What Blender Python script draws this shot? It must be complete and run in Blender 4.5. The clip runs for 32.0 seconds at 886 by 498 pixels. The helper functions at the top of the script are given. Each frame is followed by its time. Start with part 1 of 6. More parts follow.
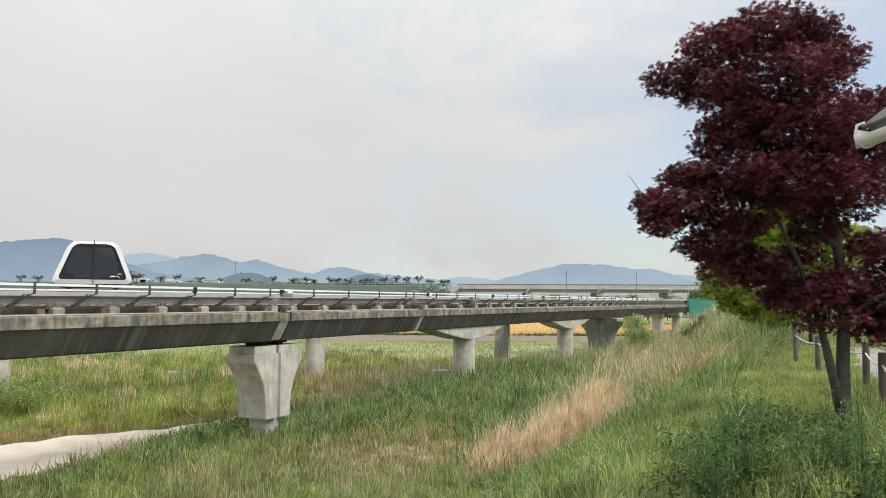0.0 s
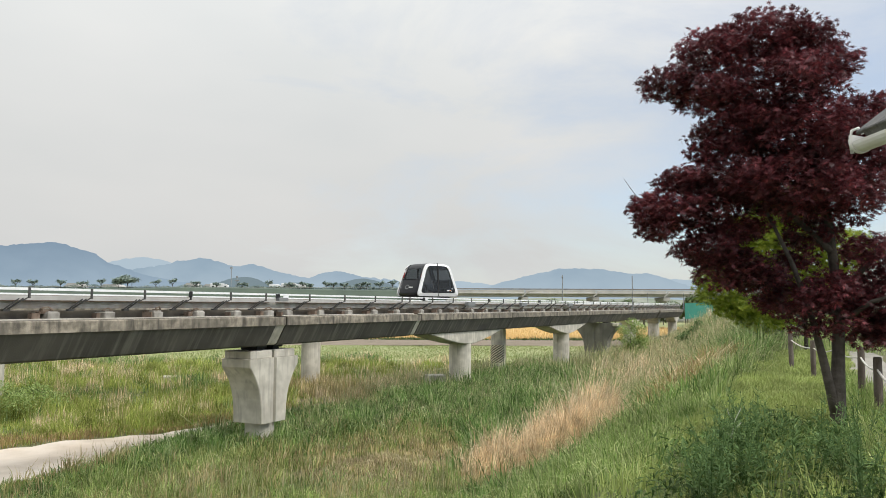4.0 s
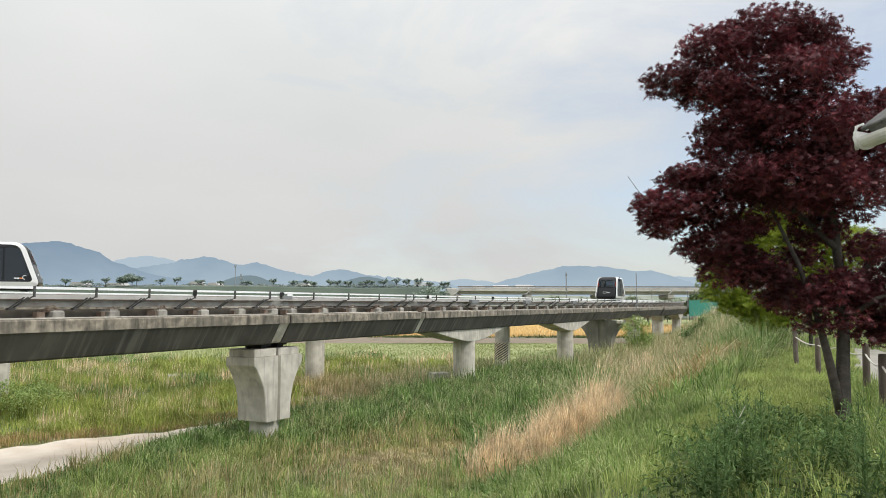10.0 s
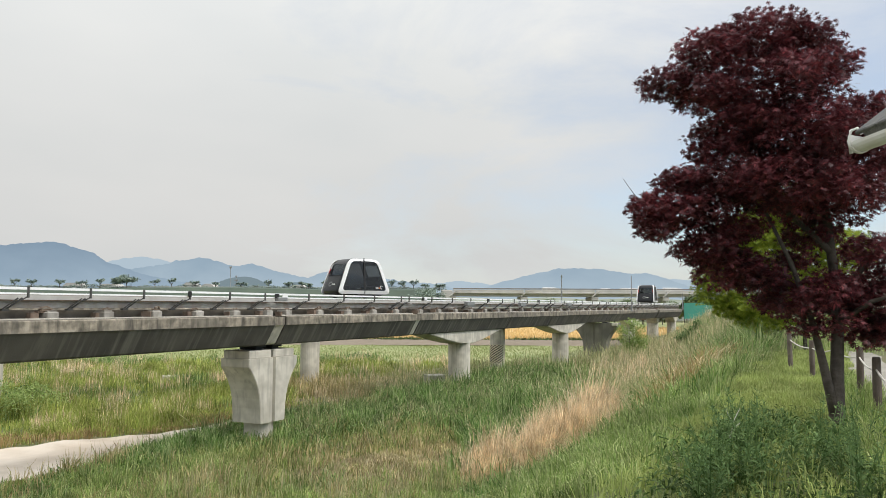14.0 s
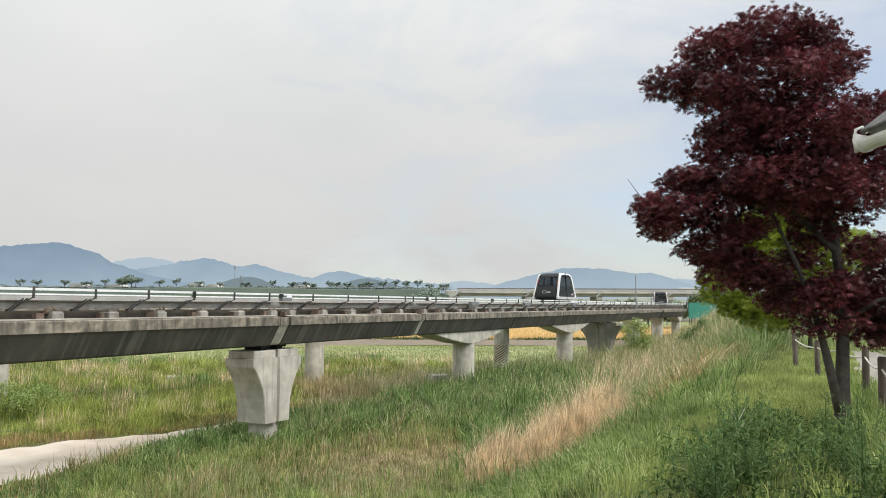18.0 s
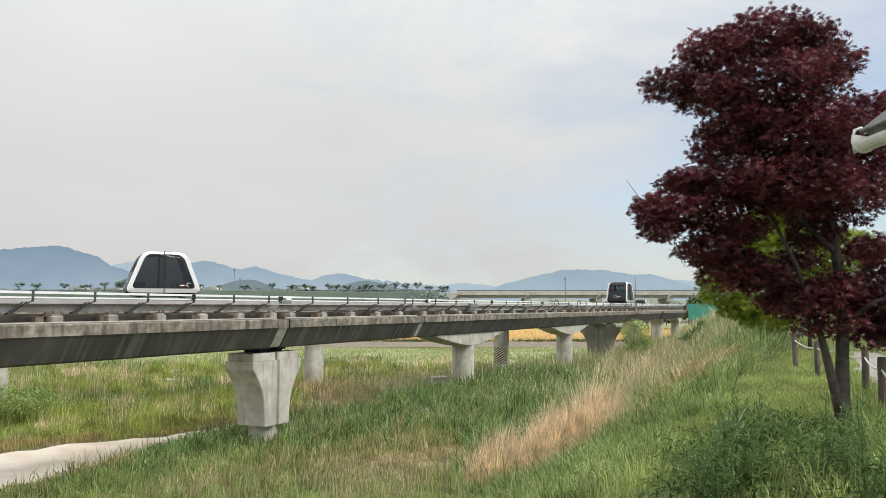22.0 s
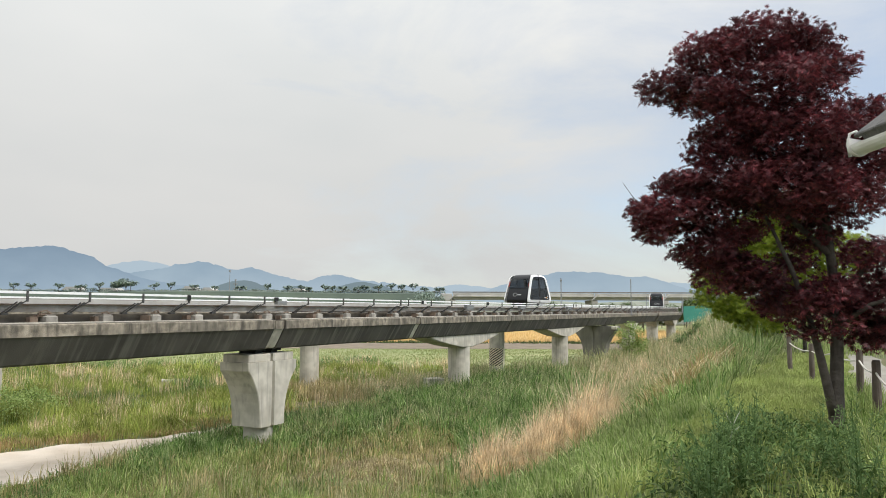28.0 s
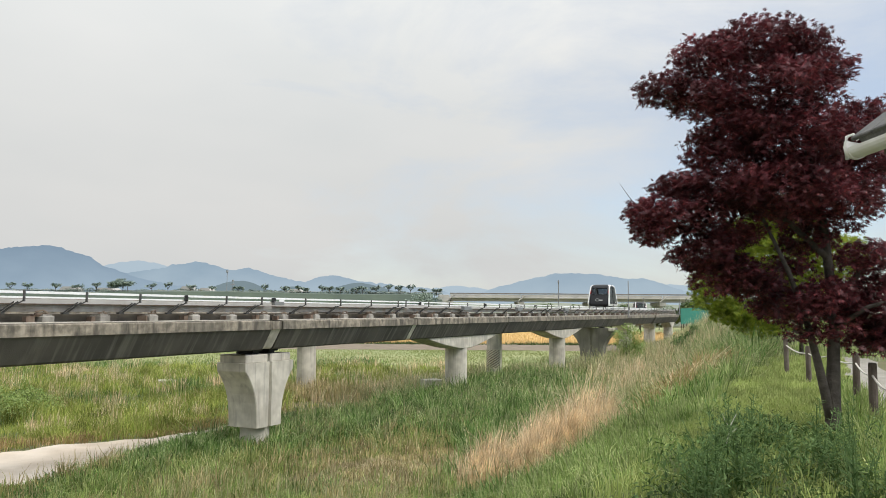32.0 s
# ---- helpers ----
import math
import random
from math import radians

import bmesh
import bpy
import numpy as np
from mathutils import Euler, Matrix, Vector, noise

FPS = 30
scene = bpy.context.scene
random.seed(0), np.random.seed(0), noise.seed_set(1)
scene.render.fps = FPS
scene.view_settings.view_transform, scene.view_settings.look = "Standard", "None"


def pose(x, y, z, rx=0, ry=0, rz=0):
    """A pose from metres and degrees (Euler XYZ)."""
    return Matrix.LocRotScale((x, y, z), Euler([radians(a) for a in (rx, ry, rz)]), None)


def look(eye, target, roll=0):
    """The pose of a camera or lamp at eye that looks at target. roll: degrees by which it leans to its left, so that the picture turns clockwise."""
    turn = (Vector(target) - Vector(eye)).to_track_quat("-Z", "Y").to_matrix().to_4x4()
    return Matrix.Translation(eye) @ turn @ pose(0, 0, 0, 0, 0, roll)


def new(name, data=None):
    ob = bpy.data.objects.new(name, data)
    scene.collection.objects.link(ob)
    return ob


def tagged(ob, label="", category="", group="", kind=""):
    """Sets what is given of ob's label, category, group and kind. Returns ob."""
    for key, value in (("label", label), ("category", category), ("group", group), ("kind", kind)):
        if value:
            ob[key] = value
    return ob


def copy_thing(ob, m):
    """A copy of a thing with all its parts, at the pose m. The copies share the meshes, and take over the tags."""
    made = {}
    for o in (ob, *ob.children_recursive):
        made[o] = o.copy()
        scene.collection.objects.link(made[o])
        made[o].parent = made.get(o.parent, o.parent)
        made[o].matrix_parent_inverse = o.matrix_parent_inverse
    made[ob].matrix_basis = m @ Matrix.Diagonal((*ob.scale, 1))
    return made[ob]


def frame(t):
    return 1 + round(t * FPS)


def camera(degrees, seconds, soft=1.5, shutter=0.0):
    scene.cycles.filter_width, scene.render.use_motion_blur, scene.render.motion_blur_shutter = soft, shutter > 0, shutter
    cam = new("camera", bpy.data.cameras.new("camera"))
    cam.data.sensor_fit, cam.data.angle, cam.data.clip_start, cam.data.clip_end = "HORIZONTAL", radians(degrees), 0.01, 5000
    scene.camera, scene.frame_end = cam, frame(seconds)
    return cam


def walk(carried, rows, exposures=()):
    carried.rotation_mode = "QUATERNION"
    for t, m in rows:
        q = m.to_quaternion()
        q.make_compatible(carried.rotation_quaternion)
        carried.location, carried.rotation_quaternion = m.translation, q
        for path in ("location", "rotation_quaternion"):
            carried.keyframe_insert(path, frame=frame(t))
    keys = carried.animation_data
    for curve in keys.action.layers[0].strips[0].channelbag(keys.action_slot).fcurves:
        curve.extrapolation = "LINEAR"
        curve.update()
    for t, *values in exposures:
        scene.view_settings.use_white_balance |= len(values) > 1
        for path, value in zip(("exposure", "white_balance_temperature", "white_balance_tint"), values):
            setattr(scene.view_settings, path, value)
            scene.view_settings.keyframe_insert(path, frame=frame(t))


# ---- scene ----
# Plan: metres, z = 0 on the meadow; s runs along the guideway, l is sideways from the eye (minus: towards the guideway).
EYE_Z = 4.4
AZ = radians(27.2)
DIR, SIDE = Vector((math.sin(AZ), math.cos(AZ))), Vector((math.cos(AZ), -math.sin(AZ)))


def at(s, l, z=0.0):
    p = DIR * s + SIDE * l
    return Vector((p.x, p.y, z))


# ---- camera: held in the hand on the spot; seconds, tilt, lean, turn ----
cam = camera(62, 32.0, soft=0.8)
PATH = [
    (0, 4.043, 0.223, -0.175), (0.5, 4.196, 0.200, -0.382), (1, 4.311, 0.242, -0.490), (1.5, 4.393, 0.341, -0.512),
    (2, 4.576, 0.434, -0.644), (2.5, 4.631, 0.419, -0.701), (3, 4.525, 0.319, -0.633), (3.5, 4.433, 0.321, -0.529),
    (5.5, 4.306, -0.054, -0.358), (6, 4.258, 0.013, -0.333), (6.5, 4.275, -0.040, -0.308), (7, 4.358, -0.118, -0.345),
    (7.5, 4.428, -0.201, -0.372), (8, 4.410, -0.148, -0.323), (8.5, 4.323, 0.009, -0.126), (9, 4.252, 0.000, 0.000),
    (9.5, 4.237, 0.060, -0.123), (10, 4.222, 0.091, -0.192), (10.5, 4.192, 0.041, -0.184), (11, 4.205, 0.090, -0.102),
    (11.5, 4.253, 0.021, -0.200), (12, 4.386, 0.032, -0.386), (12.5, 4.489, -0.051, -0.476), (13, 4.519, 0.025, -0.487),
    (13.5, 4.443, 0.245, -0.474), (14, 4.374, 0.268, -0.538), (14.5, 4.292, 0.119, -0.441), (16.5, 4.300, 0.206, -0.339),
    (17, 4.332, 0.117, -0.276), (17.5, 4.313, 0.176, -0.234), (18, 4.371, 0.192, -0.224), (18.5, 4.435, 0.206, -0.233),
    (19, 4.507, 0.151, -0.264), (19.5, 4.498, 0.102, -0.275), (20, 4.465, 0.109, -0.309), (20.5, 4.440, 0.160, -0.255),
    (21, 4.431, 0.239, -0.262), (21.5, 4.470, 0.115, -0.270), (22, 4.523, -0.005, -0.273), (22.5, 4.542, 0.093, -0.370),
    (23, 4.590, 0.243, -0.401), (23.5, 4.623, 0.316, -0.489), (24, 4.702, 0.197, -0.600), (24.5, 4.678, 0.199, -0.627),
    (25, 4.681, 0.213, -0.634), (25.5, 4.656, 0.275, -0.571), (27.5, 4.652, 0.260, -0.626), (28, 4.646, 0.205, -0.582),
    (28.5, 4.642, 0.180, -0.525), (29, 4.660, 0.241, -0.531), (29.5, 4.669, 0.320, -0.530), (30, 4.688, 0.323, -0.561),
    (30.5, 4.740, 0.337, -0.619), (31, 4.734, 0.285, -0.679), (31.5, 4.725, 0.352, -0.715), (32, 4.737, 0.404, -0.768),
]
walk(cam, [(t, Matrix.Translation((0, 0, EYE_Z)) @ Matrix.Rotation(radians(turn), 4, "Z") @ Matrix.Rotation(radians(90 + tilt), 4, "X") @ Matrix.Rotation(radians(lean), 4, "Z")) for t, tilt, lean, turn in PATH])

# ---- world, sun, exposure ----
SUN_EL, SUN_AZ = radians(52), radians(120)
world = bpy.data.worlds.new("world")
scene.world = world
world.use_nodes = True


def build_world():
    nt = world.node_tree
    nt.nodes.clear()
    out = nt.nodes.new("ShaderNodeOutputWorld")
    bg = nt.nodes.new("ShaderNodeBackground")
    sky = nt.nodes.new("ShaderNodeTexSky")
    sky.sky_type, sky.sun_disc = "NISHITA", False
    sky.sun_elevation, sky.sun_rotation = SUN_EL, SUN_AZ
    sky.air_density, sky.dust_density, sky.ozone_density = 1.0, 0.5, 2.0
    tc = nt.nodes.new("ShaderNodeTexCoord")
    mp = nt.nodes.new("ShaderNodeMapping")
    mp.inputs["Scale"].default_value = (1.3, 1.3, 3.6)
    mp.inputs["Location"].default_value = (0.35, 0.1, 0.25)
    n1 = nt.nodes.new("ShaderNodeTexNoise")
    n1.inputs["Scale"].default_value, n1.inputs["Detail"].default_value, n1.inputs["Roughness"].default_value = 1.6, 8, 0.6
    n1.inputs["Distortion"].default_value = 0.4
    cover = nt.nodes.new("ShaderNodeMapRange")
    cover.inputs["From Min"].default_value, cover.inputs["From Max"].default_value = 0.22, 0.55
    cover.inputs["To Min"].default_value, cover.inputs["To Max"].default_value = 0.45, 1.0
    n2 = nt.nodes.new("ShaderNodeTexNoise")
    n2.inputs["Scale"].default_value, n2.inputs["Detail"].default_value = 1.1, 4
    ramp = nt.nodes.new("ShaderNodeValToRGB")
    ramp.color_ramp.elements[0].position, ramp.color_ramp.elements[1].position = 0.3, 0.7
    ramp.color_ramp.elements[0].color = (0.655, 0.685, 0.69, 1)
    ramp.color_ramp.elements[1].color = (0.80, 0.80, 0.785, 1)
    scale = nt.nodes.new("ShaderNodeVectorMath")
    scale.operation = "SCALE"
    # an overcast sky brightens towards the zenith
    sq = nt.nodes.new("ShaderNodeMath")
    sq.operation = "POWER"
    sq.inputs[1].default_value = 1.7
    zen = nt.nodes.new("ShaderNodeMath")
    zen.operation = "MULTIPLY_ADD"
    zen.inputs[1].default_value, zen.inputs[2].default_value = 15.0, 8.4
    sep = nt.nodes.new("ShaderNodeSeparateXYZ")
    mix = nt.nodes.new("ShaderNodeMix")
    mix.data_type = "RGBA"
    L = nt.links.new
    L(tc.outputs["Generated"], mp.inputs["Vector"])
    L(mp.outputs["Vector"], n1.inputs["Vector"])
    L(mp.outputs["Vector"], n2.inputs["Vector"])
    # the cloud thins out towards the clear side of the sky
    L(tc.outputs["Generated"], sep.inputs["Vector"])
    L(sep.outputs["Z"], sq.inputs[0])
    L(sq.outputs["Value"], zen.inputs[0])
    L(zen.outputs["Value"], scale.inputs["Scale"])
    thin = nt.nodes.new("ShaderNodeMath")
    thin.operation = "MULTIPLY_ADD"
    thin.inputs[1].default_value = -0.33
    L(sep.outputs["X"], thin.inputs[0])
    L(n1.outputs["Fac"], thin.inputs[2])
    L(thin.outputs["Value"], cover.inputs["Value"])
    L(n2.outputs["Fac"], ramp.inputs["Fac"])
    L(ramp.outputs["Color"], scale.inputs[0])
    L(cover.outputs["Result"], mix.inputs["Factor"])
    clear = nt.nodes.new("ShaderNodeVectorMath")
    clear.operation = "SCALE"
    clear.inputs["Scale"].default_value = 1.7
    L(sky.outputs["Color"], clear.inputs[0])
    L(clear.outputs["Vector"], mix.inputs["A"])
    L(scale.outputs["Vector"], mix.inputs["B"])
    L(mix.outputs["Result"], bg.inputs["Color"])
    bg.inputs["Strength"].default_value = 0.1
    L(bg.outputs["Background"], out.inputs["Surface"])


build_world()
sun_data = bpy.data.lights.new("sun", "SUN")
sun_data.energy, sun_data.angle, sun_data.color = 2.7, radians(24), (1.0, 0.95, 0.88)
sun = new("sun", sun_data)
sun.matrix_world = look(Vector((math.sin(SUN_AZ) * 60, math.cos(SUN_AZ) * 60, math.tan(SUN_EL) * 60)), (0, 0, 0))
scene.view_settings.exposure = 0.0

# ---- materials ----
def material(name, colour, rough=0.8, metal=0.0, second=None, scale=4.0, detail=6, bump=0.0, bump_scale=40.0, streak=None, streak_scale=(3, 3, 0.4), streak_amount=0.5, streak_from=(0.45, 0.7), streak_turn=None,
             island=None, by_object=0.0, translucent=0.0, spec=0.5, big=None, big_scale=0.25, big_amount=0.5, tone=0.0, tone_scale=1.6):
    """A procedural surface: base colour broken by noise at two scales, streaks, relief and a shade of its own per island or object."""
    m = bpy.data.materials.new(name)
    m.use_nodes = True
    nt = m.node_tree
    N, L = nt.nodes, nt.links.new
    bsdf = N["Principled BSDF"]
    bsdf.inputs["Roughness"].default_value, bsdf.inputs["Metallic"].default_value = rough, metal
    bsdf.inputs["Specular IOR Level"].default_value = spec
    geo = N.new("ShaderNodeNewGeometry")

    def noise_node(sc, det=6, vec=None):
        n = N.new("ShaderNodeTexNoise")
        n.inputs["Scale"].default_value, n.inputs["Detail"].default_value = sc, det
        L(vec or geo.outputs["Position"], n.inputs["Vector"])
        return n.outputs["Fac"]

    def blend(a, b, fac):
        x = N.new("ShaderNodeMix")
        x.data_type = "RGBA"
        for socket, value in (("A", a), ("B", b), ("Factor", fac)):
            if hasattr(value, "is_linked"):
                L(value, x.inputs[socket])
            elif socket == "Factor":
                x.inputs[socket].default_value = value
            else:
                x.inputs[socket].default_value = (*value, 1)
        return x.outputs["Result"]

    def ranged(v, lo, hi, to=1.0):
        r = N.new("ShaderNodeMapRange")
        r.inputs["From Min"].default_value, r.inputs["From Max"].default_value, r.inputs["To Max"].default_value = lo, hi, to
        L(v, r.inputs["Value"])
        return r.outputs["Result"]

    col = colour
    if second:
        col = blend(col, second, ranged(noise_node(scale, detail), 0.35, 0.65))
    if big:
        col = blend(col, big, ranged(noise_node(big_scale, 3), 0.42, 0.62, big_amount))
    if streak:
        mp = N.new("ShaderNodeMapping")
        mp.inputs["Scale"].default_value = streak_scale
        if streak_turn is None:
            L(geo.outputs["Position"], mp.inputs["Vector"])
        else:
            # streaks that run across a beam: turn its length to the x axis first
            turned = N.new("ShaderNodeMapping")
            turned.inputs["Rotation"].default_value = (0, 0, streak_turn)
            L(geo.outputs["Position"], turned.inputs["Vector"])
            L(turned.outputs["Vector"], mp.inputs["Vector"])
        col = blend(col, streak, ranged(noise_node(1.0, 5, mp.outputs["Vector"]), *streak_from, streak_amount))
    if island:
        ramp = N.new("ShaderNodeValToRGB")
        while len(ramp.color_ramp.elements) < len(island):
            ramp.color_ramp.elements.new(0.5)
        for k, c in enumerate(island):
            ramp.color_ramp.elements[k].position = k / max(1, len(island) - 1)
            ramp.color_ramp.elements[k].color = (*c, 1)
        L(geo.outputs["Random Per Island"], ramp.inputs["Fac"])
        col = blend(ramp.outputs["Color"], col, 0.35) if second or big else ramp.outputs["Color"]
    if tone:
        hsv = N.new("ShaderNodeHueSaturation")
        v = N.new("ShaderNodeMapRange")
        v.inputs["From Min"].default_value, v.inputs["From Max"].default_value = 0.32, 0.68
        v.inputs["To Min"].default_value, v.inputs["To Max"].default_value = 1 - tone, 1 + tone
        L(noise_node(tone_scale, 4), v.inputs["Value"])
        L(v.outputs["Result"], hsv.inputs["Value"])
        L(col, hsv.inputs["Color"])
        col = hsv.outputs["Color"]
    if by_object:
        oi = N.new("ShaderNodeObjectInfo")
        hsv = N.new("ShaderNodeHueSaturation")
        v = N.new("ShaderNodeMapRange")
        v.inputs["To Min"].default_value, v.inputs["To Max"].default_value = 1 - by_object, 1 + by_object
        L(oi.outputs["Random"], v.inputs["Value"])
        L(v.outputs["Result"], hsv.inputs["Value"])
        if hasattr(col, "is_linked"):
            L(col, hsv.inputs["Color"])
        else:
            hsv.inputs["Color"].default_value = (*col, 1)
        col = hsv.outputs["Color"]
    if hasattr(col, "is_linked"):
        L(col, bsdf.inputs["Base Color"])
    else:
        bsdf.inputs["Base Color"].default_value = (*col, 1)
    if bump:
        b = N.new("ShaderNodeBump")
        b.inputs["Strength"].default_value, b.inputs["Distance"].default_value = bump, 0.02
        L(noise_node(bump_scale, 5), b.inputs["Height"])
        L(b.outputs["Normal"], bsdf.inputs["Normal"])
    if translucent:
        tr = N.new("ShaderNodeBsdfTranslucent")
        if hasattr(col, "is_linked"):
            L(col, tr.inputs["Color"])
        else:
            tr.inputs["Color"].default_value = (*col, 1)
        ms = N.new("ShaderNodeMixShader")
        ms.inputs["Fac"].default_value = translucent
        L(bsdf.outputs["BSDF"], ms.inputs[1])
        L(tr.outputs["BSDF"], ms.inputs[2])
        L(ms.outputs["Shader"], N["Material Output"].inputs["Surface"])
    return m


def pane(name, tint, shine):
    """Tinted window glass: lets light through in its tint and mirrors the sky a little."""
    m = bpy.data.materials.new(name)
    m.use_nodes = True
    nt = m.node_tree
    bsdf = nt.nodes["Principled BSDF"]
    bsdf.inputs["Base Color"].default_value = (0.05, 0.052, 0.055, 1)
    bsdf.inputs["Roughness"].default_value = 0.06
    see = nt.nodes.new("ShaderNodeBsdfTransparent")
    see.inputs["Color"].default_value = (*tint, 1)
    mx = nt.nodes.new("ShaderNodeMixShader")
    mx.inputs["Fac"].default_value = shine
    nt.links.new(see.outputs["BSDF"], mx.inputs[1])
    nt.links.new(bsdf.outputs["BSDF"], mx.inputs[2])
    nt.links.new(mx.outputs["Shader"], nt.nodes["Material Output"].inputs["Surface"])
    return m


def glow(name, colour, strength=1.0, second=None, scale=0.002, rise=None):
    """Far distance as a plain backdrop that glows, the haze put into its colour."""
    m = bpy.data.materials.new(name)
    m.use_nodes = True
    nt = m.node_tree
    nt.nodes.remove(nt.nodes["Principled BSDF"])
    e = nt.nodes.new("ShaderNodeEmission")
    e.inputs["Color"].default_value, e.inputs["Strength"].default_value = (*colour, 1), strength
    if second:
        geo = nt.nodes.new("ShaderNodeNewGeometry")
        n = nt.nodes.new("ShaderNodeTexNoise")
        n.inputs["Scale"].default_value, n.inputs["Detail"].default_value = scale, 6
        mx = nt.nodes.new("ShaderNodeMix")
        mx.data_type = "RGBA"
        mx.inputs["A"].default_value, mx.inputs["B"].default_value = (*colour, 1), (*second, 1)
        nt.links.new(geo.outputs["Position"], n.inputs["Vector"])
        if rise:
            # painted haze: paler at the foot, where more air lies before it
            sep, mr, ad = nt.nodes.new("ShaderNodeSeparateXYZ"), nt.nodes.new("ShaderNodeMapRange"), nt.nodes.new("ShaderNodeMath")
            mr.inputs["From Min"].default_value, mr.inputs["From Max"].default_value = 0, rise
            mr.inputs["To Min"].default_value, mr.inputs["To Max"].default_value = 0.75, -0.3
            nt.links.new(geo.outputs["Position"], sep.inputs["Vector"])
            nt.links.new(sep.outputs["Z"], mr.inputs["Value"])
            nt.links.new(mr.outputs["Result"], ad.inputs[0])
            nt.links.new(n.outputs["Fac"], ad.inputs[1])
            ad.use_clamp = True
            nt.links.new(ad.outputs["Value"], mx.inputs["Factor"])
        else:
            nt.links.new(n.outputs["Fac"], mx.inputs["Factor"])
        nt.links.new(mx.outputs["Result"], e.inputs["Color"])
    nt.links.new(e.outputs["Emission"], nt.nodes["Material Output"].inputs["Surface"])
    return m


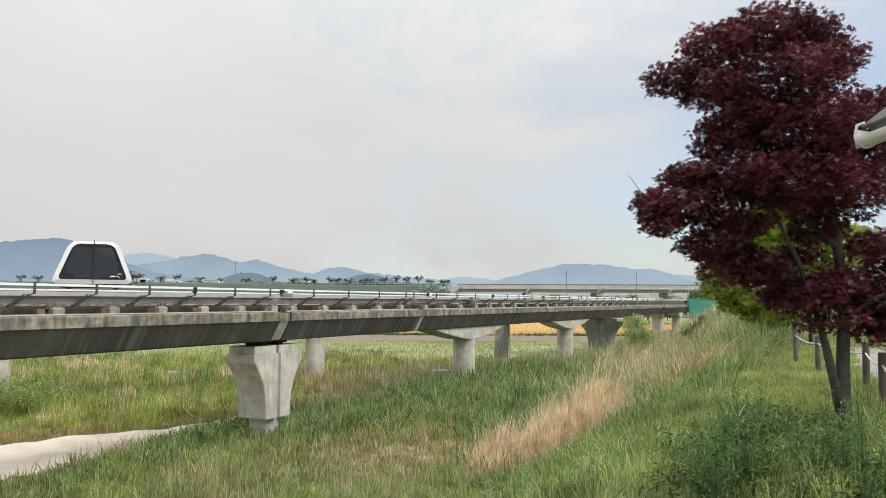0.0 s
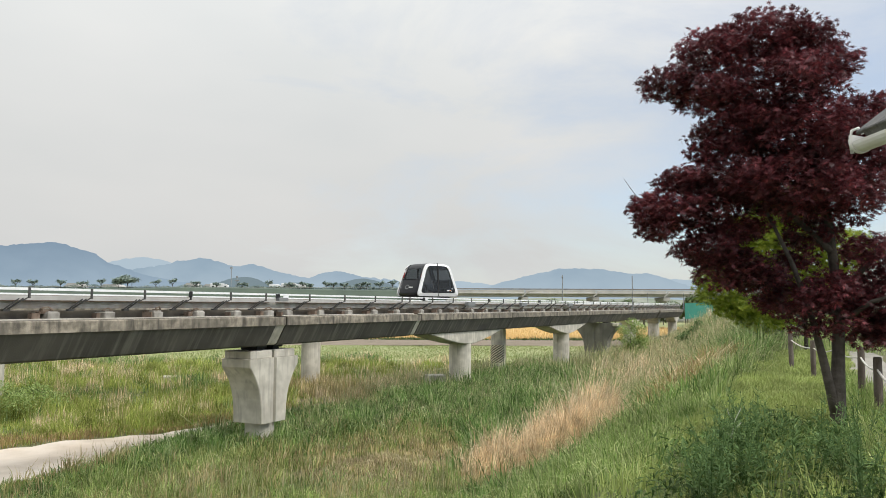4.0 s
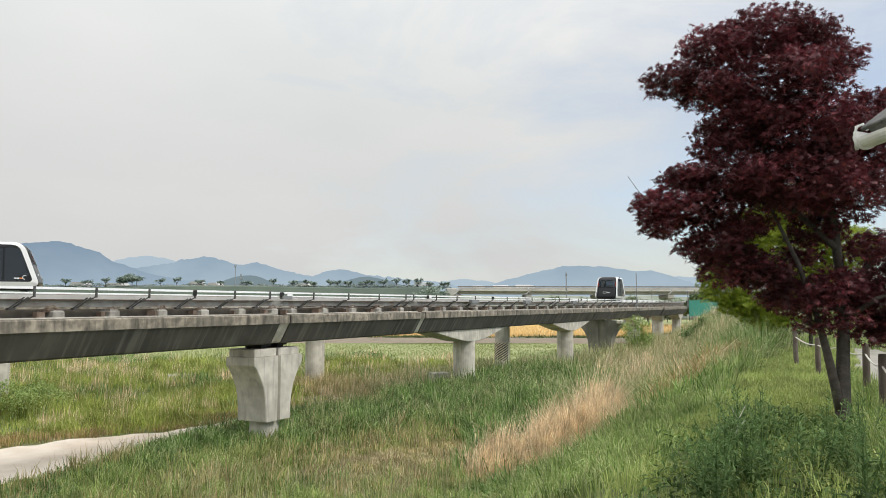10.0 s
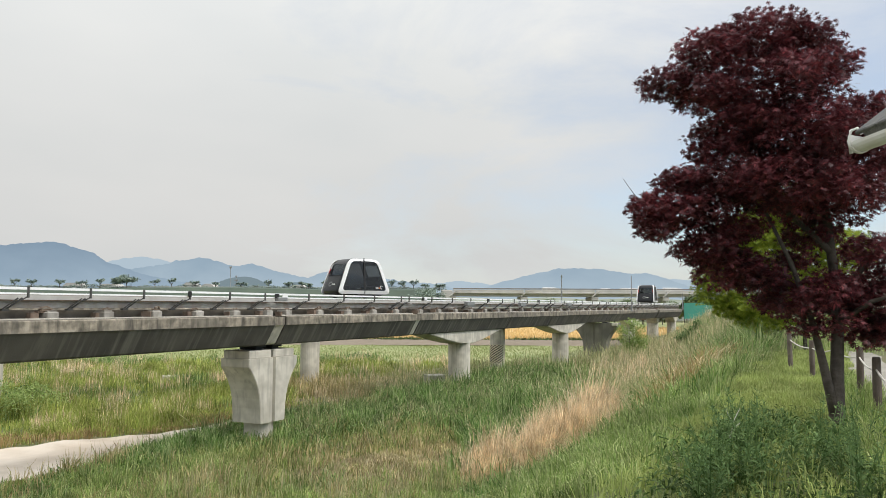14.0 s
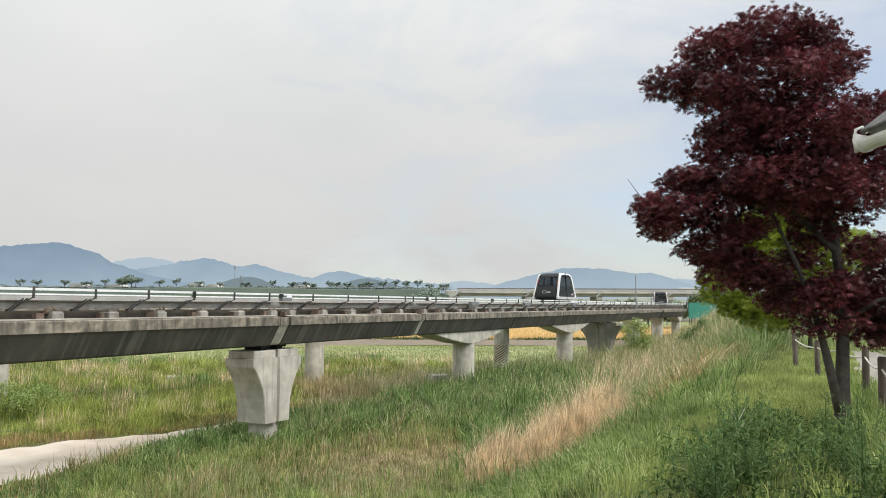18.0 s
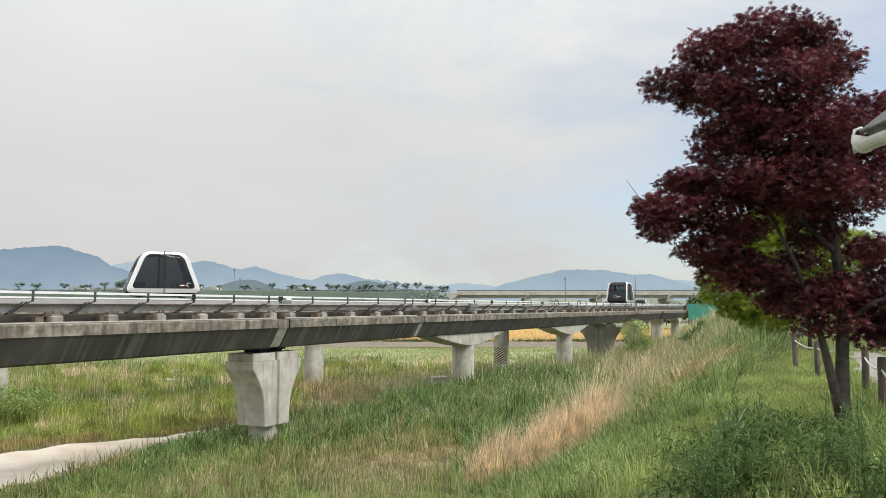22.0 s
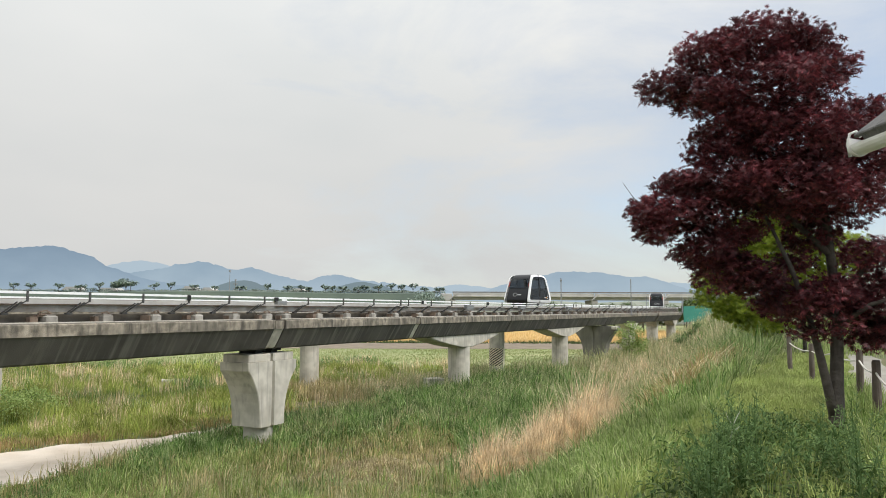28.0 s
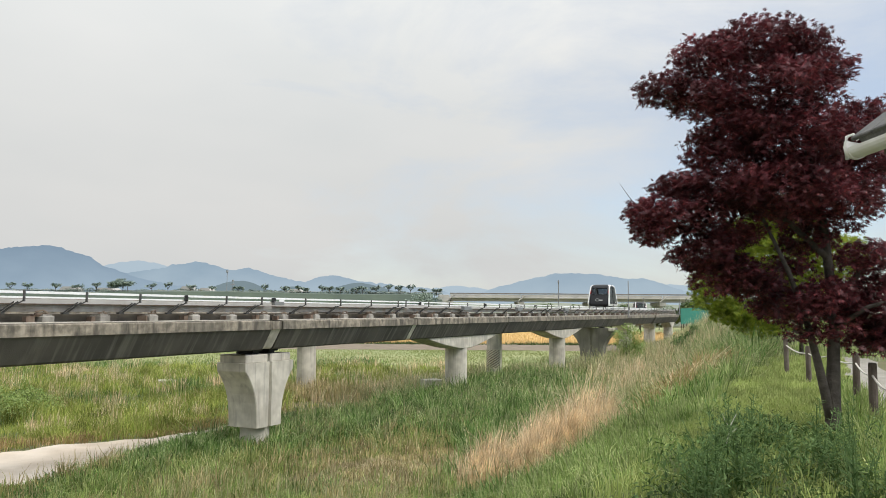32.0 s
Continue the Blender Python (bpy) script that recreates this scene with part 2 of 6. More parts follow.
M = {
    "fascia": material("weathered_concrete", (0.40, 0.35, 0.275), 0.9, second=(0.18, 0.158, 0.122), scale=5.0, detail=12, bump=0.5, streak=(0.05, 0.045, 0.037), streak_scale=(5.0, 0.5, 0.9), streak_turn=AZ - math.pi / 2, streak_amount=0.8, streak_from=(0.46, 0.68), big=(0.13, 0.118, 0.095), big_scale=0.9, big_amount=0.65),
    # darker than the edge beam, with paler streaks across
    "soffit": material("dark_web_concrete", (0.115, 0.105, 0.09), 0.9, second=(0.07, 0.065, 0.056), scale=0.9, detail=10, bump=0.3, streak=(0.28, 0.26, 0.225), streak_scale=(5.0, 0.35, 0.45), streak_turn=AZ - math.pi / 2, streak_amount=0.6, streak_from=(0.50, 0.78)),
    "pier": material("pier_concrete", (0.64, 0.605, 0.52), 0.85, second=(0.53, 0.50, 0.425), scale=2.2, detail=10, bump=0.35, streak=(0.20, 0.185, 0.155), streak_scale=(6.0, 6.0, 0.5), streak_amount=0.55, streak_from=(0.52, 0.76), big=(0.36, 0.335, 0.28), big_scale=1.1, big_amount=0.55),
    "block": material("tie_concrete", (0.40, 0.38, 0.34), 0.9, second=(0.26, 0.24, 0.21), scale=5, bump=0.3, by_object=0.2),
    "galv": material("galvanised_steel", (0.92, 0.93, 0.93), 0.4, second=(0.86, 0.87, 0.87), scale=3),
    "sheet": material("painted_rail_web", (0.50, 0.495, 0.48), 0.55, second=(0.43, 0.425, 0.41), scale=2, streak=(0.30, 0.28, 0.25), streak_scale=(3, 3, 0.6), streak_amount=0.35),
    "beam": material("rusty_beam_steel", (0.38, 0.37, 0.35), 0.65, second=(0.30, 0.285, 0.265), scale=3, streak=(0.22, 0.14, 0.09), streak_scale=(2.4, 2.4, 1.5), streak_amount=0.55),
    "rust": material("rusty_rail_clip", (0.16, 0.11, 0.08), 0.9, second=(0.22, 0.17, 0.13), scale=8, by_object=0.25),
    "post": material("dark_steel_post", (0.055, 0.055, 0.055), 0.6, second=(0.09, 0.085, 0.08), scale=9),
    "black": material("black_rubber", (0.012, 0.012, 0.012), 0.7),
    "white": material("white_plate", (0.82, 0.82, 0.82), 0.45),
    "boxgrey": material("grey_cabinet", (0.22, 0.225, 0.225), 0.6),
    "yellow": material("hazard_pale_yellow", (0.84, 0.79, 0.60), 0.7, second=(0.76, 0.70, 0.52), scale=4),
    "hazard_black": material("hazard_black", (0.03, 0.03, 0.03), 0.7),
    "sand": material("pale_sand_track", (0.60, 0.51, 0.41), 0.95, second=(0.50, 0.42, 0.33), scale=1.5, bump=0.5, bump_scale=15, big=(0.66, 0.61, 0.54), big_scale=0.4),
    "ground": material("meadow_soil", (0.10, 0.115, 0.045), 0.95, second=(0.16, 0.13, 0.07), scale=0.9, bump=0.6, bump_scale=8, big=(0.11, 0.145, 0.045), big_scale=0.12),
    "green_field": material("young_crop", (0.23, 0.27, 0.10), 0.95, second=(0.30, 0.31, 0.14), scale=0.5, bump=0.8, bump_scale=5, streak=(0.40, 0.37, 0.21), streak_scale=(0.05, 0.6, 1), streak_amount=0.7, big=(0.18, 0.26, 0.09), big_scale=0.08, big_amount=0.6),
    "dirt": material("bare_earth", (0.24, 0.195, 0.145), 0.95, second=(0.18, 0.145, 0.10), scale=0.8, bump=0.6, bump_scale=5),
    "barley": material("ripe_barley", (0.7, 0.52, 0.26), 0.95, island=[(0.74, 0.55, 0.27), (0.68, 0.49, 0.22), (0.78, 0.60, 0.32)], translucent=0.3),
    "barley_ground": material("ripe_barley_floor", (0.66, 0.50, 0.26), 0.95, second=(0.60, 0.44, 0.21), scale=0.5),
    "path": material("worn_path", (0.33, 0.31, 0.27), 0.95, second=(0.25, 0.235, 0.20), scale=2.5, bump=0.4),
    "grass": material("green_grass", (0.2, 0.24, 0.08), 0.75, island=[(0.10, 0.165, 0.035), (0.22, 0.285, 0.075), (0.42, 0.42, 0.18), (0.15, 0.225, 0.05), (0.33, 0.33, 0.13)], translucent=0.3, spec=0.2, tone=0.5, tone_scale=1.1),
    "lush": material("lush_reed_grass", (0.12, 0.2, 0.05), 0.7, island=[(0.05, 0.115, 0.024), (0.15, 0.26, 0.065), (0.46, 0.52, 0.26), (0.085, 0.175, 0.04), (0.22, 0.33, 0.09)], translucent=0.38, spec=0.25, tone=0.55),
    "bright": material("bright_slope_grass", (0.12, 0.22, 0.05), 0.7, island=[(0.12, 0.20, 0.04), (0.25, 0.35, 0.09), (0.48, 0.51, 0.24), (0.18, 0.28, 0.06), (0.38, 0.42, 0.16)], translucent=0.35, spec=0.25, tone=0.5),
    "slope": material("slope_grass", (0.12, 0.22, 0.05), 0.7, island=[(0.10, 0.175, 0.04), (0.23, 0.33, 0.085), (0.46, 0.50, 0.24), (0.16, 0.25, 0.055)], translucent=0.38, spec=0.25, tone=0.55),
    "young": material("young_crop_blades", (0.25, 0.3, 0.12), 0.8, island=[(0.27, 0.32, 0.125), (0.33, 0.37, 0.155), (0.25, 0.30, 0.115), (0.38, 0.40, 0.19)], translucent=0.3, spec=0.2),
    "sapling": material("light_green_leaves", (0.3, 0.4, 0.14), 0.6, island=[(0.20, 0.30, 0.08), (0.32, 0.42, 0.14), (0.42, 0.50, 0.20), (0.26, 0.36, 0.11)], translucent=0.45, spec=0.3),
    "wood_edge": material("wood_edge_leaves", (0.07, 0.11, 0.04), 0.9, island=[(0.045, 0.075, 0.03), (0.075, 0.12, 0.04), (0.12, 0.16, 0.055), (0.06, 0.09, 0.035)]),
    "straw": material("dry_reed_straw", (0.5, 0.36, 0.2), 0.85, island=[(0.46, 0.33, 0.19), (0.76, 0.59, 0.37), (0.95, 0.83, 0.60), (0.60, 0.44, 0.26)], translucent=0.25, spec=0.2, tone=0.4, tone_scale=2.8),
    "dull": material("dry_meadow_grass", (0.35, 0.3, 0.14), 0.85, island=[(0.36, 0.30, 0.13), (0.54, 0.45, 0.24), (0.24, 0.26, 0.085), (0.40, 0.30, 0.16), (0.74, 0.64, 0.41)], translucent=0.25, spec=0.2, tone=0.4),
    "meadow": material("yellow_green_grass", (0.25, 0.29, 0.08), 0.8, island=[(0.17, 0.23, 0.04), (0.30, 0.36, 0.08), (0.46, 0.45, 0.17), (0.23, 0.30, 0.055), (0.36, 0.38, 0.10)], translucent=0.3, spec=0.2, tone=0.5, tone_scale=0.55),
    "rusty": material("reddish_brown_grass", (0.32, 0.22, 0.11), 0.85, island=[(0.30, 0.20, 0.09), (0.44, 0.31, 0.15), (0.26, 0.27, 0.08), (0.36, 0.25, 0.12), (0.56, 0.44, 0.26)], translucent=0.2, spec=0.2, tone=0.35),
    "stubble": material("worn_stubble", (0.42, 0.35, 0.2), 0.9, island=[(0.40, 0.32, 0.19), (0.54, 0.45, 0.29), (0.31, 0.25, 0.14), (0.30, 0.29, 0.12), (0.66, 0.58, 0.40)], translucent=0.15, spec=0.2, tone=0.3),
    "tips": material("pale_tipped_reeds", (0.4, 0.38, 0.2), 0.8, island=[(0.10, 0.17, 0.05), (0.72, 0.63, 0.42), (0.16, 0.25, 0.07), (0.56, 0.50, 0.30), (0.26, 0.30, 0.11)], translucent=0.3, spec=0.2, tone=0.35),
    "weed": material("dark_weed_leaves", (0.06, 0.11, 0.04), 0.7, island=[(0.055, 0.105, 0.036), (0.11, 0.19, 0.06), (0.24, 0.35, 0.14), (0.075, 0.15, 0.045)], translucent=0.35, spec=0.25),
    "maple": material("maple_leaves", (0.06, 0.01, 0.014), 0.5, island=[(0.055, 0.021, 0.027), (0.105, 0.028, 0.036), (0.14, 0.034, 0.042), (0.078, 0.030, 0.037), (0.32, 0.065, 0.075)], translucent=0.36, spec=0.36, tone=0.6, tone_scale=1.8),
    "reed_pale": material("pale_green_reeds", (0.3, 0.36, 0.16), 0.75, island=[(0.12, 0.18, 0.055), (0.27, 0.33, 0.13), (0.52, 0.49, 0.29), (0.17, 0.24, 0.08), (0.40, 0.41, 0.20), (0.10, 0.16, 0.05)], translucent=0.35, spec=0.25, tone=0.5),
    "lawn": material("short_lawn_grass", (0.22, 0.3, 0.08), 0.75, island=[(0.24, 0.30, 0.085), (0.34, 0.41, 0.13), (0.46, 0.50, 0.20), (0.28, 0.36, 0.105)], translucent=0.35, spec=0.2, tone=0.3, tone_scale=1.1),
    "green_tree": material("green_tree_leaves", (0.1, 0.2, 0.03), 0.6, island=[(0.15, 0.23, 0.028), (0.28, 0.36, 0.042), (0.42, 0.45, 0.07), (0.20, 0.28, 0.03)], translucent=0.5, spec=0.3),
    # paler and bluer than near leaves: distance haze put into the colour
    "far_tree": material("hazed_tree_leaves", (0.05, 0.075, 0.05), 0.9, island=[(0.17, 0.23, 0.205), (0.21, 0.27, 0.23), (0.26, 0.31, 0.25), (0.19, 0.25, 0.225)]),
    "bark": material("tree_bark", (0.105, 0.09, 0.078), 0.95, second=(0.06, 0.05, 0.043), scale=9, bump=0.8, bump_scale=30),
    "wood": material("weathered_post_wood", (0.11, 0.085, 0.07), 0.9, second=(0.17, 0.14, 0.12), scale=5, bump=0.5, streak=(0.06, 0.045, 0.035), streak_scale=(20, 20, 1.2)),
    "rope": material("pale_rope", (0.62, 0.6, 0.55), 0.9),
    "pvc": material("white_pvc", (0.80, 0.80, 0.79), 0.4, second=(0.72, 0.71, 0.69), scale=6),
    "roof": material("grey_roof_tile", (0.10, 0.10, 0.10), 0.85, second=(0.16, 0.155, 0.15), scale=7, bump=0.5),
    "wall": material("plastered_wall", (0.55, 0.53, 0.49), 0.9, second=(0.48, 0.46, 0.42), scale=2),
    "tarp": material("green_screen_fence", (0.05, 0.27, 0.20), 0.7, second=(0.04, 0.22, 0.16), scale=0.8),
    "viaduct": material("far_viaduct_concrete", (0.50, 0.485, 0.455), 0.9, second=(0.42, 0.405, 0.38), scale=0.15, streak=(0.30, 0.29, 0.27), streak_scale=(0.5, 0.5, 0.08), streak_amount=0.5),
    "viaduct_dark": material("far_viaduct_rail", (0.17, 0.15, 0.14), 0.8, second=(0.24, 0.22, 0.20), scale=0.6),
    "bank": material("road_bank_grass", (0.10, 0.13, 0.10), 0.95, second=(0.075, 0.10, 0.08), scale=0.12),
    # the bank's pale grey-green has the haze mixed into its colour
    "pale_bank": material("hazy_pale_bank", (0.30, 0.32, 0.27), 0.95, second=(0.20, 0.24, 0.18), scale=0.08),
    "mast": material("mast_steel", (0.30, 0.31, 0.32), 0.6, metal=0.3),
    "far_white": material("far_painted_wall", (0.75, 0.75, 0.74), 0.7),
    "far_blue": material("far_blue_cladding", (0.10, 0.25, 0.45), 0.7),
    "pod_dark": material("pod_black_shell", (0.014, 0.015, 0.018), 0.3, spec=0.35),
    "pod_white": material("pod_white_frame", (0.80, 0.80, 0.80), 0.25, spec=0.5),
    "pod_glass": pane("pod_tinted_glass", (0.36, 0.37, 0.38), 0.40),
    "pod_seat": material("pod_seat_cloth", (0.05, 0.052, 0.056), 0.9, second=(0.07, 0.07, 0.075), scale=30),
    "van_glass": material("van_glass", (0.04, 0.043, 0.047), 0.1, spec=0.7),
    "pod_screen": pane("pod_end_screen", (0.66, 0.69, 0.71), 0.16),
    "pod_under": material("pod_bogie", (0.02, 0.02, 0.02), 0.7),
    "orange": material("orange_mark", (0.7, 0.22, 0.06), 0.5),
    "deck": material("dirty_deck", (0.20, 0.175, 0.14), 0.95, second=(0.12, 0.105, 0.085), scale=2.5, bump=0.4),
    "cover": material("ground_cover_leaves", (0.1, 0.17, 0.05), 0.7, island=[(0.042, 0.085, 0.022), (0.075, 0.135, 0.036), (0.15, 0.23, 0.07), (0.055, 0.105, 0.028), (0.21, 0.28, 0.10)], translucent=0.35, spec=0.25, tone=0.45, tone_scale=1.4),
    # stained concrete, its base colour darkened for the shade under the deck
    "dark_pier": material("shaded_stained_concrete", (0.24, 0.23, 0.205), 0.9, second=(0.15, 0.145, 0.13), scale=0.8, bump=0.3, streak=(0.08, 0.08, 0.07), streak_scale=(2.5, 2.5, 0.3), streak_amount=0.6),
    "red": material("red_lamp_lens", (0.45, 0.02, 0.02), 0.3),
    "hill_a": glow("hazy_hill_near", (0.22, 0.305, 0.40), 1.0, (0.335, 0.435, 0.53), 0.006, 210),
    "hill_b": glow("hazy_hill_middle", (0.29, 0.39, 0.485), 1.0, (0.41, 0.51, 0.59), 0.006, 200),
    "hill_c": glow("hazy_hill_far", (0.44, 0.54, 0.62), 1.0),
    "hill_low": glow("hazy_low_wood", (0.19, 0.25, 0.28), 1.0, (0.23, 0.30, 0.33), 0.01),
}

# ---- small mesh helpers ----
def part(name, bm, mat, parent=None, label="", smooth=False):
    """Links a bmesh as one mesh object, under a thing or on its own."""
    me = bpy.data.meshes.new(name)
    bm.to_mesh(me)
    bm.free()
    me.materials.append(mat)
    if smooth:
        me.polygons.foreach_set("use_smooth", [True] * len(me.polygons))
    ob = new(name, me)
    if parent:
        ob.parent = parent
    if label:
        ob["label"] = label
    return ob


def again(ob, name, parent, m):
    """Another piece on the same mesh."""
    o = new(name, ob.data)
    o.parent = parent
    o.matrix_basis = m
    return o


def empty(name, m=None, **tags):
    ob = new(name)
    ob.empty_display_size = 0.3
    if m is not None:
        ob.matrix_basis = m
    return tagged(ob, **tags)


def box(bm, size, centre=(0, 0, 0), turn=None, bevel=0.0):
    r = bmesh.ops.create_cube(bm, size=1.0)
    vs = r["verts"]
    bmesh.ops.scale(bm, vec=size, verts=vs)
    if bevel:
        es = list({e for v in vs for e in v.link_edges})
        b = bmesh.ops.bevel(bm, geom=es, offset=bevel, segments=1, affect="EDGES")
        vs = list({v for f in b["faces"] for v in f.verts} | {v for v in vs if v.is_valid})
    if turn is not None:
        bmesh.ops.transform(bm, matrix=turn, verts=vs)
    bmesh.ops.translate(bm, vec=centre, verts=vs)
    return bm


def rod(bm, a, b, r1, r2=None, seg=8):
    """A tapered round bar from a to b."""
    a, b = Vector(a), Vector(b)
    r = bmesh.ops.create_cone(bm, cap_ends=True, segments=seg, radius1=r1, radius2=r1 if r2 is None else r2, depth=(b - a).length)
    q = (b - a).to_track_quat("Z", "Y").to_matrix().to_4x4()
    bmesh.ops.transform(bm, matrix=Matrix.Translation((a + b) / 2) @ q, verts=r["verts"])
    return bm


def bar(bm, a, b, w, h):
    """A square bar from a to b."""
    a, b = Vector(a), Vector(b)
    r = bmesh.ops.create_cube(bm, size=1.0)
    bmesh.ops.scale(bm, vec=(w, h, (b - a).length), verts=r["verts"])
    q = (b - a).to_track_quat("Z", "Y").to_matrix().to_4x4()
    bmesh.ops.transform(bm, matrix=Matrix.Translation((a + b) / 2) @ q, verts=r["verts"])
    return bm


def loft(bm, rings, cap=True):
    """Skins rings of equal length."""
    rows = [[bm.verts.new(p) for p in ring] for ring in rings]
    n = len(rows[0])
    for a, b in zip(rows, rows[1:]):
        for i in range(n):
            bm.faces.new((a[i], a[(i + 1) % n], b[(i + 1) % n], b[i]))
    if cap:
        bm.faces.new(rows[0][::-1])
        bm.faces.new(rows[-1])
    bmesh.ops.recalc_face_normals(bm, faces=bm.faces[:])
    return bm


def limb(bm, pts, r0, r1, seg=8):
    n = len(pts) - 1
    rings = []
    for i, q in enumerate(pts):
        d = (Vector(pts[min(i + 1, n)]) - Vector(pts[max(i - 1, 0)])).normalized()
        m = d.to_track_quat("Z", "Y").to_matrix()
        r = r0 + (r1 - r0) * i / n
        rings.append([Vector(q) + m @ Vector((r * math.cos(2 * math.pi * k / seg), r * math.sin(2 * math.pi * k / seg), 0)) for k in range(seg)])
    loft(bm, rings)


def stuff_mesh(name, verts, tris, mat, **tags):
    """One mesh of many small pieces from arrays."""
    me = bpy.data.meshes.new(name)
    n = len(tris)
    me.vertices.add(len(verts))
    me.vertices.foreach_set("co", np.ascontiguousarray(verts, dtype=np.float32).ravel())
    me.loops.add(n * 3)
    me.loops.foreach_set("vertex_index", np.ascontiguousarray(tris, dtype=np.int32).ravel())
    me.polygons.add(n)
    me.polygons.foreach_set("loop_start", np.arange(0, n * 3, 3, dtype=np.int32))
    me.polygons.foreach_set("loop_total", np.full(n, 3, dtype=np.int32))
    me.update(calc_edges=True)
    me.materials.append(mat)
    ob = new(name, me)
    return tagged(ob, **tags) if tags else ob


rng = np.random.default_rng(7)


# ---- ground: one sheet with the levee on the near side ----
def smooth01(x):
    x = np.clip(x, 0, 1)
    return x * x * (3 - 2 * x)


def crest_height(s):
    return 2.8 + 0.95 * smooth01((s - 12) / 60)


def crest_edge(s):
    return -1.5 - 5.5 * smooth01((s - 22) / 55)


def toe(s):
    return -6.9 - 7.5 * smooth01((s - 32) / 50) - 8.0 * smooth01((s - 75) / 40)


FIELD_Z = -0.35


def wave(x, y, k):
    return np.sin(x * k + 1.3 * np.sin(y * k * 0.7)) * np.cos(y * k * 0.9 + 0.8 * np.sin(x * k * 0.6))


def ground_z(s, l):
    """Height of the ground at plan place s, l (arrays)."""
    s, l = np.asarray(s, float), np.asarray(l, float)
    q = np.clip((l - toe(s)) / (crest_edge(s) - toe(s)), -0.3, 1.3)
    f = 0.5 * smooth01(q) + 0.5 * np.clip(q, 0, 1)
    z = FIELD_Z + (crest_height(s) - FIELD_Z) * f
    near = np.exp(-((s / 160.0) ** 2 + (l / 120.0) ** 2))
    z = z + near * (0.07 * wave(s, l, 0.9) + 0.05 * wave(l, s, 2.3)) * (0.4 + 0.6 * (l < 0))
    far = np.hypot(s, l)
    return np.where(far > 300, FIELD_Z + (z - FIELD_Z) * np.exp(-(np.maximum(far, 300) - 300) / 200), z)


def spread(lo, hi, fine_lo, fine_hi, step, grow=1.16):
    a = list(np.arange(fine_lo, fine_hi + step / 2, step))
    d, x = step, a[-1]
    while x < hi:
        d *= grow
        x += d
        a.append(min(x, hi))
    d, x = step, a[0]
    while x > lo:
        d *= grow
        x -= d
        a.insert(0, max(x, lo))
    return np.array(a)


def grid_sheet(name, ss, ls, zfun, mat, **tags):
    S, Lt = np.meshgrid(ss, ls, indexing="ij")
    Z = zfun(S, Lt)
    xy = S[..., None] * np.array(DIR) + Lt[..., None] * np.array(SIDE)
    v = np.concatenate([xy, Z[..., None]], -1).reshape(-1, 3)
    n, m = len(ss), len(ls)
    i = (np.arange(n - 1)[:, None] * m + np.arange(m - 1)).ravel()
    tris = np.concatenate([np.stack([i, i + m, i + 1], 1), np.stack([i + 1, i + m, i + m + 1], 1)])
    return stuff_mesh(name, v, tris, mat, **tags)


grid_sheet("ground", spread(-4400, 4400, -12, 110, 0.7), spread(-4400, 4400, -34, 8, 0.45), ground_z, M["ground"],
           label="grassy meadow floor with a levee bank", category="ground", kind="structure")

# sandy track under the guideway, worn path on the levee, fields behind
def strip(name, ss, centre, half, lift, mat, nl=9, **tags):
    ss = np.asarray(ss, float)
    c, h = centre(ss), half(ss)
    u = np.linspace(-1, 1, nl)
    S = np.repeat(ss[:, None], nl, 1)
    edge = np.where(np.abs(u) == 1, 1.0, 0.0)[None, :] * (0.07 * wave(S, S * 0 + 3, 2.1))
    Lt = c[:, None] + h[:, None] * u[None, :] + edge
    Z = ground_z(S, Lt) + lift
    xy = S[..., None] * np.array(DIR) + Lt[..., None] * np.array(SIDE)
    v = np.concatenate([xy, Z[..., None]], -1).reshape(-1, 3)
    n, m = len(ss), nl
    i = (np.arange(n - 1)[:, None] * m + np.arange(m - 1)).ravel()
    tris = np.concatenate([np.stack([i, i + m, i + 1], 1), np.stack([i + 1, i + m, i + m + 1], 1)])
    return stuff_mesh(name, v, tris, mat, **tags)


def sand_centre(s):
    return np.minimum(-21.55 + 0.11 * (s - 14), -20.7)


def sand_half(s):
    return np.clip(2.95 - 0.255 * (s - 12), 0.62, 3.7)


strip("sand_track", np.arange(-14, 24.6, 0.5), sand_centre, sand_half, 0.03, M["sand"], label="pale sandy track through the meadow", category="track", kind="structure")
strip("path", np.arange(-14, 27.5, 0.7), lambda s: 1.22 + 0.0 * s, lambda s: 0.45 + 0.0 * s, 0.02, M["path"], label="grey worn walking path on the levee", category="path", kind="structure")


def field(name, x0, x1, y0, y1, lift, mat, **tags):
    """A rectangular field lying across the view."""
    lift += FIELD_Z + 0.06
    bm = bmesh.new()
    nx, ny = 24, 6
    vs = [[bm.verts.new((x0 + (x1 - x0) * i / nx, y0 + (y1 - y0) * j / ny + (0.6 * math.sin(i * 1.7 + j) if j in (0, ny) else 0), lift)) for i in range(nx + 1)] for j in range(ny + 1)]
    for j in range(ny):
        for i in range(nx):
            bm.faces.new((vs[j][i], vs[j][i + 1], vs[j + 1][i + 1], vs[j + 1][i]))
    return tagged(part(name, bm, mat), **tags)


field("crop_field", -120, 40, 58, 86, 0.05, M["green_field"], label="pale green young crop field", category="field", kind="structure")
field("bare_strip", -160, 44, 86.5, 102, 0.06, M["dirt"], label="bare brown earth strip between the fields", category="field", kind="structure")
field("barley_floor", -60, 60, 103, 158, 0.07, M["barley_ground"], label="ripe golden barley field floor", category="field", kind="structure")
field("far_crop_field", -300, 120, 160, 213, 0.05, M["green_field"], label="distant green crop field", category="field", kind="structure")

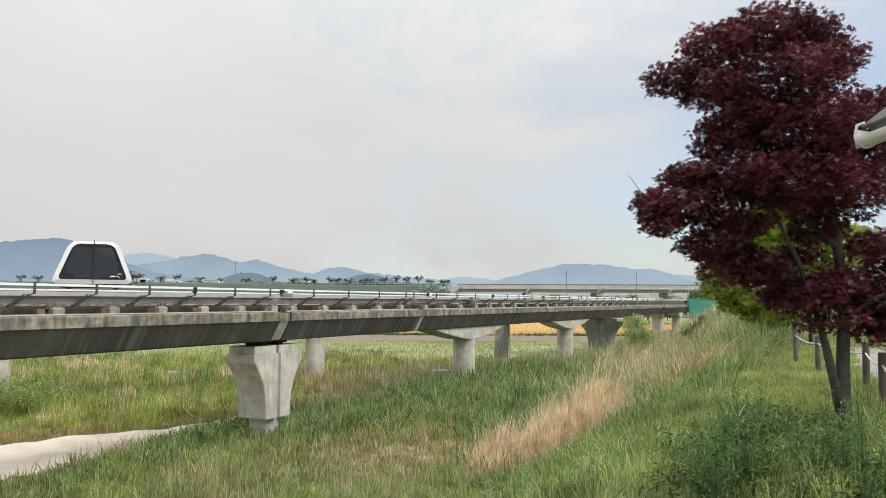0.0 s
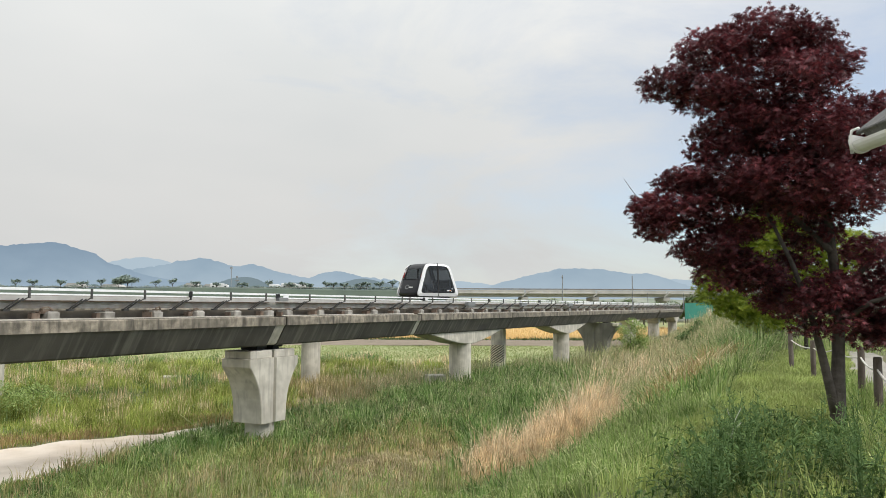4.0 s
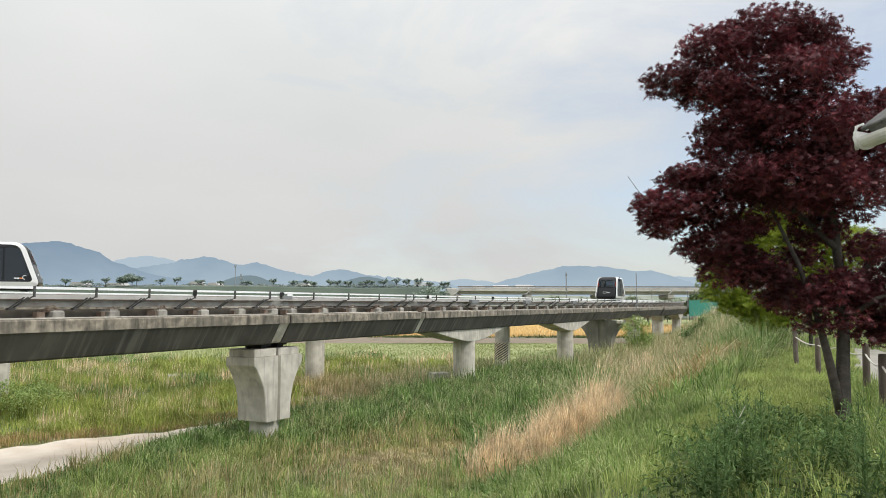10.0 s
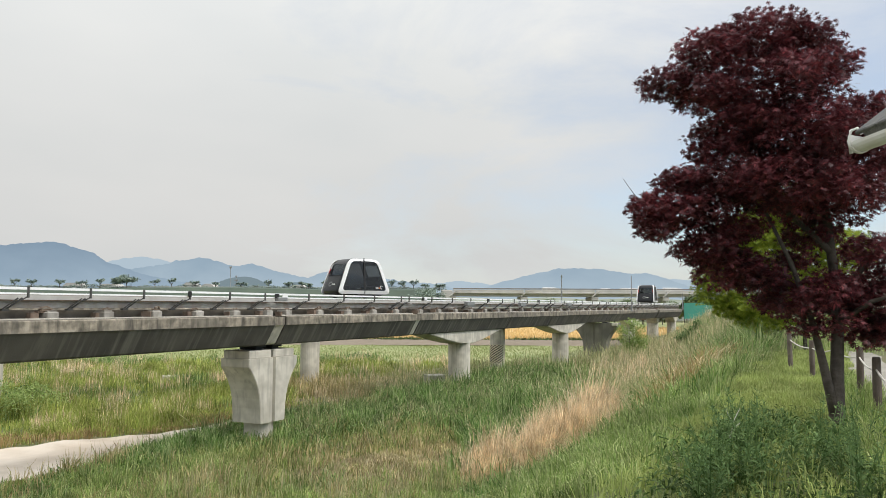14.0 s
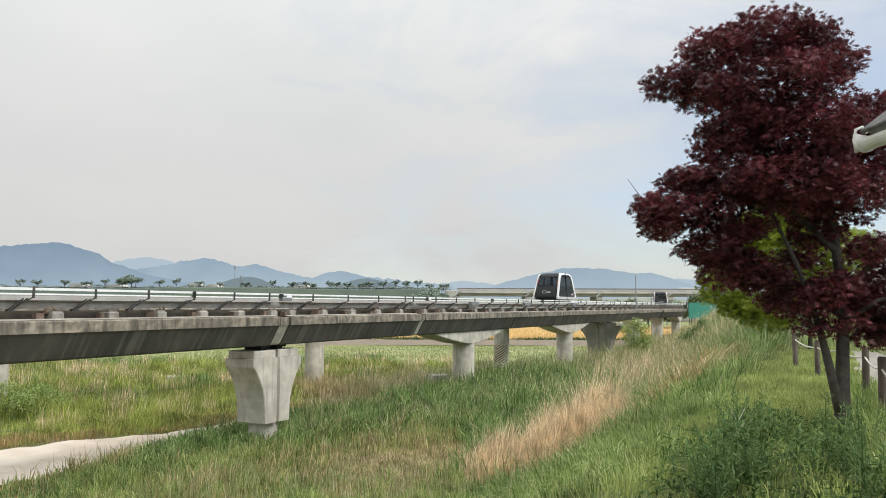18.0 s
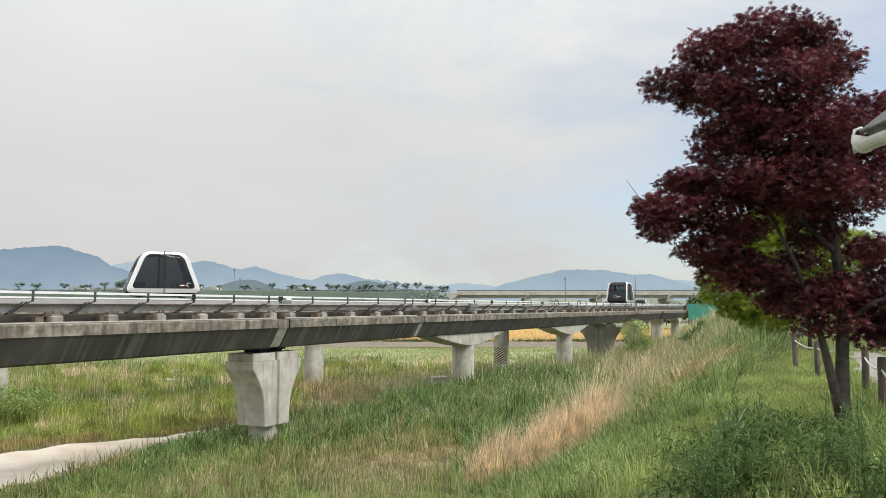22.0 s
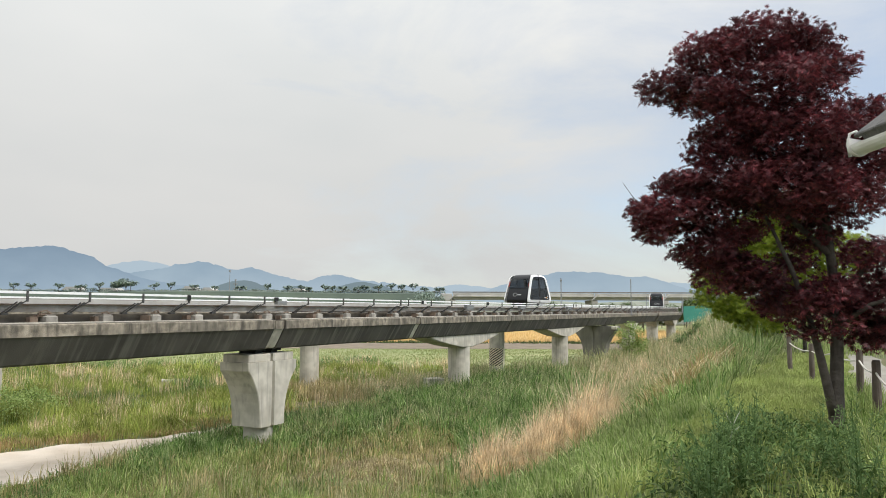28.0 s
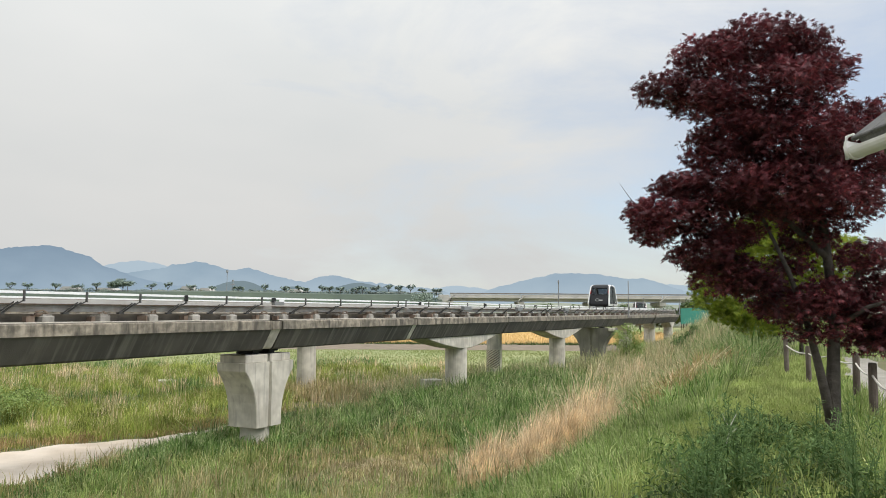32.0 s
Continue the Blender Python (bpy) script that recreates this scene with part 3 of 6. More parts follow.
# ---- distance: hills, road bank, viaduct ----
def ridge(name, mat, dist, base, peaks, label, a0, a1, rough=6.0, seed=1.0, step=0.12):
    """A hill range at a distance: peaks are (bearing, height, width) in degrees and metres."""
    bm = bmesh.new()
    rings = []
    a = a0
    while a <= a1:
        h = sum((ph * math.exp(-(((a - pa) / pw) ** 2))) ** 8 for pa, ph, pw in peaks) ** 0.125
        h = max(h, base)
        h += rough * (noise.noise((a * 0.9, seed, 0)) + 0.6 * noise.noise((a * 2.6, seed, 3)) + 0.30 * noise.noise((a * 7.0, seed, 7)) + 0.14 * noise.noise((a * 21.0, seed, 9)))
        fade = min(1.0, (a - a0) / 1.5, (a1 - a) / 1.5)
        h = max(2.0, h * max(0.02, fade))
        b = radians(a)
        u = Vector((math.sin(b), math.cos(b), 0))
        rings.append([bm.verts.new(u * (dist - h * 1.5)), bm.verts.new(u * (dist - h * 0.6) + Vector((0, 0, h * 0.62))), bm.verts.new(u * dist + Vector((0, 0, h))), bm.verts.new(u * (dist + h * 2))])
        a += step
    for p, q in zip(rings, rings[1:]):
        for i in range(3):
            bm.faces.new((p[i], q[i], q[i + 1], p[i + 1]))
    return tagged(part(name, bm, mat, smooth=True), label=label, category="hills", kind="structure")


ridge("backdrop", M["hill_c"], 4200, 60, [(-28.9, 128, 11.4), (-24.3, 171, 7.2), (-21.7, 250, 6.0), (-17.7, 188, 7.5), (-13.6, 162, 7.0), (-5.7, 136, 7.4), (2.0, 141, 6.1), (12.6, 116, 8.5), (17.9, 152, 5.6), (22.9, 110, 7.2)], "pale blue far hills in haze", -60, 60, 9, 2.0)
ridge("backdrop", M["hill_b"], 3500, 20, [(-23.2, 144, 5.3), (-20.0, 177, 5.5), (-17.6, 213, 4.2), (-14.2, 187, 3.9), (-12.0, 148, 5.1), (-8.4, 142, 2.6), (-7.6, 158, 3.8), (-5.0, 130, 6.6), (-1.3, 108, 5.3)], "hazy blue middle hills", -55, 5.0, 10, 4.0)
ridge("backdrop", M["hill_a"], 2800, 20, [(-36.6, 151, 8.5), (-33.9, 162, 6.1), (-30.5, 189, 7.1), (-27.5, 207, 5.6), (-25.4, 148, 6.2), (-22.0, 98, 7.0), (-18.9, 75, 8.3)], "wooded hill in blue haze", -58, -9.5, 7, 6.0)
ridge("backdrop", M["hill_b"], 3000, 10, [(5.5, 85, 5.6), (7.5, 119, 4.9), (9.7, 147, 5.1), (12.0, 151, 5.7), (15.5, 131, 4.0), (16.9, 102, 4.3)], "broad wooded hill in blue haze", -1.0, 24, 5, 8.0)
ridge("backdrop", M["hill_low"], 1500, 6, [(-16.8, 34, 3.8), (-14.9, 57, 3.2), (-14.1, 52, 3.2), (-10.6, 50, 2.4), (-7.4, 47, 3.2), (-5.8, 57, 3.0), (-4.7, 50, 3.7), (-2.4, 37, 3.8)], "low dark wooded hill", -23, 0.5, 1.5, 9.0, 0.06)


def road_bank():
    """The far road on its grassed bank, and its guard rail."""
    bank = empty("road_bank", label="far road on a grassed bank with guard rail", category="road", kind="structure")
    prof = [(-9, -0.4), (-1.5, 9.05), (0, 9.4), (7, 9.4), (18, -0.4)]
    bm = bmesh.new()
    rings = [[(x, 225 + dy + 0.012 * x, z + (0.25 * math.sin(x * 0.07) if z > 1 else 0)) for dy, z in prof] for x in range(-420, 5, 12)]
    loft(bm, rings)
    part("bank", bm, M["bank"], bank)
    # lower bank that runs on behind the viaduct
    bm = bmesh.new()
    loft(bm, [[(x, 250 + dy, z * (0.95 + 0.05 * math.sin(x * 0.2))) for dy, z in ((-9, -0.4), (-1.5, 7.2), (6, 7.4), (16, -0.4))] for x in range(-10, 230, 8)])
    part("bank", bm, M["pale_bank"], bank, "pale hazy grass and yards behind the viaduct")
    bm = bmesh.new()
    bar(bm, (-420, 218.5, 9.68), (3, 223.6, 9.68), 0.08, 0.06)
    part("guard_rail", bm, M["viaduct"], bank)


road_bank()


def viaduct():
    """The far road viaduct with parapet, deck beams and piers."""
    v = empty("viaduct", label="pale concrete road viaduct across the plain", category="viaduct", kind="structure")
    n, span = 8, 22.0
    y0 = 228.0
    for k in range(n):
        x0 = 5.3 + k * span if k else 5.3
        bm = bmesh.new()
        box(bm, (span - 0.25, 10.6, 0.42), (x0 + span / 2, y0 + 5, 8.35), bevel=0.06)
        box(bm, (span - 0.25, 8.6, 0.85), (x0 + span / 2, y0 + 5.2, 7.72))
        part("deck", bm, M["viaduct"], v)
        bm = bmesh.new()
        box(bm, (span - 0.25, 0.3, 0.75), (x0 + span / 2, y0 + 0.1, 8.95))
        part("parapet", bm, M["viaduct"], v)
        bm = bmesh.new()
        bar(bm, (x0, y0 + 0.1, 9.6), (x0 + span, y0 + 0.1, 9.6), 0.12, 0.36)
        part("rail", bm, M["viaduct_dark"], v)
        bm = bmesh.new()
        box(bm, (1.6, 5, 6.9), (x0, y0 + 5, 3.4), bevel=0.2)
        box(bm, (2.2, 9.6, 1.2), (x0, y0 + 5, 6.6), bevel=0.2)
        part("pier", bm, M["viaduct"], v)
        bm = bmesh.new()
        rod(bm, (x0 - 1.0, y0 - 0.35, 7.2), (x0 + 1.3, y0 - 0.35, 9.1), 0.2)
        part("downpipe", bm, M["viaduct"], v)


viaduct()
bm = bmesh.new()
box(bm, (3.6, 12, 9.5), (3.4, 234, 4.4), bevel=0.15)
tagged(part("viaduct_abutment", bm, M["viaduct"]), label="pale concrete block at the viaduct's end", category="viaduct", kind="structure")

# ---- guideway centre lines ----
MAIN_L, CURVE_S, CURVE_R = -17.5, 83.7, 117.45
MERGE_S, BACK_R = 62.8, 65.1


def main_line(u):
    """Place and bearing on the main guideway; it bends away and drops past CURVE_S."""
    drop = -0.03 * max(0.0, u - 98)
    if u <= CURVE_S:
        p = at(u, MAIN_L)
        return Vector((p.x, p.y, drop)), AZ
    p = at(CURVE_S, MAIN_L)
    a = (u - CURVE_S) / CURVE_R
    c = p.xy - SIDE * CURVE_R
    b = AZ - a
    q = c + CURVE_R * Vector((math.cos(b), -math.sin(b)))
    return Vector((q.x, q.y, drop)), b


def back_line(w):
    """Place and bearing on the joining guideway, w metres before the two meet; it bends, then runs straight, a little higher."""
    bend = min(w, 52.0)
    p = at(MERGE_S, MAIN_L).xy
    a = bend / BACK_R
    b = AZ + a
    c = p - SIDE * BACK_R
    q = c + BACK_R * Vector((math.cos(b), -math.sin(b)))
    rest = w - bend
    q = q - rest * Vector((math.sin(b), math.cos(b)))
    lift = 0.25 * max(0.0, min(1.0, (w - 13) / 29))
    return Vector((q.x, q.y, lift)), b


def frames_of(line, a, b, step=1.0):
    n = max(1, int(math.ceil(abs(b - a) / step)))
    return [line(a + (b - a) * i / n) for i in range(n + 1)]


def off(fr, o, z):
    """A point o metres to the near side of a line's frame, at height z."""
    p, b = fr
    return Vector((p.x + math.cos(b) * o, p.y - math.sin(b) * o, p.z + z))


def swept(name, frs, profile, mat, parent, label="", smooth=False):
    bm = bmesh.new()
    loft(bm, [[off(f, o, z) for o, z in profile] for f in frs])
    return part(name, bm, mat, parent, label, smooth)


TOP, BREAK, LOW = 4.0, 3.70, 3.0
HALF = 1.1


def rect(o, w, z0, z1):
    return [(o - w / 2, z0), (o + w / 2, z0), (o + w / 2, z1), (o - w / 2, z1)]


def beam_for(line, a, b, name="guideway_span", near_rail=True, far_rail=True, post_step=2.33, post_from=0.6, fine=True, more_posts=()):
    """One span of guideway: concrete beam, tie blocks, running rails, guard rails with posts and struts."""
    span = empty(name, label="weathered concrete guideway span with steel rails and guard rail", category="guideway", group="guideway spans", kind="structure")
    g = 0.05
    curve = line is back_line or b > CURVE_S
    frs = frames_of(line, a + g, b - g, 2.0 if curve else 50.0)
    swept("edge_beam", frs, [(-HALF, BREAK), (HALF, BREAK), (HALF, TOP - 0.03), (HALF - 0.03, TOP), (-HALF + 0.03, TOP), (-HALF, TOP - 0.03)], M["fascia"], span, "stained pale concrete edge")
    swept("web", frs, [(-0.62, LOW), (0.62, LOW), (0.70, LOW + 0.05), (HALF - 0.03, BREAK), (-HALF + 0.03, BREAK), (-0.70, LOW + 0.05)], M["soffit"], span, "dark sloping concrete web")
    frs2 = frames_of(line, a, b, 2.0 if curve else 50.0)
    for sgn, rail in ((1, near_rail), (-1, far_rail)):
        swept("running_beam", frs2, rect(0.56 * sgn, 0.16, 4.29, 4.465), M["beam"], span, "rust-streaked steel beam")
        swept("rail_flange", frs2, rect(0.645 * sgn, 0.11, 4.462, 4.490), M["rust"], span, "rusty rail flange")
        swept("rail_web", frs2, rect(0.60 * sgn, 0.05, 4.485, 4.60), M["sheet"] if line is main_line else M["beam"], span, "pale grey steel rail side")
        if rail:
            swept("guard_rail", frs2, rect(0.95 * sgn, 0.05, 4.725, 4.785), M["galv"], span, "bright galvanised guard rail")
            swept("guard_rail", frs2, rect(0.95 * sgn, 0.05, 4.615, 4.655), M["galv"], span, "bright galvanised guard rail")
        swept("conduit", frs, rect(0.88 * sgn, 0.035, 4.014, 4.046), M["pier"], span, "thin pale cable conduit")
    swept("deck_surface", frs, rect(0, 1.96, TOP - 0.01, TOP + 0.006), M["deck"], span, "dirty brown deck surface")
    # added box: stands for cables and pipes, keeps the gap below the rails dark
    swept("cable_trough", frs2, rect(-0.02, 0.62, 4.01, 4.24), M["deck"], span, "dirty brown box added to fill the dark gap below the rails")
    # tie blocks
    bm = bmesh.new()
    box(bm, (0.32, 0.44, 0.20), (0, 0, 0.01), bevel=0.02)
    box(bm, (0.24, 0.34, 0.04), (0, 0, 0.125))
    first = None
    n, shift = (max(1, round((b - a) / 1.62)), 0.95) if b < 21 else (max(1, round((b - a) / 1.95)), 0.25)
    for i in range(n):
        fr = line(a + (b - a) * (i + shift) / n)
        for sgn in ((1, -1) if fine else (1,)):
            m = Matrix.Translation(off(fr, 0.66 * sgn, TOP + 0.083)) @ Matrix.Rotation(math.pi / 2 - fr[1], 4, "Z")
            if first is None:
                first = part("tie_block", bm, M["block"], span)
                first.matrix_basis = m
            else:
                again(first, "tie_block", span, m)
    # rail clips, brown with rust, between the blocks
    bm = bmesh.new()
    box(bm, (0.30, 0.30, 0.05), (0, 0, 0.0))
    box(bm, (0.18, 0.28, 0.15), (-0.22, 0.0, -0.09))
    box(bm, (0.26, 0.10, 0.05), (0.0, -0.12, 0.045))
    rod(bm, (-0.09, -0.17, 0.02), (-0.09, -0.17, 0.12), 0.022, seg=6)
    rod(bm, (0.10, -0.17, 0.02), (0.10, -0.17, 0.10), 0.022, seg=6)
    bar(bm, (-0.14, -0.18, 0.09), (0.02, -0.20, 0.13), 0.03, 0.03)
    bar(bm, (0.02, -0.20, 0.13), (0.14, -0.18, 0.05), 0.03, 0.03)
    first = None
    shake = random.Random(int(a * 10) + 500)
    for i in range(n):
        fr = line(a + (b - a) * (i + shift + shake.uniform(-0.05, 0.05)) / n)
        m = Matrix.Translation(off(fr, 0.60, TOP + 0.19 + shake.uniform(-0.03, 0.02))) @ Matrix.Rotation(math.pi / 2 - fr[1] + shake.uniform(-0.3, 0.3), 4, "Z") @ Matrix.Scale(shake.uniform(0.75, 1.15), 4)
        if first is None:
            first = part("rail_clip", bm, M["rust"], span, "rusty rail clip")
            first.matrix_basis = m
        else:
            again(first, "rail_clip", span, m)
    # posts with struts
    pb = bmesh.new()
    box(pb, (0.038, 0.05, 0.26), (0, -0.005, 4.665))
    bar(pb, (0, 0.0, 4.565), (-0.10, 0.10, 4.47), 0.03, 0.03)
    bar(pb, (-0.08, 0.08, 4.53), (-0.30, 0.34, 4.26), 0.04, 0.035)
    bar(pb, (-0.17, 0.10, 4.53), (-0.38, 0.34, 4.27), 0.03, 0.03)
    box(pb, (0.16, 0.12, 0.05), (-0.33, 0.36, 4.25))
    first = None
    places = [a + post_from + post_step * i for i in range(int((b - a - post_from) / post_step) + 1)] + list(more_posts)
    for s in places:
        fr = line(s)
        for sgn, rail in ((1, near_rail), (-1, far_rail)):
            if not rail:
                continue
            m = Matrix.Translation(off(fr, 0.99 * sgn, 0)) @ Matrix.Rotation((math.pi / 2 - fr[1]) + (0 if sgn > 0 else math.pi), 4, "Z")
            if first is None:
                first = part("rail_post", pb, M["post"], span, "dark steel post with strut")
                first.matrix_basis = m
            else:
                again(first, "rail_post", span, m)
    if first is None:
        pb.free()
    return span


SPANS = [(-12.5, 3.9), (3.9, 20.05), (20.51, 30.05), (30.4, 42.0), (42.0, 50.0), (50.0, 60.0), (60.0, 66.0), (66.0, 78.0), (78.0, 90.0), (90.0, 102.0)]
for a, b in SPANS:
    step, start, more = (1.68, 0.53, ()) if b < 21 else (2.26, 1.45, (29.45,)) if a < 21 else (2.27, 1.3, ()) if a < 31 else (2.33, 0.7, ())
    beam_for(main_line, a, b, far_rail=a > 57, post_step=step, post_from=start, more_posts=more)
for a, b in ((20.05, 20.51), (30.05, 30.4)):
    # closing piece between two beams; the rails run on over it
    c = empty("closing_piece", label="pale concrete closing piece between two guideway beams", category="guideway", group="guideway closing pieces", kind="structure")
    frs = [main_line(a), main_line(b)]
    swept("edge", frs, [(-HALF, BREAK), (HALF - 0.02, BREAK), (HALF - 0.02, TOP - 0.02), (-HALF, TOP - 0.02)], M["fascia"], c)
    swept("web", frs, [(-0.60, LOW + 0.02), (0.60, LOW + 0.02), (0.68, LOW + 0.07), (HALF - 0.06, BREAK), (-HALF + 0.06, BREAK), (-0.68, LOW + 0.07)], M["pier"], c)
    swept("running_beam", frs, rect(0.56, 0.16, 4.29, 4.465), M["beam"], c)
    swept("running_beam", frs, rect(-0.56, 0.16, 4.29, 4.465), M["beam"], c)
    swept("rail_web", frs, rect(0.60, 0.05, 4.485, 4.60), M["sheet"], c)
    swept("rail_web", frs, rect(-0.60, 0.05, 4.485, 4.60), M["sheet"], c)
    swept("guard_rail", frs, rect(0.95, 0.05, 4.725, 4.785), M["galv"], c)
    swept("guard_rail", frs, rect(0.95, 0.05, 4.615, 4.655), M["galv"], c)


def spur_line(u):
    """The straight spur that runs on where the main guideway bends away."""
    p = at(u, MAIN_L)
    return Vector((p.x, p.y, -0.012)), AZ


beam_for(spur_line, 90.0, 107.0, far_rail=False, post_from=0.9)
for k in range(5):
    beam_for(main_line, 102 + 18 * k, 120 + 18 * k, near_rail=k < 1, fine=False)
for k in range(9):
    w0 = 19.0 + 15.4 * k
    beam_for(back_line, w0, w0 + 15.4, far_rail=False, near_rail=False, fine=k < 2)


# ---- piers ----
def slab_pier(s):
    """The flared block pier: two hollowed sides, groove, bearing blocks on a stub."""
    p = empty("guideway_pier", Matrix.Translation(at(s, MAIN_L, 0)) @ Matrix.Rotation(math.pi / 2 - AZ, 4, "Z"), label="flared grey concrete pier with grooved face", category="pier", group="guideway piers")
    bm = bmesh.new()
    hw = 0.64
    rings = []
    for z, hl in ((0.36, 0.64), (0.6, 0.645), (0.85, 0.66), (1.2, 0.71), (1.5, 0.79), (1.75, 0.90), (1.98, 1.03), (2.16, 1.16), (2.27, 1.26), (2.31, 1.28), (2.57, 1.28)):
        g = 0.05
        rings.append([Vector((x, y, z)) for x, y in ((-hl, -hw + 0.03), (-hl + 0.03, -hw), (-g - 0.03, -hw), (-g, -hw + 0.10), (g, -hw + 0.10), (g + 0.03, -hw), (hl - 0.03, -hw), (hl, -hw + 0.03),
                                                      (hl, hw - 0.03), (hl - 0.03, hw), (-hl + 0.03, hw), (-hl, hw - 0.03))])
    loft(bm, rings)
    part("shaft", bm, M["pier"], p)
    for sx in (-1, 1):
        bm = bmesh.new()
        box(bm, (1.12, 1.16, 0.28), (sx * 0.62, 0.02, 2.70), bevel=0.025)
        part("bearing_block", bm, M["pier"], p)
        bm = bmesh.new()
        box(bm, (0.34, 0.7, 0.09), (sx * 0.42, 0.05, 2.88))
        box(bm, (0.50, 0.9, 0.08), (sx * 0.42, 0.05, 2.96))
        part("bearing", bm, M["black"], p, "black rubber bearing")
    bm = bmesh.new()
    rod(bm, (0, 0, -0.9), (0, 0, 0.38), 0.50, seg=28)
    part("stub", bm, M["pier"], p, "round concrete stub", smooth=False)
    return p


def arm_pier(line, s, dia, half):
    """A round column with a long curved head under the beam."""
    (p, b) = line(s)
    e = empty("guideway_pier", Matrix.Translation((p.x, p.y, 0)) @ Matrix.Rotation(math.pi / 2 - b, 4, "Z"), label="round concrete column with long haunched head", category="pier", group="guideway piers")
    top = LOW + p.z
    if half:
        bm = bmesh.new()
        hw = dia / 2
        rings = []
        n = 14
        for i in range(n + 1):
            x = -half + 2 * half * i / n
            drop = 0.06 + 0.62 * (1 - min(1.0, max(0.0, (abs(x) - dia * 0.4) / (half - dia * 0.4))) ** 1.25)
            rings.append([Vector((x, y, z)) for y, z in ((-hw, top + 0.0), (-hw, top - drop + 0.04), (-hw + 0.06, top - drop), (hw - 0.06, top - drop), (hw, top - drop + 0.04), (hw, top))])
        loft(bm, rings)
        part("head", bm, M["pier"], e)
        top -= 0.6
    bm = bmesh.new()
    rod(bm, (0, 0, -0.8), (0, 0, top), dia / 2, seg=28)
    part("column", bm, M["pier"], e)
    return e


slab_pier(20.53)
arm_pier(main_line, 36.9, 1.2, 4.5)
arm_pier(main_line, 55.0, 1.25, 4.7)
for s in (78.5, 94.0):
    arm_pier(main_line, s, 1.3, 2.0)
arm_pier(main_line, 4.0, 1.2, 3.0)
arm_pier(spur_line, 104.5, 1.2, 2.0)


def wing_pier(s):
    """The wide flared pier across the guideway."""
    p = empty("guideway_pier", Matrix.Translation(at(s, MAIN_L, 0)) @ Matrix.Rotation(math.pi / 2 - AZ, 4, "Z"), label="wide winged stained concrete pier, coloured dark for shade under the guideway", category="pier", group="guideway piers")
    bm = bmesh.new()
    rings = []
    for z, hw in ((-0.8, 0.98), (0.8, 1.0), (1.4, 1.1), (1.9, 1.34), (2.3, 1.66), (2.58, 1.94), (2.62, 2.02), (2.92, 2.02)):
        rings.append([Vector((x, y, z)) for x, y in ((-0.75, -hw), (-0.75, -0.12), (-0.68, -0.1), (-0.68, 0.1), (-0.75, 0.12), (-0.75, hw), (0.75, hw), (0.75, -hw))])
    loft(bm, rings)
    part("shaft", bm, M["dark_pier"], p)
    for sy in (-1, 1):
        bm = bmesh.new()
        box(bm, (0.6, 0.5, 0.07), (0, 0.8 * sy, 2.955))
        part("bearing", bm, M["black"], p, "black rubber bearing")
    bm = bmesh.new()
    box(bm, (0.5, 0.45, 0.28), (-0.8, -1.85, 2.8), bevel=0.03)
    part("side_block", bm, M["pier"], p, "pale corner block")


wing_pier(65.6)


def back_pier(w, dia, hazard=False):
    p, b = back_line(w)
    e = empty("guideway_pier", Matrix.Translation((p.x, p.y, 0)) @ Matrix.Rotation(math.pi / 2 - b, 4, "Z"), label="round pale concrete column" + (" with black and yellow hazard stripes" if hazard else ""), category="pier", group="guideway piers")
    bm = bmesh.new()
    rod(bm, (0, 0, -0.8), (0, 0, LOW + p.z), dia / 2, seg=28)
    part("column", bm, M["pier"], e)
    if hazard:
        bm = bmesh.new()
        r = dia / 2 + 0.006
        rod(bm, (0, 0, 0.5), (0, 0, 1.76), r, seg=32)
        band = part("hazard_band", bm, M["yellow"], e, "pale yellow hazard band")
        r2 = r + 0.005
        for k in range(12):
            bm = bmesh.new()
            for j in range(16):
                cells = []
                for jj in (j, j + 1):
                    t = math.pi - 1.5 + jj * 0.1875
                    z = -0.25 + k * 0.165 + jj * 0.062
                    cells.append((t, min(max(z, 0.55), 1.75), min(max(z + 0.075, 0.55), 1.75)))
                (ta, a0, a1), (tb, b0, b1) = cells
                if a1 - a0 < 0.004 and b1 - b0 < 0.004:
                    continue
                bm.faces.new([bm.verts.new((r2 * math.cos(q), r2 * math.sin(q), z)) for q, z in ((ta, a0), (tb, b0), (tb, b1), (ta, a1))])
            if len(bm.faces):
                part("stripe", bm, M["hazard_black"], band)
            else:
                bm.free()


arm_pier(back_line, 45.85, 1.03, 1.7)
for w, haz in ((30.9, False), (15.9, True), (62.0, False), (77.0, False)):
    back_pier(w, 1.03, haz)

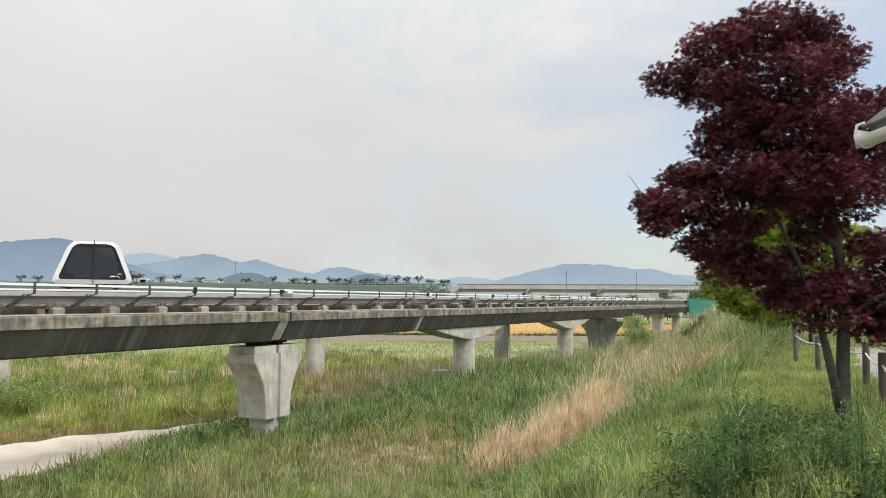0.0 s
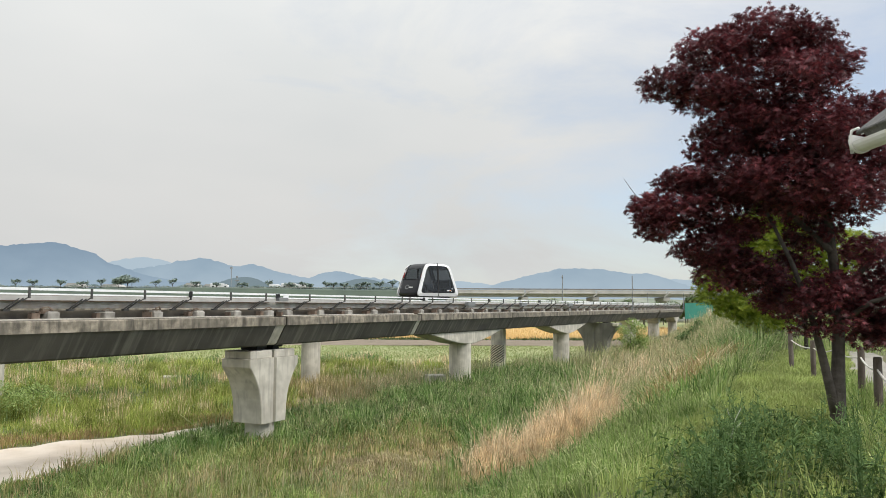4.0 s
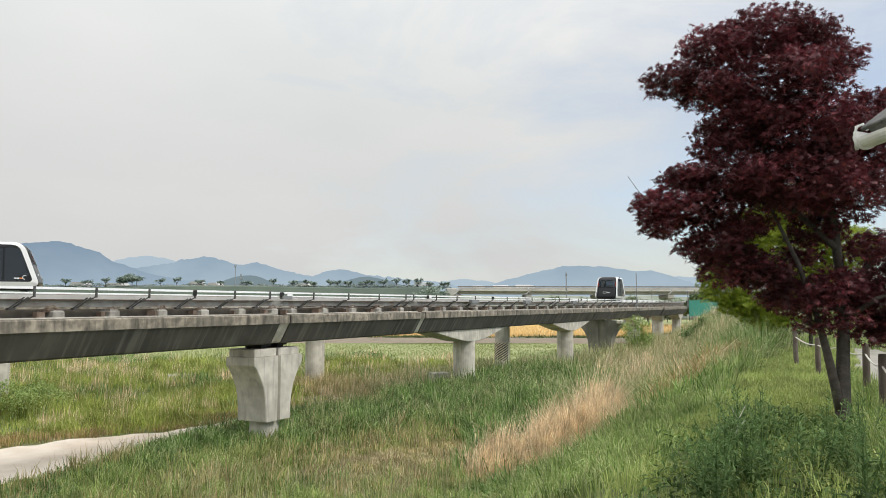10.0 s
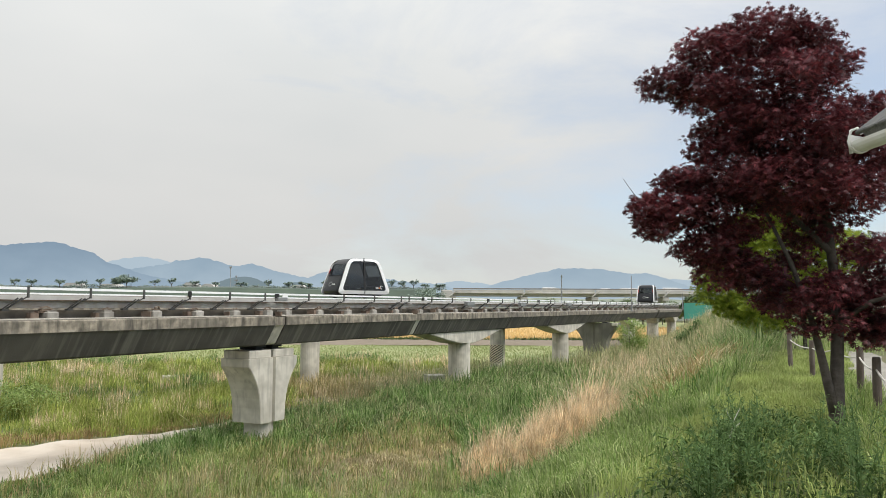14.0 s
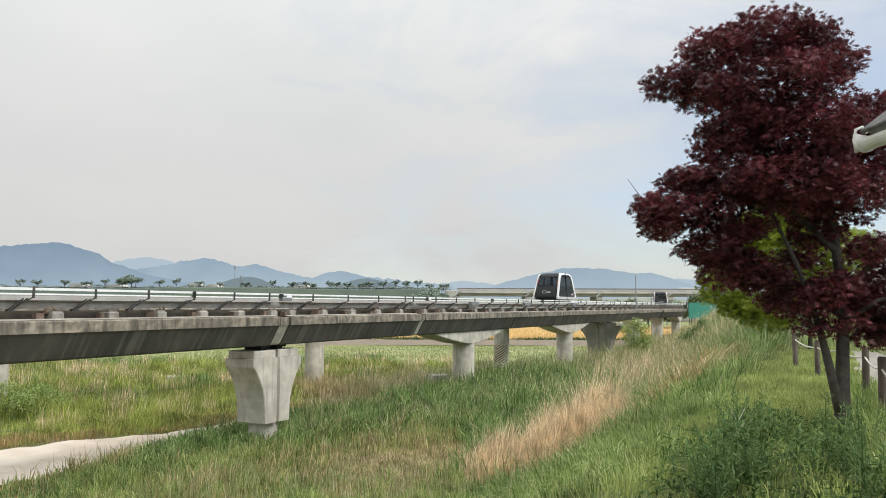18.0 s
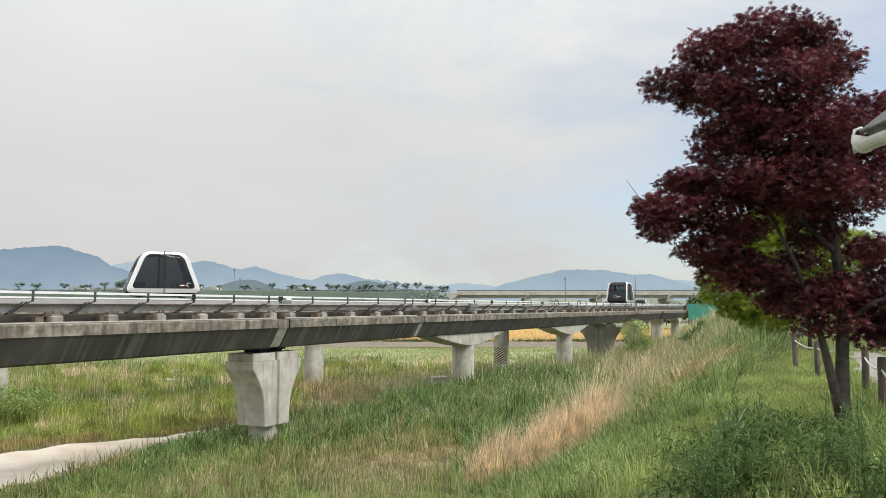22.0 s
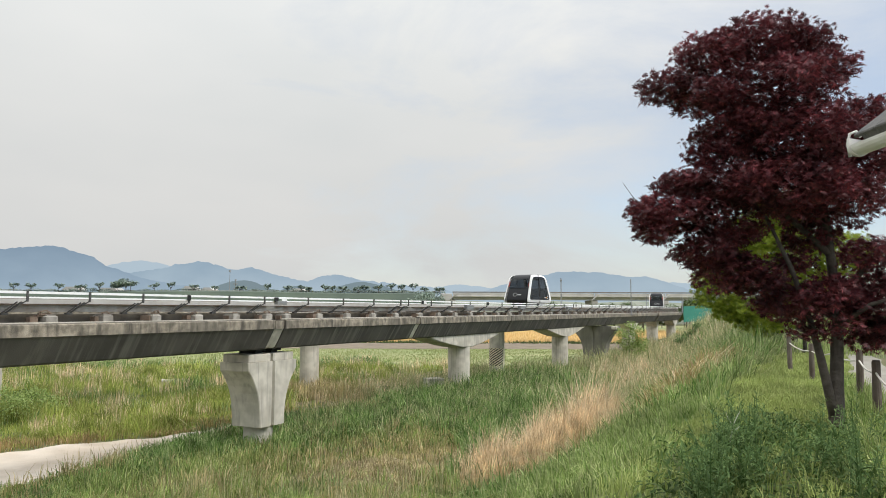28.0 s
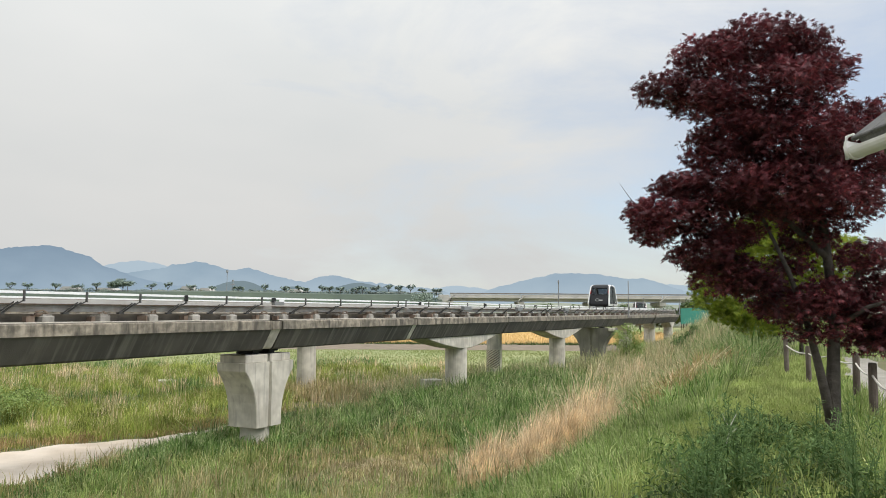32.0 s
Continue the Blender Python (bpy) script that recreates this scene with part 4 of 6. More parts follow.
# ---- pods ----
def pod():
    """A people-mover cabin: tapered black shell, white side frames with tinted doors, end screens, bogie."""
    p = empty("transit_pod", label="white and black driverless transit pod with tinted windows", category="transit pod", group="pods on the guideway")
    H = 2.02
    levels = [(0.0, 1.60, 0.90), (0.07, 1.68, 0.97), (0.25, 1.66, 0.985), (0.7, 1.50, 0.956), (1.06, 1.35, 0.933), (1.36, 1.22, 0.913), (1.66, 1.07, 0.894), (1.8, 0.98, 0.885), (1.93, 0.84, 0.82), (2.0, 0.62, 0.66), (2.02, 0.40, 0.5)]

    def half(z):
        for (z0, a0, b0), (z1, a1, b1) in zip(levels, levels[1:]):
            if z0 <= z <= z1:
                k = (z - z0) / (z1 - z0)
                return a0 + (a1 - a0) * k, b0 + (b1 - b0) * k
        return levels[-1][1:]

    def ring(z, a, b, n=48, e=9.0):
        out = []
        for i in range(n):
            t = 2 * math.pi * i / n
            c, s = math.cos(t), math.sin(t)
            out.append(Vector((a * math.copysign(abs(c) ** (2 / e), c), b * math.copysign(abs(s) ** (2 / e), s), z)))
        return out

    bm = bmesh.new()
    loft(bm, [ring(z, a, b * 0.95) for z, a, b in levels])
    # openings behind the doors and the end windows
    gone = []
    for f in bm.faces:
        c = f.calc_center_median()
        a, b = half(max(0.0, min(c.z, 2.02)))
        if (abs(f.normal.y) > 0.8 and 0.25 < c.z < 1.8 and abs(c.x) < a - 0.22) or (abs(f.normal.x) > 0.6 and 1.06 < c.z < 1.66 and abs(c.y) < 0.70):
            gone.append(f)
    bmesh.ops.delete(bm, geom=gone, context="FACES")
    part("shell", bm, M["pod_dark"], p, "glossy black shell", smooth=True)

    def outline(base, top, z0, z1, r, n=6):
        """A rounded trapezium in x, z."""
        pts = [(-base, z0), (base, z0), (top, z1), (-top, z1)]
        out = []
        for i in range(4):
            q, a, b = Vector(pts[i]), Vector(pts[i - 1]), Vector(pts[(i + 1) % 4])
            u, v = (a - q).normalized(), (b - q).normalized()
            rr = r * (1.6 if i > 1 else 1.0)
            for k in range(n + 1):
                t = k / n
                out.append((q + u * rr * (1 - t) ** 2 + v * rr * t ** 2))
        # the sides bow outwards a little
        return [Vector((q.x * (1 + 0.035 * math.sin(math.pi * min(1.0, max(0.0, q.y / 2.0)))), q.y)) for q in out]

    def side_panel(name, pts, depth, lift, mat, label, sgn, inner=None):
        bm = bmesh.new()

        def place(q, d):
            return Vector((q.x, sgn * (half(max(0.02, min(q.y, 1.99)))[1] * (1.0 if q.y < 1.8 else 0.99) + d), q.y))
        if inner is None:
            outer = [bm.verts.new(place(q, lift)) for q in pts]
            back = [bm.verts.new(place(q, lift - depth)) for q in pts]
            n = len(pts)
            bm.faces.new(outer)
            for i in range(n):
                bm.faces.new((outer[i], outer[(i + 1) % n], back[(i + 1) % n], back[i]))
        else:
            n = len(pts)
            o1 = [bm.verts.new(place(q, lift)) for q in pts]
            i1 = [bm.verts.new(place(q, lift)) for q in inner]
            o0 = [bm.verts.new(place(q, lift - depth)) for q in pts]
            i0 = [bm.verts.new(place(q, lift - depth)) for q in inner]
            for i in range(n):
                j = (i + 1) % n
                bm.faces.new((o1[i], o1[j], i1[j], i1[i]))
                bm.faces.new((o1[i], o0[i], o0[j], o1[j]))
                bm.faces.new((i1[i], i1[j], i0[j], i0[i]))
        bmesh.ops.recalc_face_normals(bm, faces=bm.faces[:])
        return part(name, bm, mat, p, label)

    outer = outline(1.72, 0.98, 0.0, 1.99, 0.28)
    inner = outline(1.44, 0.82, 0.20, 1.86, 0.20)
    for sgn in (-1, 1):
        side_panel("side_frame", outer, 0.09, 0.03, M["pod_white"], "white side frame", sgn, inner)
        for h in (-1, 1):
            pts = [Vector((h * 0.02 if (q.x * h) < 0.02 else q.x, q.y)) for q in inner]
            clean = []
            for q in pts:
                if not clean or (q - clean[-1]).length > 1e-4:
                    clean.append(q)
            door = side_panel("door", clean, 0.05, 0.014, M["pod_glass"], "dark tinted door panel", sgn)
        bm = bmesh.new()
        box(bm, (0.035, 0.03, 0.2), (0, sgn * 1.0, 0.11))
        box(bm, (0.045, 0.05, 0.16), (0, sgn * 0.86, 1.94))
        box(bm, (0.10, 0.012, 1.62), (0, 0, 0), Matrix.Translation((0, sgn * 0.963, 1.02)) @ Matrix.Rotation(sgn * 0.045, 4, "X"))
        part("door_gap", bm, M["black"], p, "black door seam")
        bm = bmesh.new()
        box(bm, (0.20, 0.012, 0.055), (0.82 * 1, sgn * 0.994, 0.36))
        part("mark", bm, M["white"], p, "white lettering shape")
        bm = bmesh.new()
        box(bm, (0.11, 0.012, 0.06), (0.99, sgn * 0.994, 0.36))
        part("mark", bm, M["orange"], p, "orange emblem shape")
        bm = bmesh.new()
        for k in range(12):
            t0, t1 = math.pi * (0.2 + 1.3 * k / 12), math.pi * (0.2 + 1.3 * (k + 1) / 12)
            bm.faces.new([bm.verts.new((1.13 + r * math.cos(t), sgn * 1.001, 0.40 + r * math.sin(t))) for t, r in ((t0, 0.10), (t1, 0.10), (t1, 0.075), (t0, 0.075))])
        part("mark", bm, M["white"], p, "pale ring shape")
    for e in (-1, 1):
        # end screen and lamps
        bm = bmesh.new()
        rings = []
        for z in (1.02, 1.15, 1.35, 1.55, 1.70):
            y, x = 0.74 - 0.14 * (z - 1.02), half(z)[0]
            rings.append([Vector((e * (x + dx), sy * y, z)) for sy, dx in ((-1, 0.02), (-0.92, 0.04), (0.92, 0.04), (1, 0.02), (1, -0.04), (-1, -0.04))])
        loft(bm, rings)
        part("end_screen", bm, M["pod_screen"], p, "lightly tinted end window")
        bm = bmesh.new()
        for k in range(14):
            t0, t1 = 2 * math.pi * k / 14, 2 * math.pi * (k + 1) / 14
            quad = []
            for t, r in ((t0, 0.14), (t1, 0.14), (t1, 0.09), (t0, 0.09)):
                y, z = 0.12 + r * 1.4 * math.cos(t), 0.56 + r * math.sin(t)
                quad.append(bm.verts.new((e * (half(z)[0] + 0.022), y, z)))
            bm.faces.new(quad)
        part("emblem", bm, M["boxgrey"], p, "grey ring emblem")
        bm = bmesh.new()
        box(bm, (0.02, 0.30, 0.07), (e * (half(0.54)[0] + 0.014), -0.22 * 1, 0.54))
        part("mark", bm, M["white"], p, "white lettering shape")
        for sy in (-1, 1):
            bm = bmesh.new()
            box(bm, (0.03, 0.05, 0.34), (e * (half(1.3)[0] - 0.03), sy * 0.82, 1.3), Matrix.Rotation(-e * 0.38, 4, "Y"))
            part("tail_lamp", bm, M["red"], p, "slim red lamp")
    for e in (-1, 1):
        bm = bmesh.new()
        box(bm, (0.46, 1.5, 0.34), (e * 1.02, 0, 0.33), bevel=0.05)
        box(bm, (0.12, 1.5, 0.55), (0, 0, 0), Matrix.Translation((e * 1.20, 0, 0.74)) @ Matrix.Rotation(-e * 0.35, 4, "Y"), bevel=0.04)
        part("seat", bm, M["pod_seat"], p, "dark grey bench seat")
    bm = bmesh.new()
    box(bm, (2.7, 1.3, 0.16), (0, 0, -0.09), bevel=0.03)
    box(bm, (3.3, 1.55, 0.05), (0, 0, 0.0))
    part("bogie", bm, M["pod_under"], p, "black bogie")
    for sx in (-1, 1):
        for sy in (-1, 1):
            bm = bmesh.new()
            rod(bm, (sx * 1.0, sy * 0.50, -0.11), (sx * 1.0, sy * 0.64, -0.11), 0.13, seg=16)
            part("wheel", bm, M["pod_under"], p)
    return p


POD_Z = 4.88
pods = [pod()]
for k in range(2):
    pods.append(copy_thing(pods[0], Matrix.Identity(4)))


# ---- levee fence: wooden posts with rope ----
def fence():
    e = empty("rope_fence", label="weathered wooden post and pale rope fence", category="fence", group="levee fence")
    bm = bmesh.new()
    loft(bm, [[Vector((r * math.cos(2 * math.pi * i / 12), r * math.sin(2 * math.pi * i / 12), z)) for i in range(12)] for z, r in ((-0.3, 0.056), (0.5, 0.056), (0.90, 0.054), (0.93, 0.045))])
    first = None
    tops = []
    for s, l in ((9.2, 0.76), (11.7, 0.73), (14.2, 0.65), (16.4, 0.31), (18.3, -0.07), (19.9, -0.55)):
        k = s * 1.3
        p = at(s, l, float(ground_z(s, l)))
        m = Matrix.Translation(p) @ Matrix.Rotation(0.03 * math.sin(k * 2.1), 4, "X")
        if first is None:
            first = part("post", bm, M["wood"], e)
            first.matrix_basis = m
        else:
            again(first, "post", e, m)
        tops.append(p)
    for a, b in zip(tops, tops[1:]):
        for h in (0.76,):
            bm = bmesh.new()
            pts = [a.lerp(b, i / 6) + Vector((0, 0, h - 0.06 * math.sin(math.pi * i / 6))) for i in range(7)]
            for q, r in zip(pts, pts[1:]):
                rod(bm, q, r, 0.014, seg=6)
            part("rope", bm, M["rope"], e, "pale sagging rope")


fence()


# ---- kiosk whose eave comes into view ----
def kiosk():
    k = empty("kiosk", label="small kiosk with grey tiled roof and white gutter", category="kiosk")
    g = 2.75
    bm = bmesh.new()
    box(bm, (2.6, 3.6, 2.9), (4.75, 2.55, g + 1.35), bevel=0.02)
    part("wall", bm, M["wall"], k)
    # sloping roof slab rising away from the gutter
    bm = bmesh.new()
    rot = Matrix.Rotation(-radians(34), 4, "Y")
    box(bm, (2.2, 4.75, 0.08), (0, 0, 0), Matrix.Translation((3.80, 2.50, 6.175)) @ rot)
    part("roof", bm, M["roof"], k, "grey tiled roof slab")
    first = None
    bm = bmesh.new()
    box(bm, (0.30, 0.24, 0.03), (0, 0, 0), bevel=0.008)
    for j in range(19):
        for i in range(3):
            m = Matrix.Translation((2.985 + i * 0.224, 0.42 + j * 0.245, 5.675 + i * 0.151)) @ rot @ Matrix.Rotation(-0.06, 4, "Y")
            if first is None:
                first = part("roof_tile", bm, M["roof"], k)
                first.matrix_basis = m
            else:
                again(first, "roof_tile", k, m)
    # half-round gutter with end cap and outlet elbow
    bm = bmesh.new()
    r = 0.07
    rings = []
    for y in (5.02, 0.1):
        ring = []
        for i in range(11):
            t = math.pi + math.pi * i / 10
            ring.append(Vector((2.95 + r * math.cos(t), y, 5.545 + r * math.sin(t))))
        for i in range(11):
            t = 2 * math.pi - math.pi * i / 10
            ring.append(Vector((2.95 + (r - 0.012) * math.cos(t), y, 5.545 + (r - 0.012) * math.sin(t))))
        rings.append(ring)
    loft(bm, rings)
    part("gutter", bm, M["pvc"], k, "white half-round gutter")
    bm = bmesh.new()
    ring = [Vector((2.95 + (r + 0.008) * math.cos(math.pi * (1 + i / 12)), 5.02, 5.545 + (r + 0.008) * math.sin(math.pi * (1 + i / 12)))) for i in range(13)]
    ring += [Vector((2.95 + (r + 0.008), 5.02, 5.57)), Vector((2.95 - (r + 0.008), 5.02, 5.595))]
    loft(bm, [ring, [q + Vector((0, 0.03, 0)) for q in ring]])
    part("end_cap", bm, M["pvc"], k, "white gutter end cap")
    bm = bmesh.new()
    limb(bm, [(2.90, 5.06, 5.47), (2.885, 5.06, 5.56), (2.895, 5.05, 5.63), (2.93, 5.03, 5.645), (2.955, 5.02, 5.60)], 0.013, 0.010, 8)
    part("gutter_hook", bm, M["pvc"], k, "white bent hook at the gutter's end", smooth=True)
    bm = bmesh.new()
    box(bm, (0.03, 4.6, 0.14), (3.045, 2.55, 5.54))
    part("fascia_board", bm, M["wood"], k)


kiosk()


# ---- trees ----
def palmate():
    """A maple leaf of seven pointed lobes, stalk at the origin, about one unit long."""
    v, tris = [], []
    for a, r, w in ((-118, 0.42, 0.10), (-72, 0.74, 0.13), (-34, 0.96, 0.15), (0, 1.06, 0.16), (34, 0.96, 0.15), (72, 0.74, 0.13), (118, 0.42, 0.10)):
        t = radians(a)
        c, s = math.cos(t), math.sin(t)
        n = len(v)
        for along, across in ((r * 0.18, -w), (r * 0.18, w), (r, 0.0)):
            v.append((along * s + across * c, 0.12 + along * c - across * s))
        tris.append((n, n + 1, n + 2))
    v = np.array(v)
    return np.c_[v[:, 0], v[:, 1], -0.14 * (v[:, 0] ** 2)], np.array(tris)


def oval_leaf():
    v = np.array([(0, 0, 0), (0.28, 0.4, 0.03), (0, 1.0, -0.06), (-0.28, 0.4, 0.03)])
    return v, np.array([(0, 1, 2), (0, 2, 3)])


def scatter_leaves(shape, places, size, tilt=0.9):
    """Leaves of one shape at many places, turned at random, drooping."""
    v, t = shape
    n = len(places)
    yaw = rng.uniform(0, 2 * math.pi, n)
    pit = rng.normal(-0.35, tilt * 0.6, n)
    rol = rng.normal(0, tilt * 0.55, n)
    k = size * rng.uniform(0.65, 1.25, n)
    cy, sy, cp, sp, cr, sr = np.cos(yaw), np.sin(yaw), np.cos(pit), np.sin(pit), np.cos(rol), np.sin(rol)
    x, y, z = v[:, 0][None], v[:, 1][None], v[:, 2][None]
    x1, z1 = x * cr[:, None] + z * sr[:, None], -x * sr[:, None] + z * cr[:, None]
    y2, z2 = y * cp[:, None] - z1 * sp[:, None], y * sp[:, None] + z1 * cp[:, None]
    x3, y3 = x1 * cy[:, None] - y2 * sy[:, None], x1 * sy[:, None] + y2 * cy[:, None]
    out = np.stack([x3, y3, z2], -1) * k[:, None, None] + places[:, None, :]
    tris = (t[None] + (np.arange(n) * len(v))[:, None, None]).reshape(-1, 3)
    return out.reshape(-1, 3), tris


def in_clumps(clumps, count, skin=0.55):
    """Random places in flattened clumps, denser towards their skin."""
    c = np.array(clumps, float)
    vol = c[:, 3] * c[:, 4] * c[:, 5]
    w = vol ** 0.75
    idx = rng.choice(len(c), count, p=w / w.sum())
    d = rng.normal(size=(count, 3))
    d /= np.linalg.norm(d, axis=1)[:, None]
    r = rng.uniform(skin ** 3, 1, count) ** (1 / 3)
    r = r * (1 + 0.16 * np.sin(d[:, 0] * 7 + idx) * np.sin(d[:, 2] * 6 + idx * 2.1) + 0.10 * np.sin(d[:, 1] * 11 + idx))
    return c[idx, :3] + d * r[:, None] * c[idx, 3:]


def maple():
    base_s, base_l = 11.47, 0.235
    b = at(base_s, base_l, 0)
    b.z = float(ground_z(base_s, base_l))
    t = empty("maple_tree", Matrix.Translation(b), label="dark red Japanese maple with forked trunk", category="tree")
    bm = bmesh.new()
    limb(bm, [(0, 0, -0.25), (0.0, 0, 0.15), (0.02, 0, 0.7), (0.06, 0.02, 1.3), (0.05, 0.03, 2.0), (-0.05, 0, 2.9), (-0.2, 0, 3.7), (-0.3, 0, 4.5)], 0.115, 0.03, 12)
    part("trunk", bm, M["bark"], t, "grey-brown furrowed trunk", smooth=True)
    stems = [
        ([(-0.02, 0, 0.15), (-0.1, -0.02, 0.5), (-0.22, -0.05, 1.0), (-0.36, -0.08, 1.5), (-0.6, -0.1, 2.2), (-0.95, -0.15, 2.9)], 0.075, 0.02),
        ([(0.05, 0, 1.5), (-0.4, 0.2, 1.9), (-1.0, 0.3, 2.2), (-1.7, 0.2, 2.25)], 0.05, 0.012),
        ([(0.05, 0, 1.7), (0.5, 0.1, 2.2), (1.0, 0.2, 2.6), (1.6, 0.2, 2.9)], 0.06, 0.012),
        ([(0.05, 0, 1.4), (0.35, -0.3, 1.7), (0.9, -0.5, 1.9)], 0.045, 0.012),
        ([(-0.02, 0, 2.4), (-0.6, 0.1, 3.0), (-1.2, 0.1, 3.6), (-1.7, 0, 3.9)], 0.05, 0.01),
        ([(-0.1, 0, 3.0), (0.4, 0, 3.7), (0.8, 0.1, 4.4)], 0.04, 0.01),
        ([(-0.2, 0, 3.6), (-0.8, -0.1, 4.2), (-1.2, -0.1, 4.7)], 0.035, 0.01),
        ([(-0.4, -0.1, 1.7), (-0.8, 0.35, 2.0), (-1.15, 0.5, 2.5)], 0.035, 0.01),
        ([(-2.35, 0.05, 2.8), (-2.66, 0, 3.1), (-2.75, 0, 3.22), (-2.86, 0, 3.38)], 0.007, 0.003),
    ]
    for pts, r0, r1 in stems:
        bm = bmesh.new()
        limb(bm, pts, r0, r1, 8)
        part("limb", bm, M["bark"], t, smooth=True)
    # clumps: across, ahead, up from the trunk's foot, and half sizes
    clumps = [
        (-0.91, 0.0, 5.42, 0.72, 0.8, 0.30), (-0.29, 0.1, 5.34, 0.45, 0.7, 0.29), (0.02, 0.0, 5.02, 0.42, 0.6, 0.22), (-1.61, 0.0, 5.17, 0.50, 0.7, 0.33), (-2.24, 0.0, 4.73, 0.37, 0.5, 0.21),
        (-1.76, -0.1, 4.57, 0.42, 0.6, 0.25), (-0.76, 0.0, 4.68, 0.88, 1.1, 0.46), (-1.24, 0.1, 4.14, 0.58, 0.9, 0.28), (-0.45, -0.1, 3.95, 0.88, 1.2, 0.42), (0.40, 0.0, 4.22, 0.50, 0.9, 0.34),
        (0.62, 0.1, 3.70, 0.58, 0.9, 0.42), (-1.62, 0.0, 3.80, 0.32, 0.6, 0.17), (-2.02, 0.1, 3.40, 0.38, 0.6, 0.17), (-2.50, 0.0, 2.98, 0.32, 0.5, 0.24), (-2.42, 0.0, 2.70, 0.28, 0.5, 0.18), (-1.98, 0.0, 2.92, 0.54, 0.7, 0.26),
        (-1.43, 0.0, 3.33, 0.64, 0.9, 0.33), (-0.66, -0.1, 3.28, 0.80, 1.1, 0.42), (0.02, 0.0, 3.16, 0.58, 1.1, 0.42), (-1.74, 0.0, 2.43, 0.46, 0.6, 0.26), (-1.36, 0.1, 2.17, 0.52, 0.6, 0.30),
        (-1.02, 0.0, 2.02, 0.42, 0.5, 0.22), (-0.52, 0.0, 1.70, 0.44, 0.6, 0.24), (-0.10, -0.1, 1.92, 0.38, 0.5, 0.24), (0.56, 0.0, 2.42, 0.40, 0.6, 0.24), (0.64, 0.0, 1.66, 0.42, 0.6, 0.30),
        (-0.14, 0.3, 2.66, 0.42, 0.5, 0.22), (-1.30, 0.1, 2.72, 0.46, 0.6, 0.22), (0.58, 0.0, 1.30, 0.32, 0.5, 0.16), (1.2, 0.0, 2.0, 0.32, 0.6, 0.26), (0.72, 0.2, 2.02, 0.36, 0.5, 0.18), (-0.42, 0.2, 2.30, 0.30, 0.4, 0.15),
        (0.32, 0.2, 1.72, 0.36, 0.5, 0.22), (0.72, 0.0, 1.36, 0.34, 0.5, 0.20),
    ]
    place = in_clumps(clumps, 50000, 0.3)
    v, tr = scatter_leaves(palmate(), place, 0.073)
    ob = stuff_mesh("crown", v, tr, M["maple"])
    ob.parent = t
    low = in_clumps([(-0.75, 0.1, 1.70, 0.4, 0.4, 0.14), (-0.35, 0, 1.34, 0.35, 0.4, 0.14), (-0.1, -0.15, 1.42, 0.35, 0.5, 0.18), (0.55, 0, 1.2, 0.4, 0.6, 0.14)], 900, 0.2)
    v, tr = scatter_leaves(palmate(), low, 0.075)
    ob = stuff_mesh("low_spray", v, tr, M["maple"])
    ob.parent = t


maple()


def leafy_tree(name, s, l, height, clumps, count, size, mat, label, trunk_r=0.07, shape=None, category="tree"):
    z = float(ground_z(s, l))
    t = empty(name, Matrix.Translation(at(s, l, z)), label=label, category=category)
    bm = bmesh.new()
    limb(bm, [(0, 0, -0.2), (0.03, 0, height * 0.25), (-0.03, 0.03, height * 0.5), (0.0, 0, height * 0.9)], trunk_r, trunk_r * 0.2, 8)
    part("trunk", bm, M["bark"], t, smooth=True)
    for k, c in enumerate(clumps):
        bm = bmesh.new()
        a = Vector((0, 0, max(0.2, c[2] * 0.55)))
        limb(bm, [a, a.lerp(Vector(c[:3]), 0.5) + Vector((0, 0, 0.06)), Vector(c[:3])], trunk_r * 0.4, trunk_r * 0.1, 5)
        part("limb", bm, M["bark"], t, smooth=True)
    v, tr = scatter_leaves(shape or oval_leaf(), in_clumps(clumps, count, 0.3), size)
    ob = stuff_mesh("crown", v, tr, mat)
    ob.parent = t
    return t


leafy_tree("green_maple", 26.8, -0.3, 5.6, [(-2.85, 0, 2.1, 0.75, 0.8, 0.62), (-2.3, 0.2, 3.0, 0.9, 0.9, 0.6), (-0.8, 0, 3.6, 1.5, 1.5, 0.8), (-0.6, 0, 4.8, 1.3, 1.3, 0.7), (-1.7, 0, 1.55, 1.1, 0.9, 0.42), (-1.3, 0, 1.05, 0.9, 0.7, 0.34), (-2.3, 0, 1.5, 0.7, 0.7, 0.4), (-0.9, 0, 2.65, 1.2, 1.0, 0.55), (-3.0, 0, 2.5, 0.6, 0.6, 0.4), (-0.5, 0, 1.75, 0.9, 1.0, 0.4), (0.1, 0, 2.4, 1.2, 1.0, 0.6), (-1.6, 0, 4.0, 1.2, 1.0, 0.6), (1.2, 0, 3.4, 1.2, 1.2, 0.8)],
           15000, 0.14, M["green_tree"], "yellow-green young maple on the levee", shape=palmate(), trunk_r=0.09)
leafy_tree("pine_shrub", 58.5, -8.2, 1.8, [(0, 0, 0.55, 1.0, 0.8, 0.5), (0.2, 0, 1.0, 0.7, 0.6, 0.4), (0.3, 0, 1.5, 0.38, 0.4, 0.32), (-0.7, 0, 0.45, 0.7, 0.6, 0.4)], 2200, 0.16, M["weed"], "dark green rounded shrub on the bank", category="shrub")
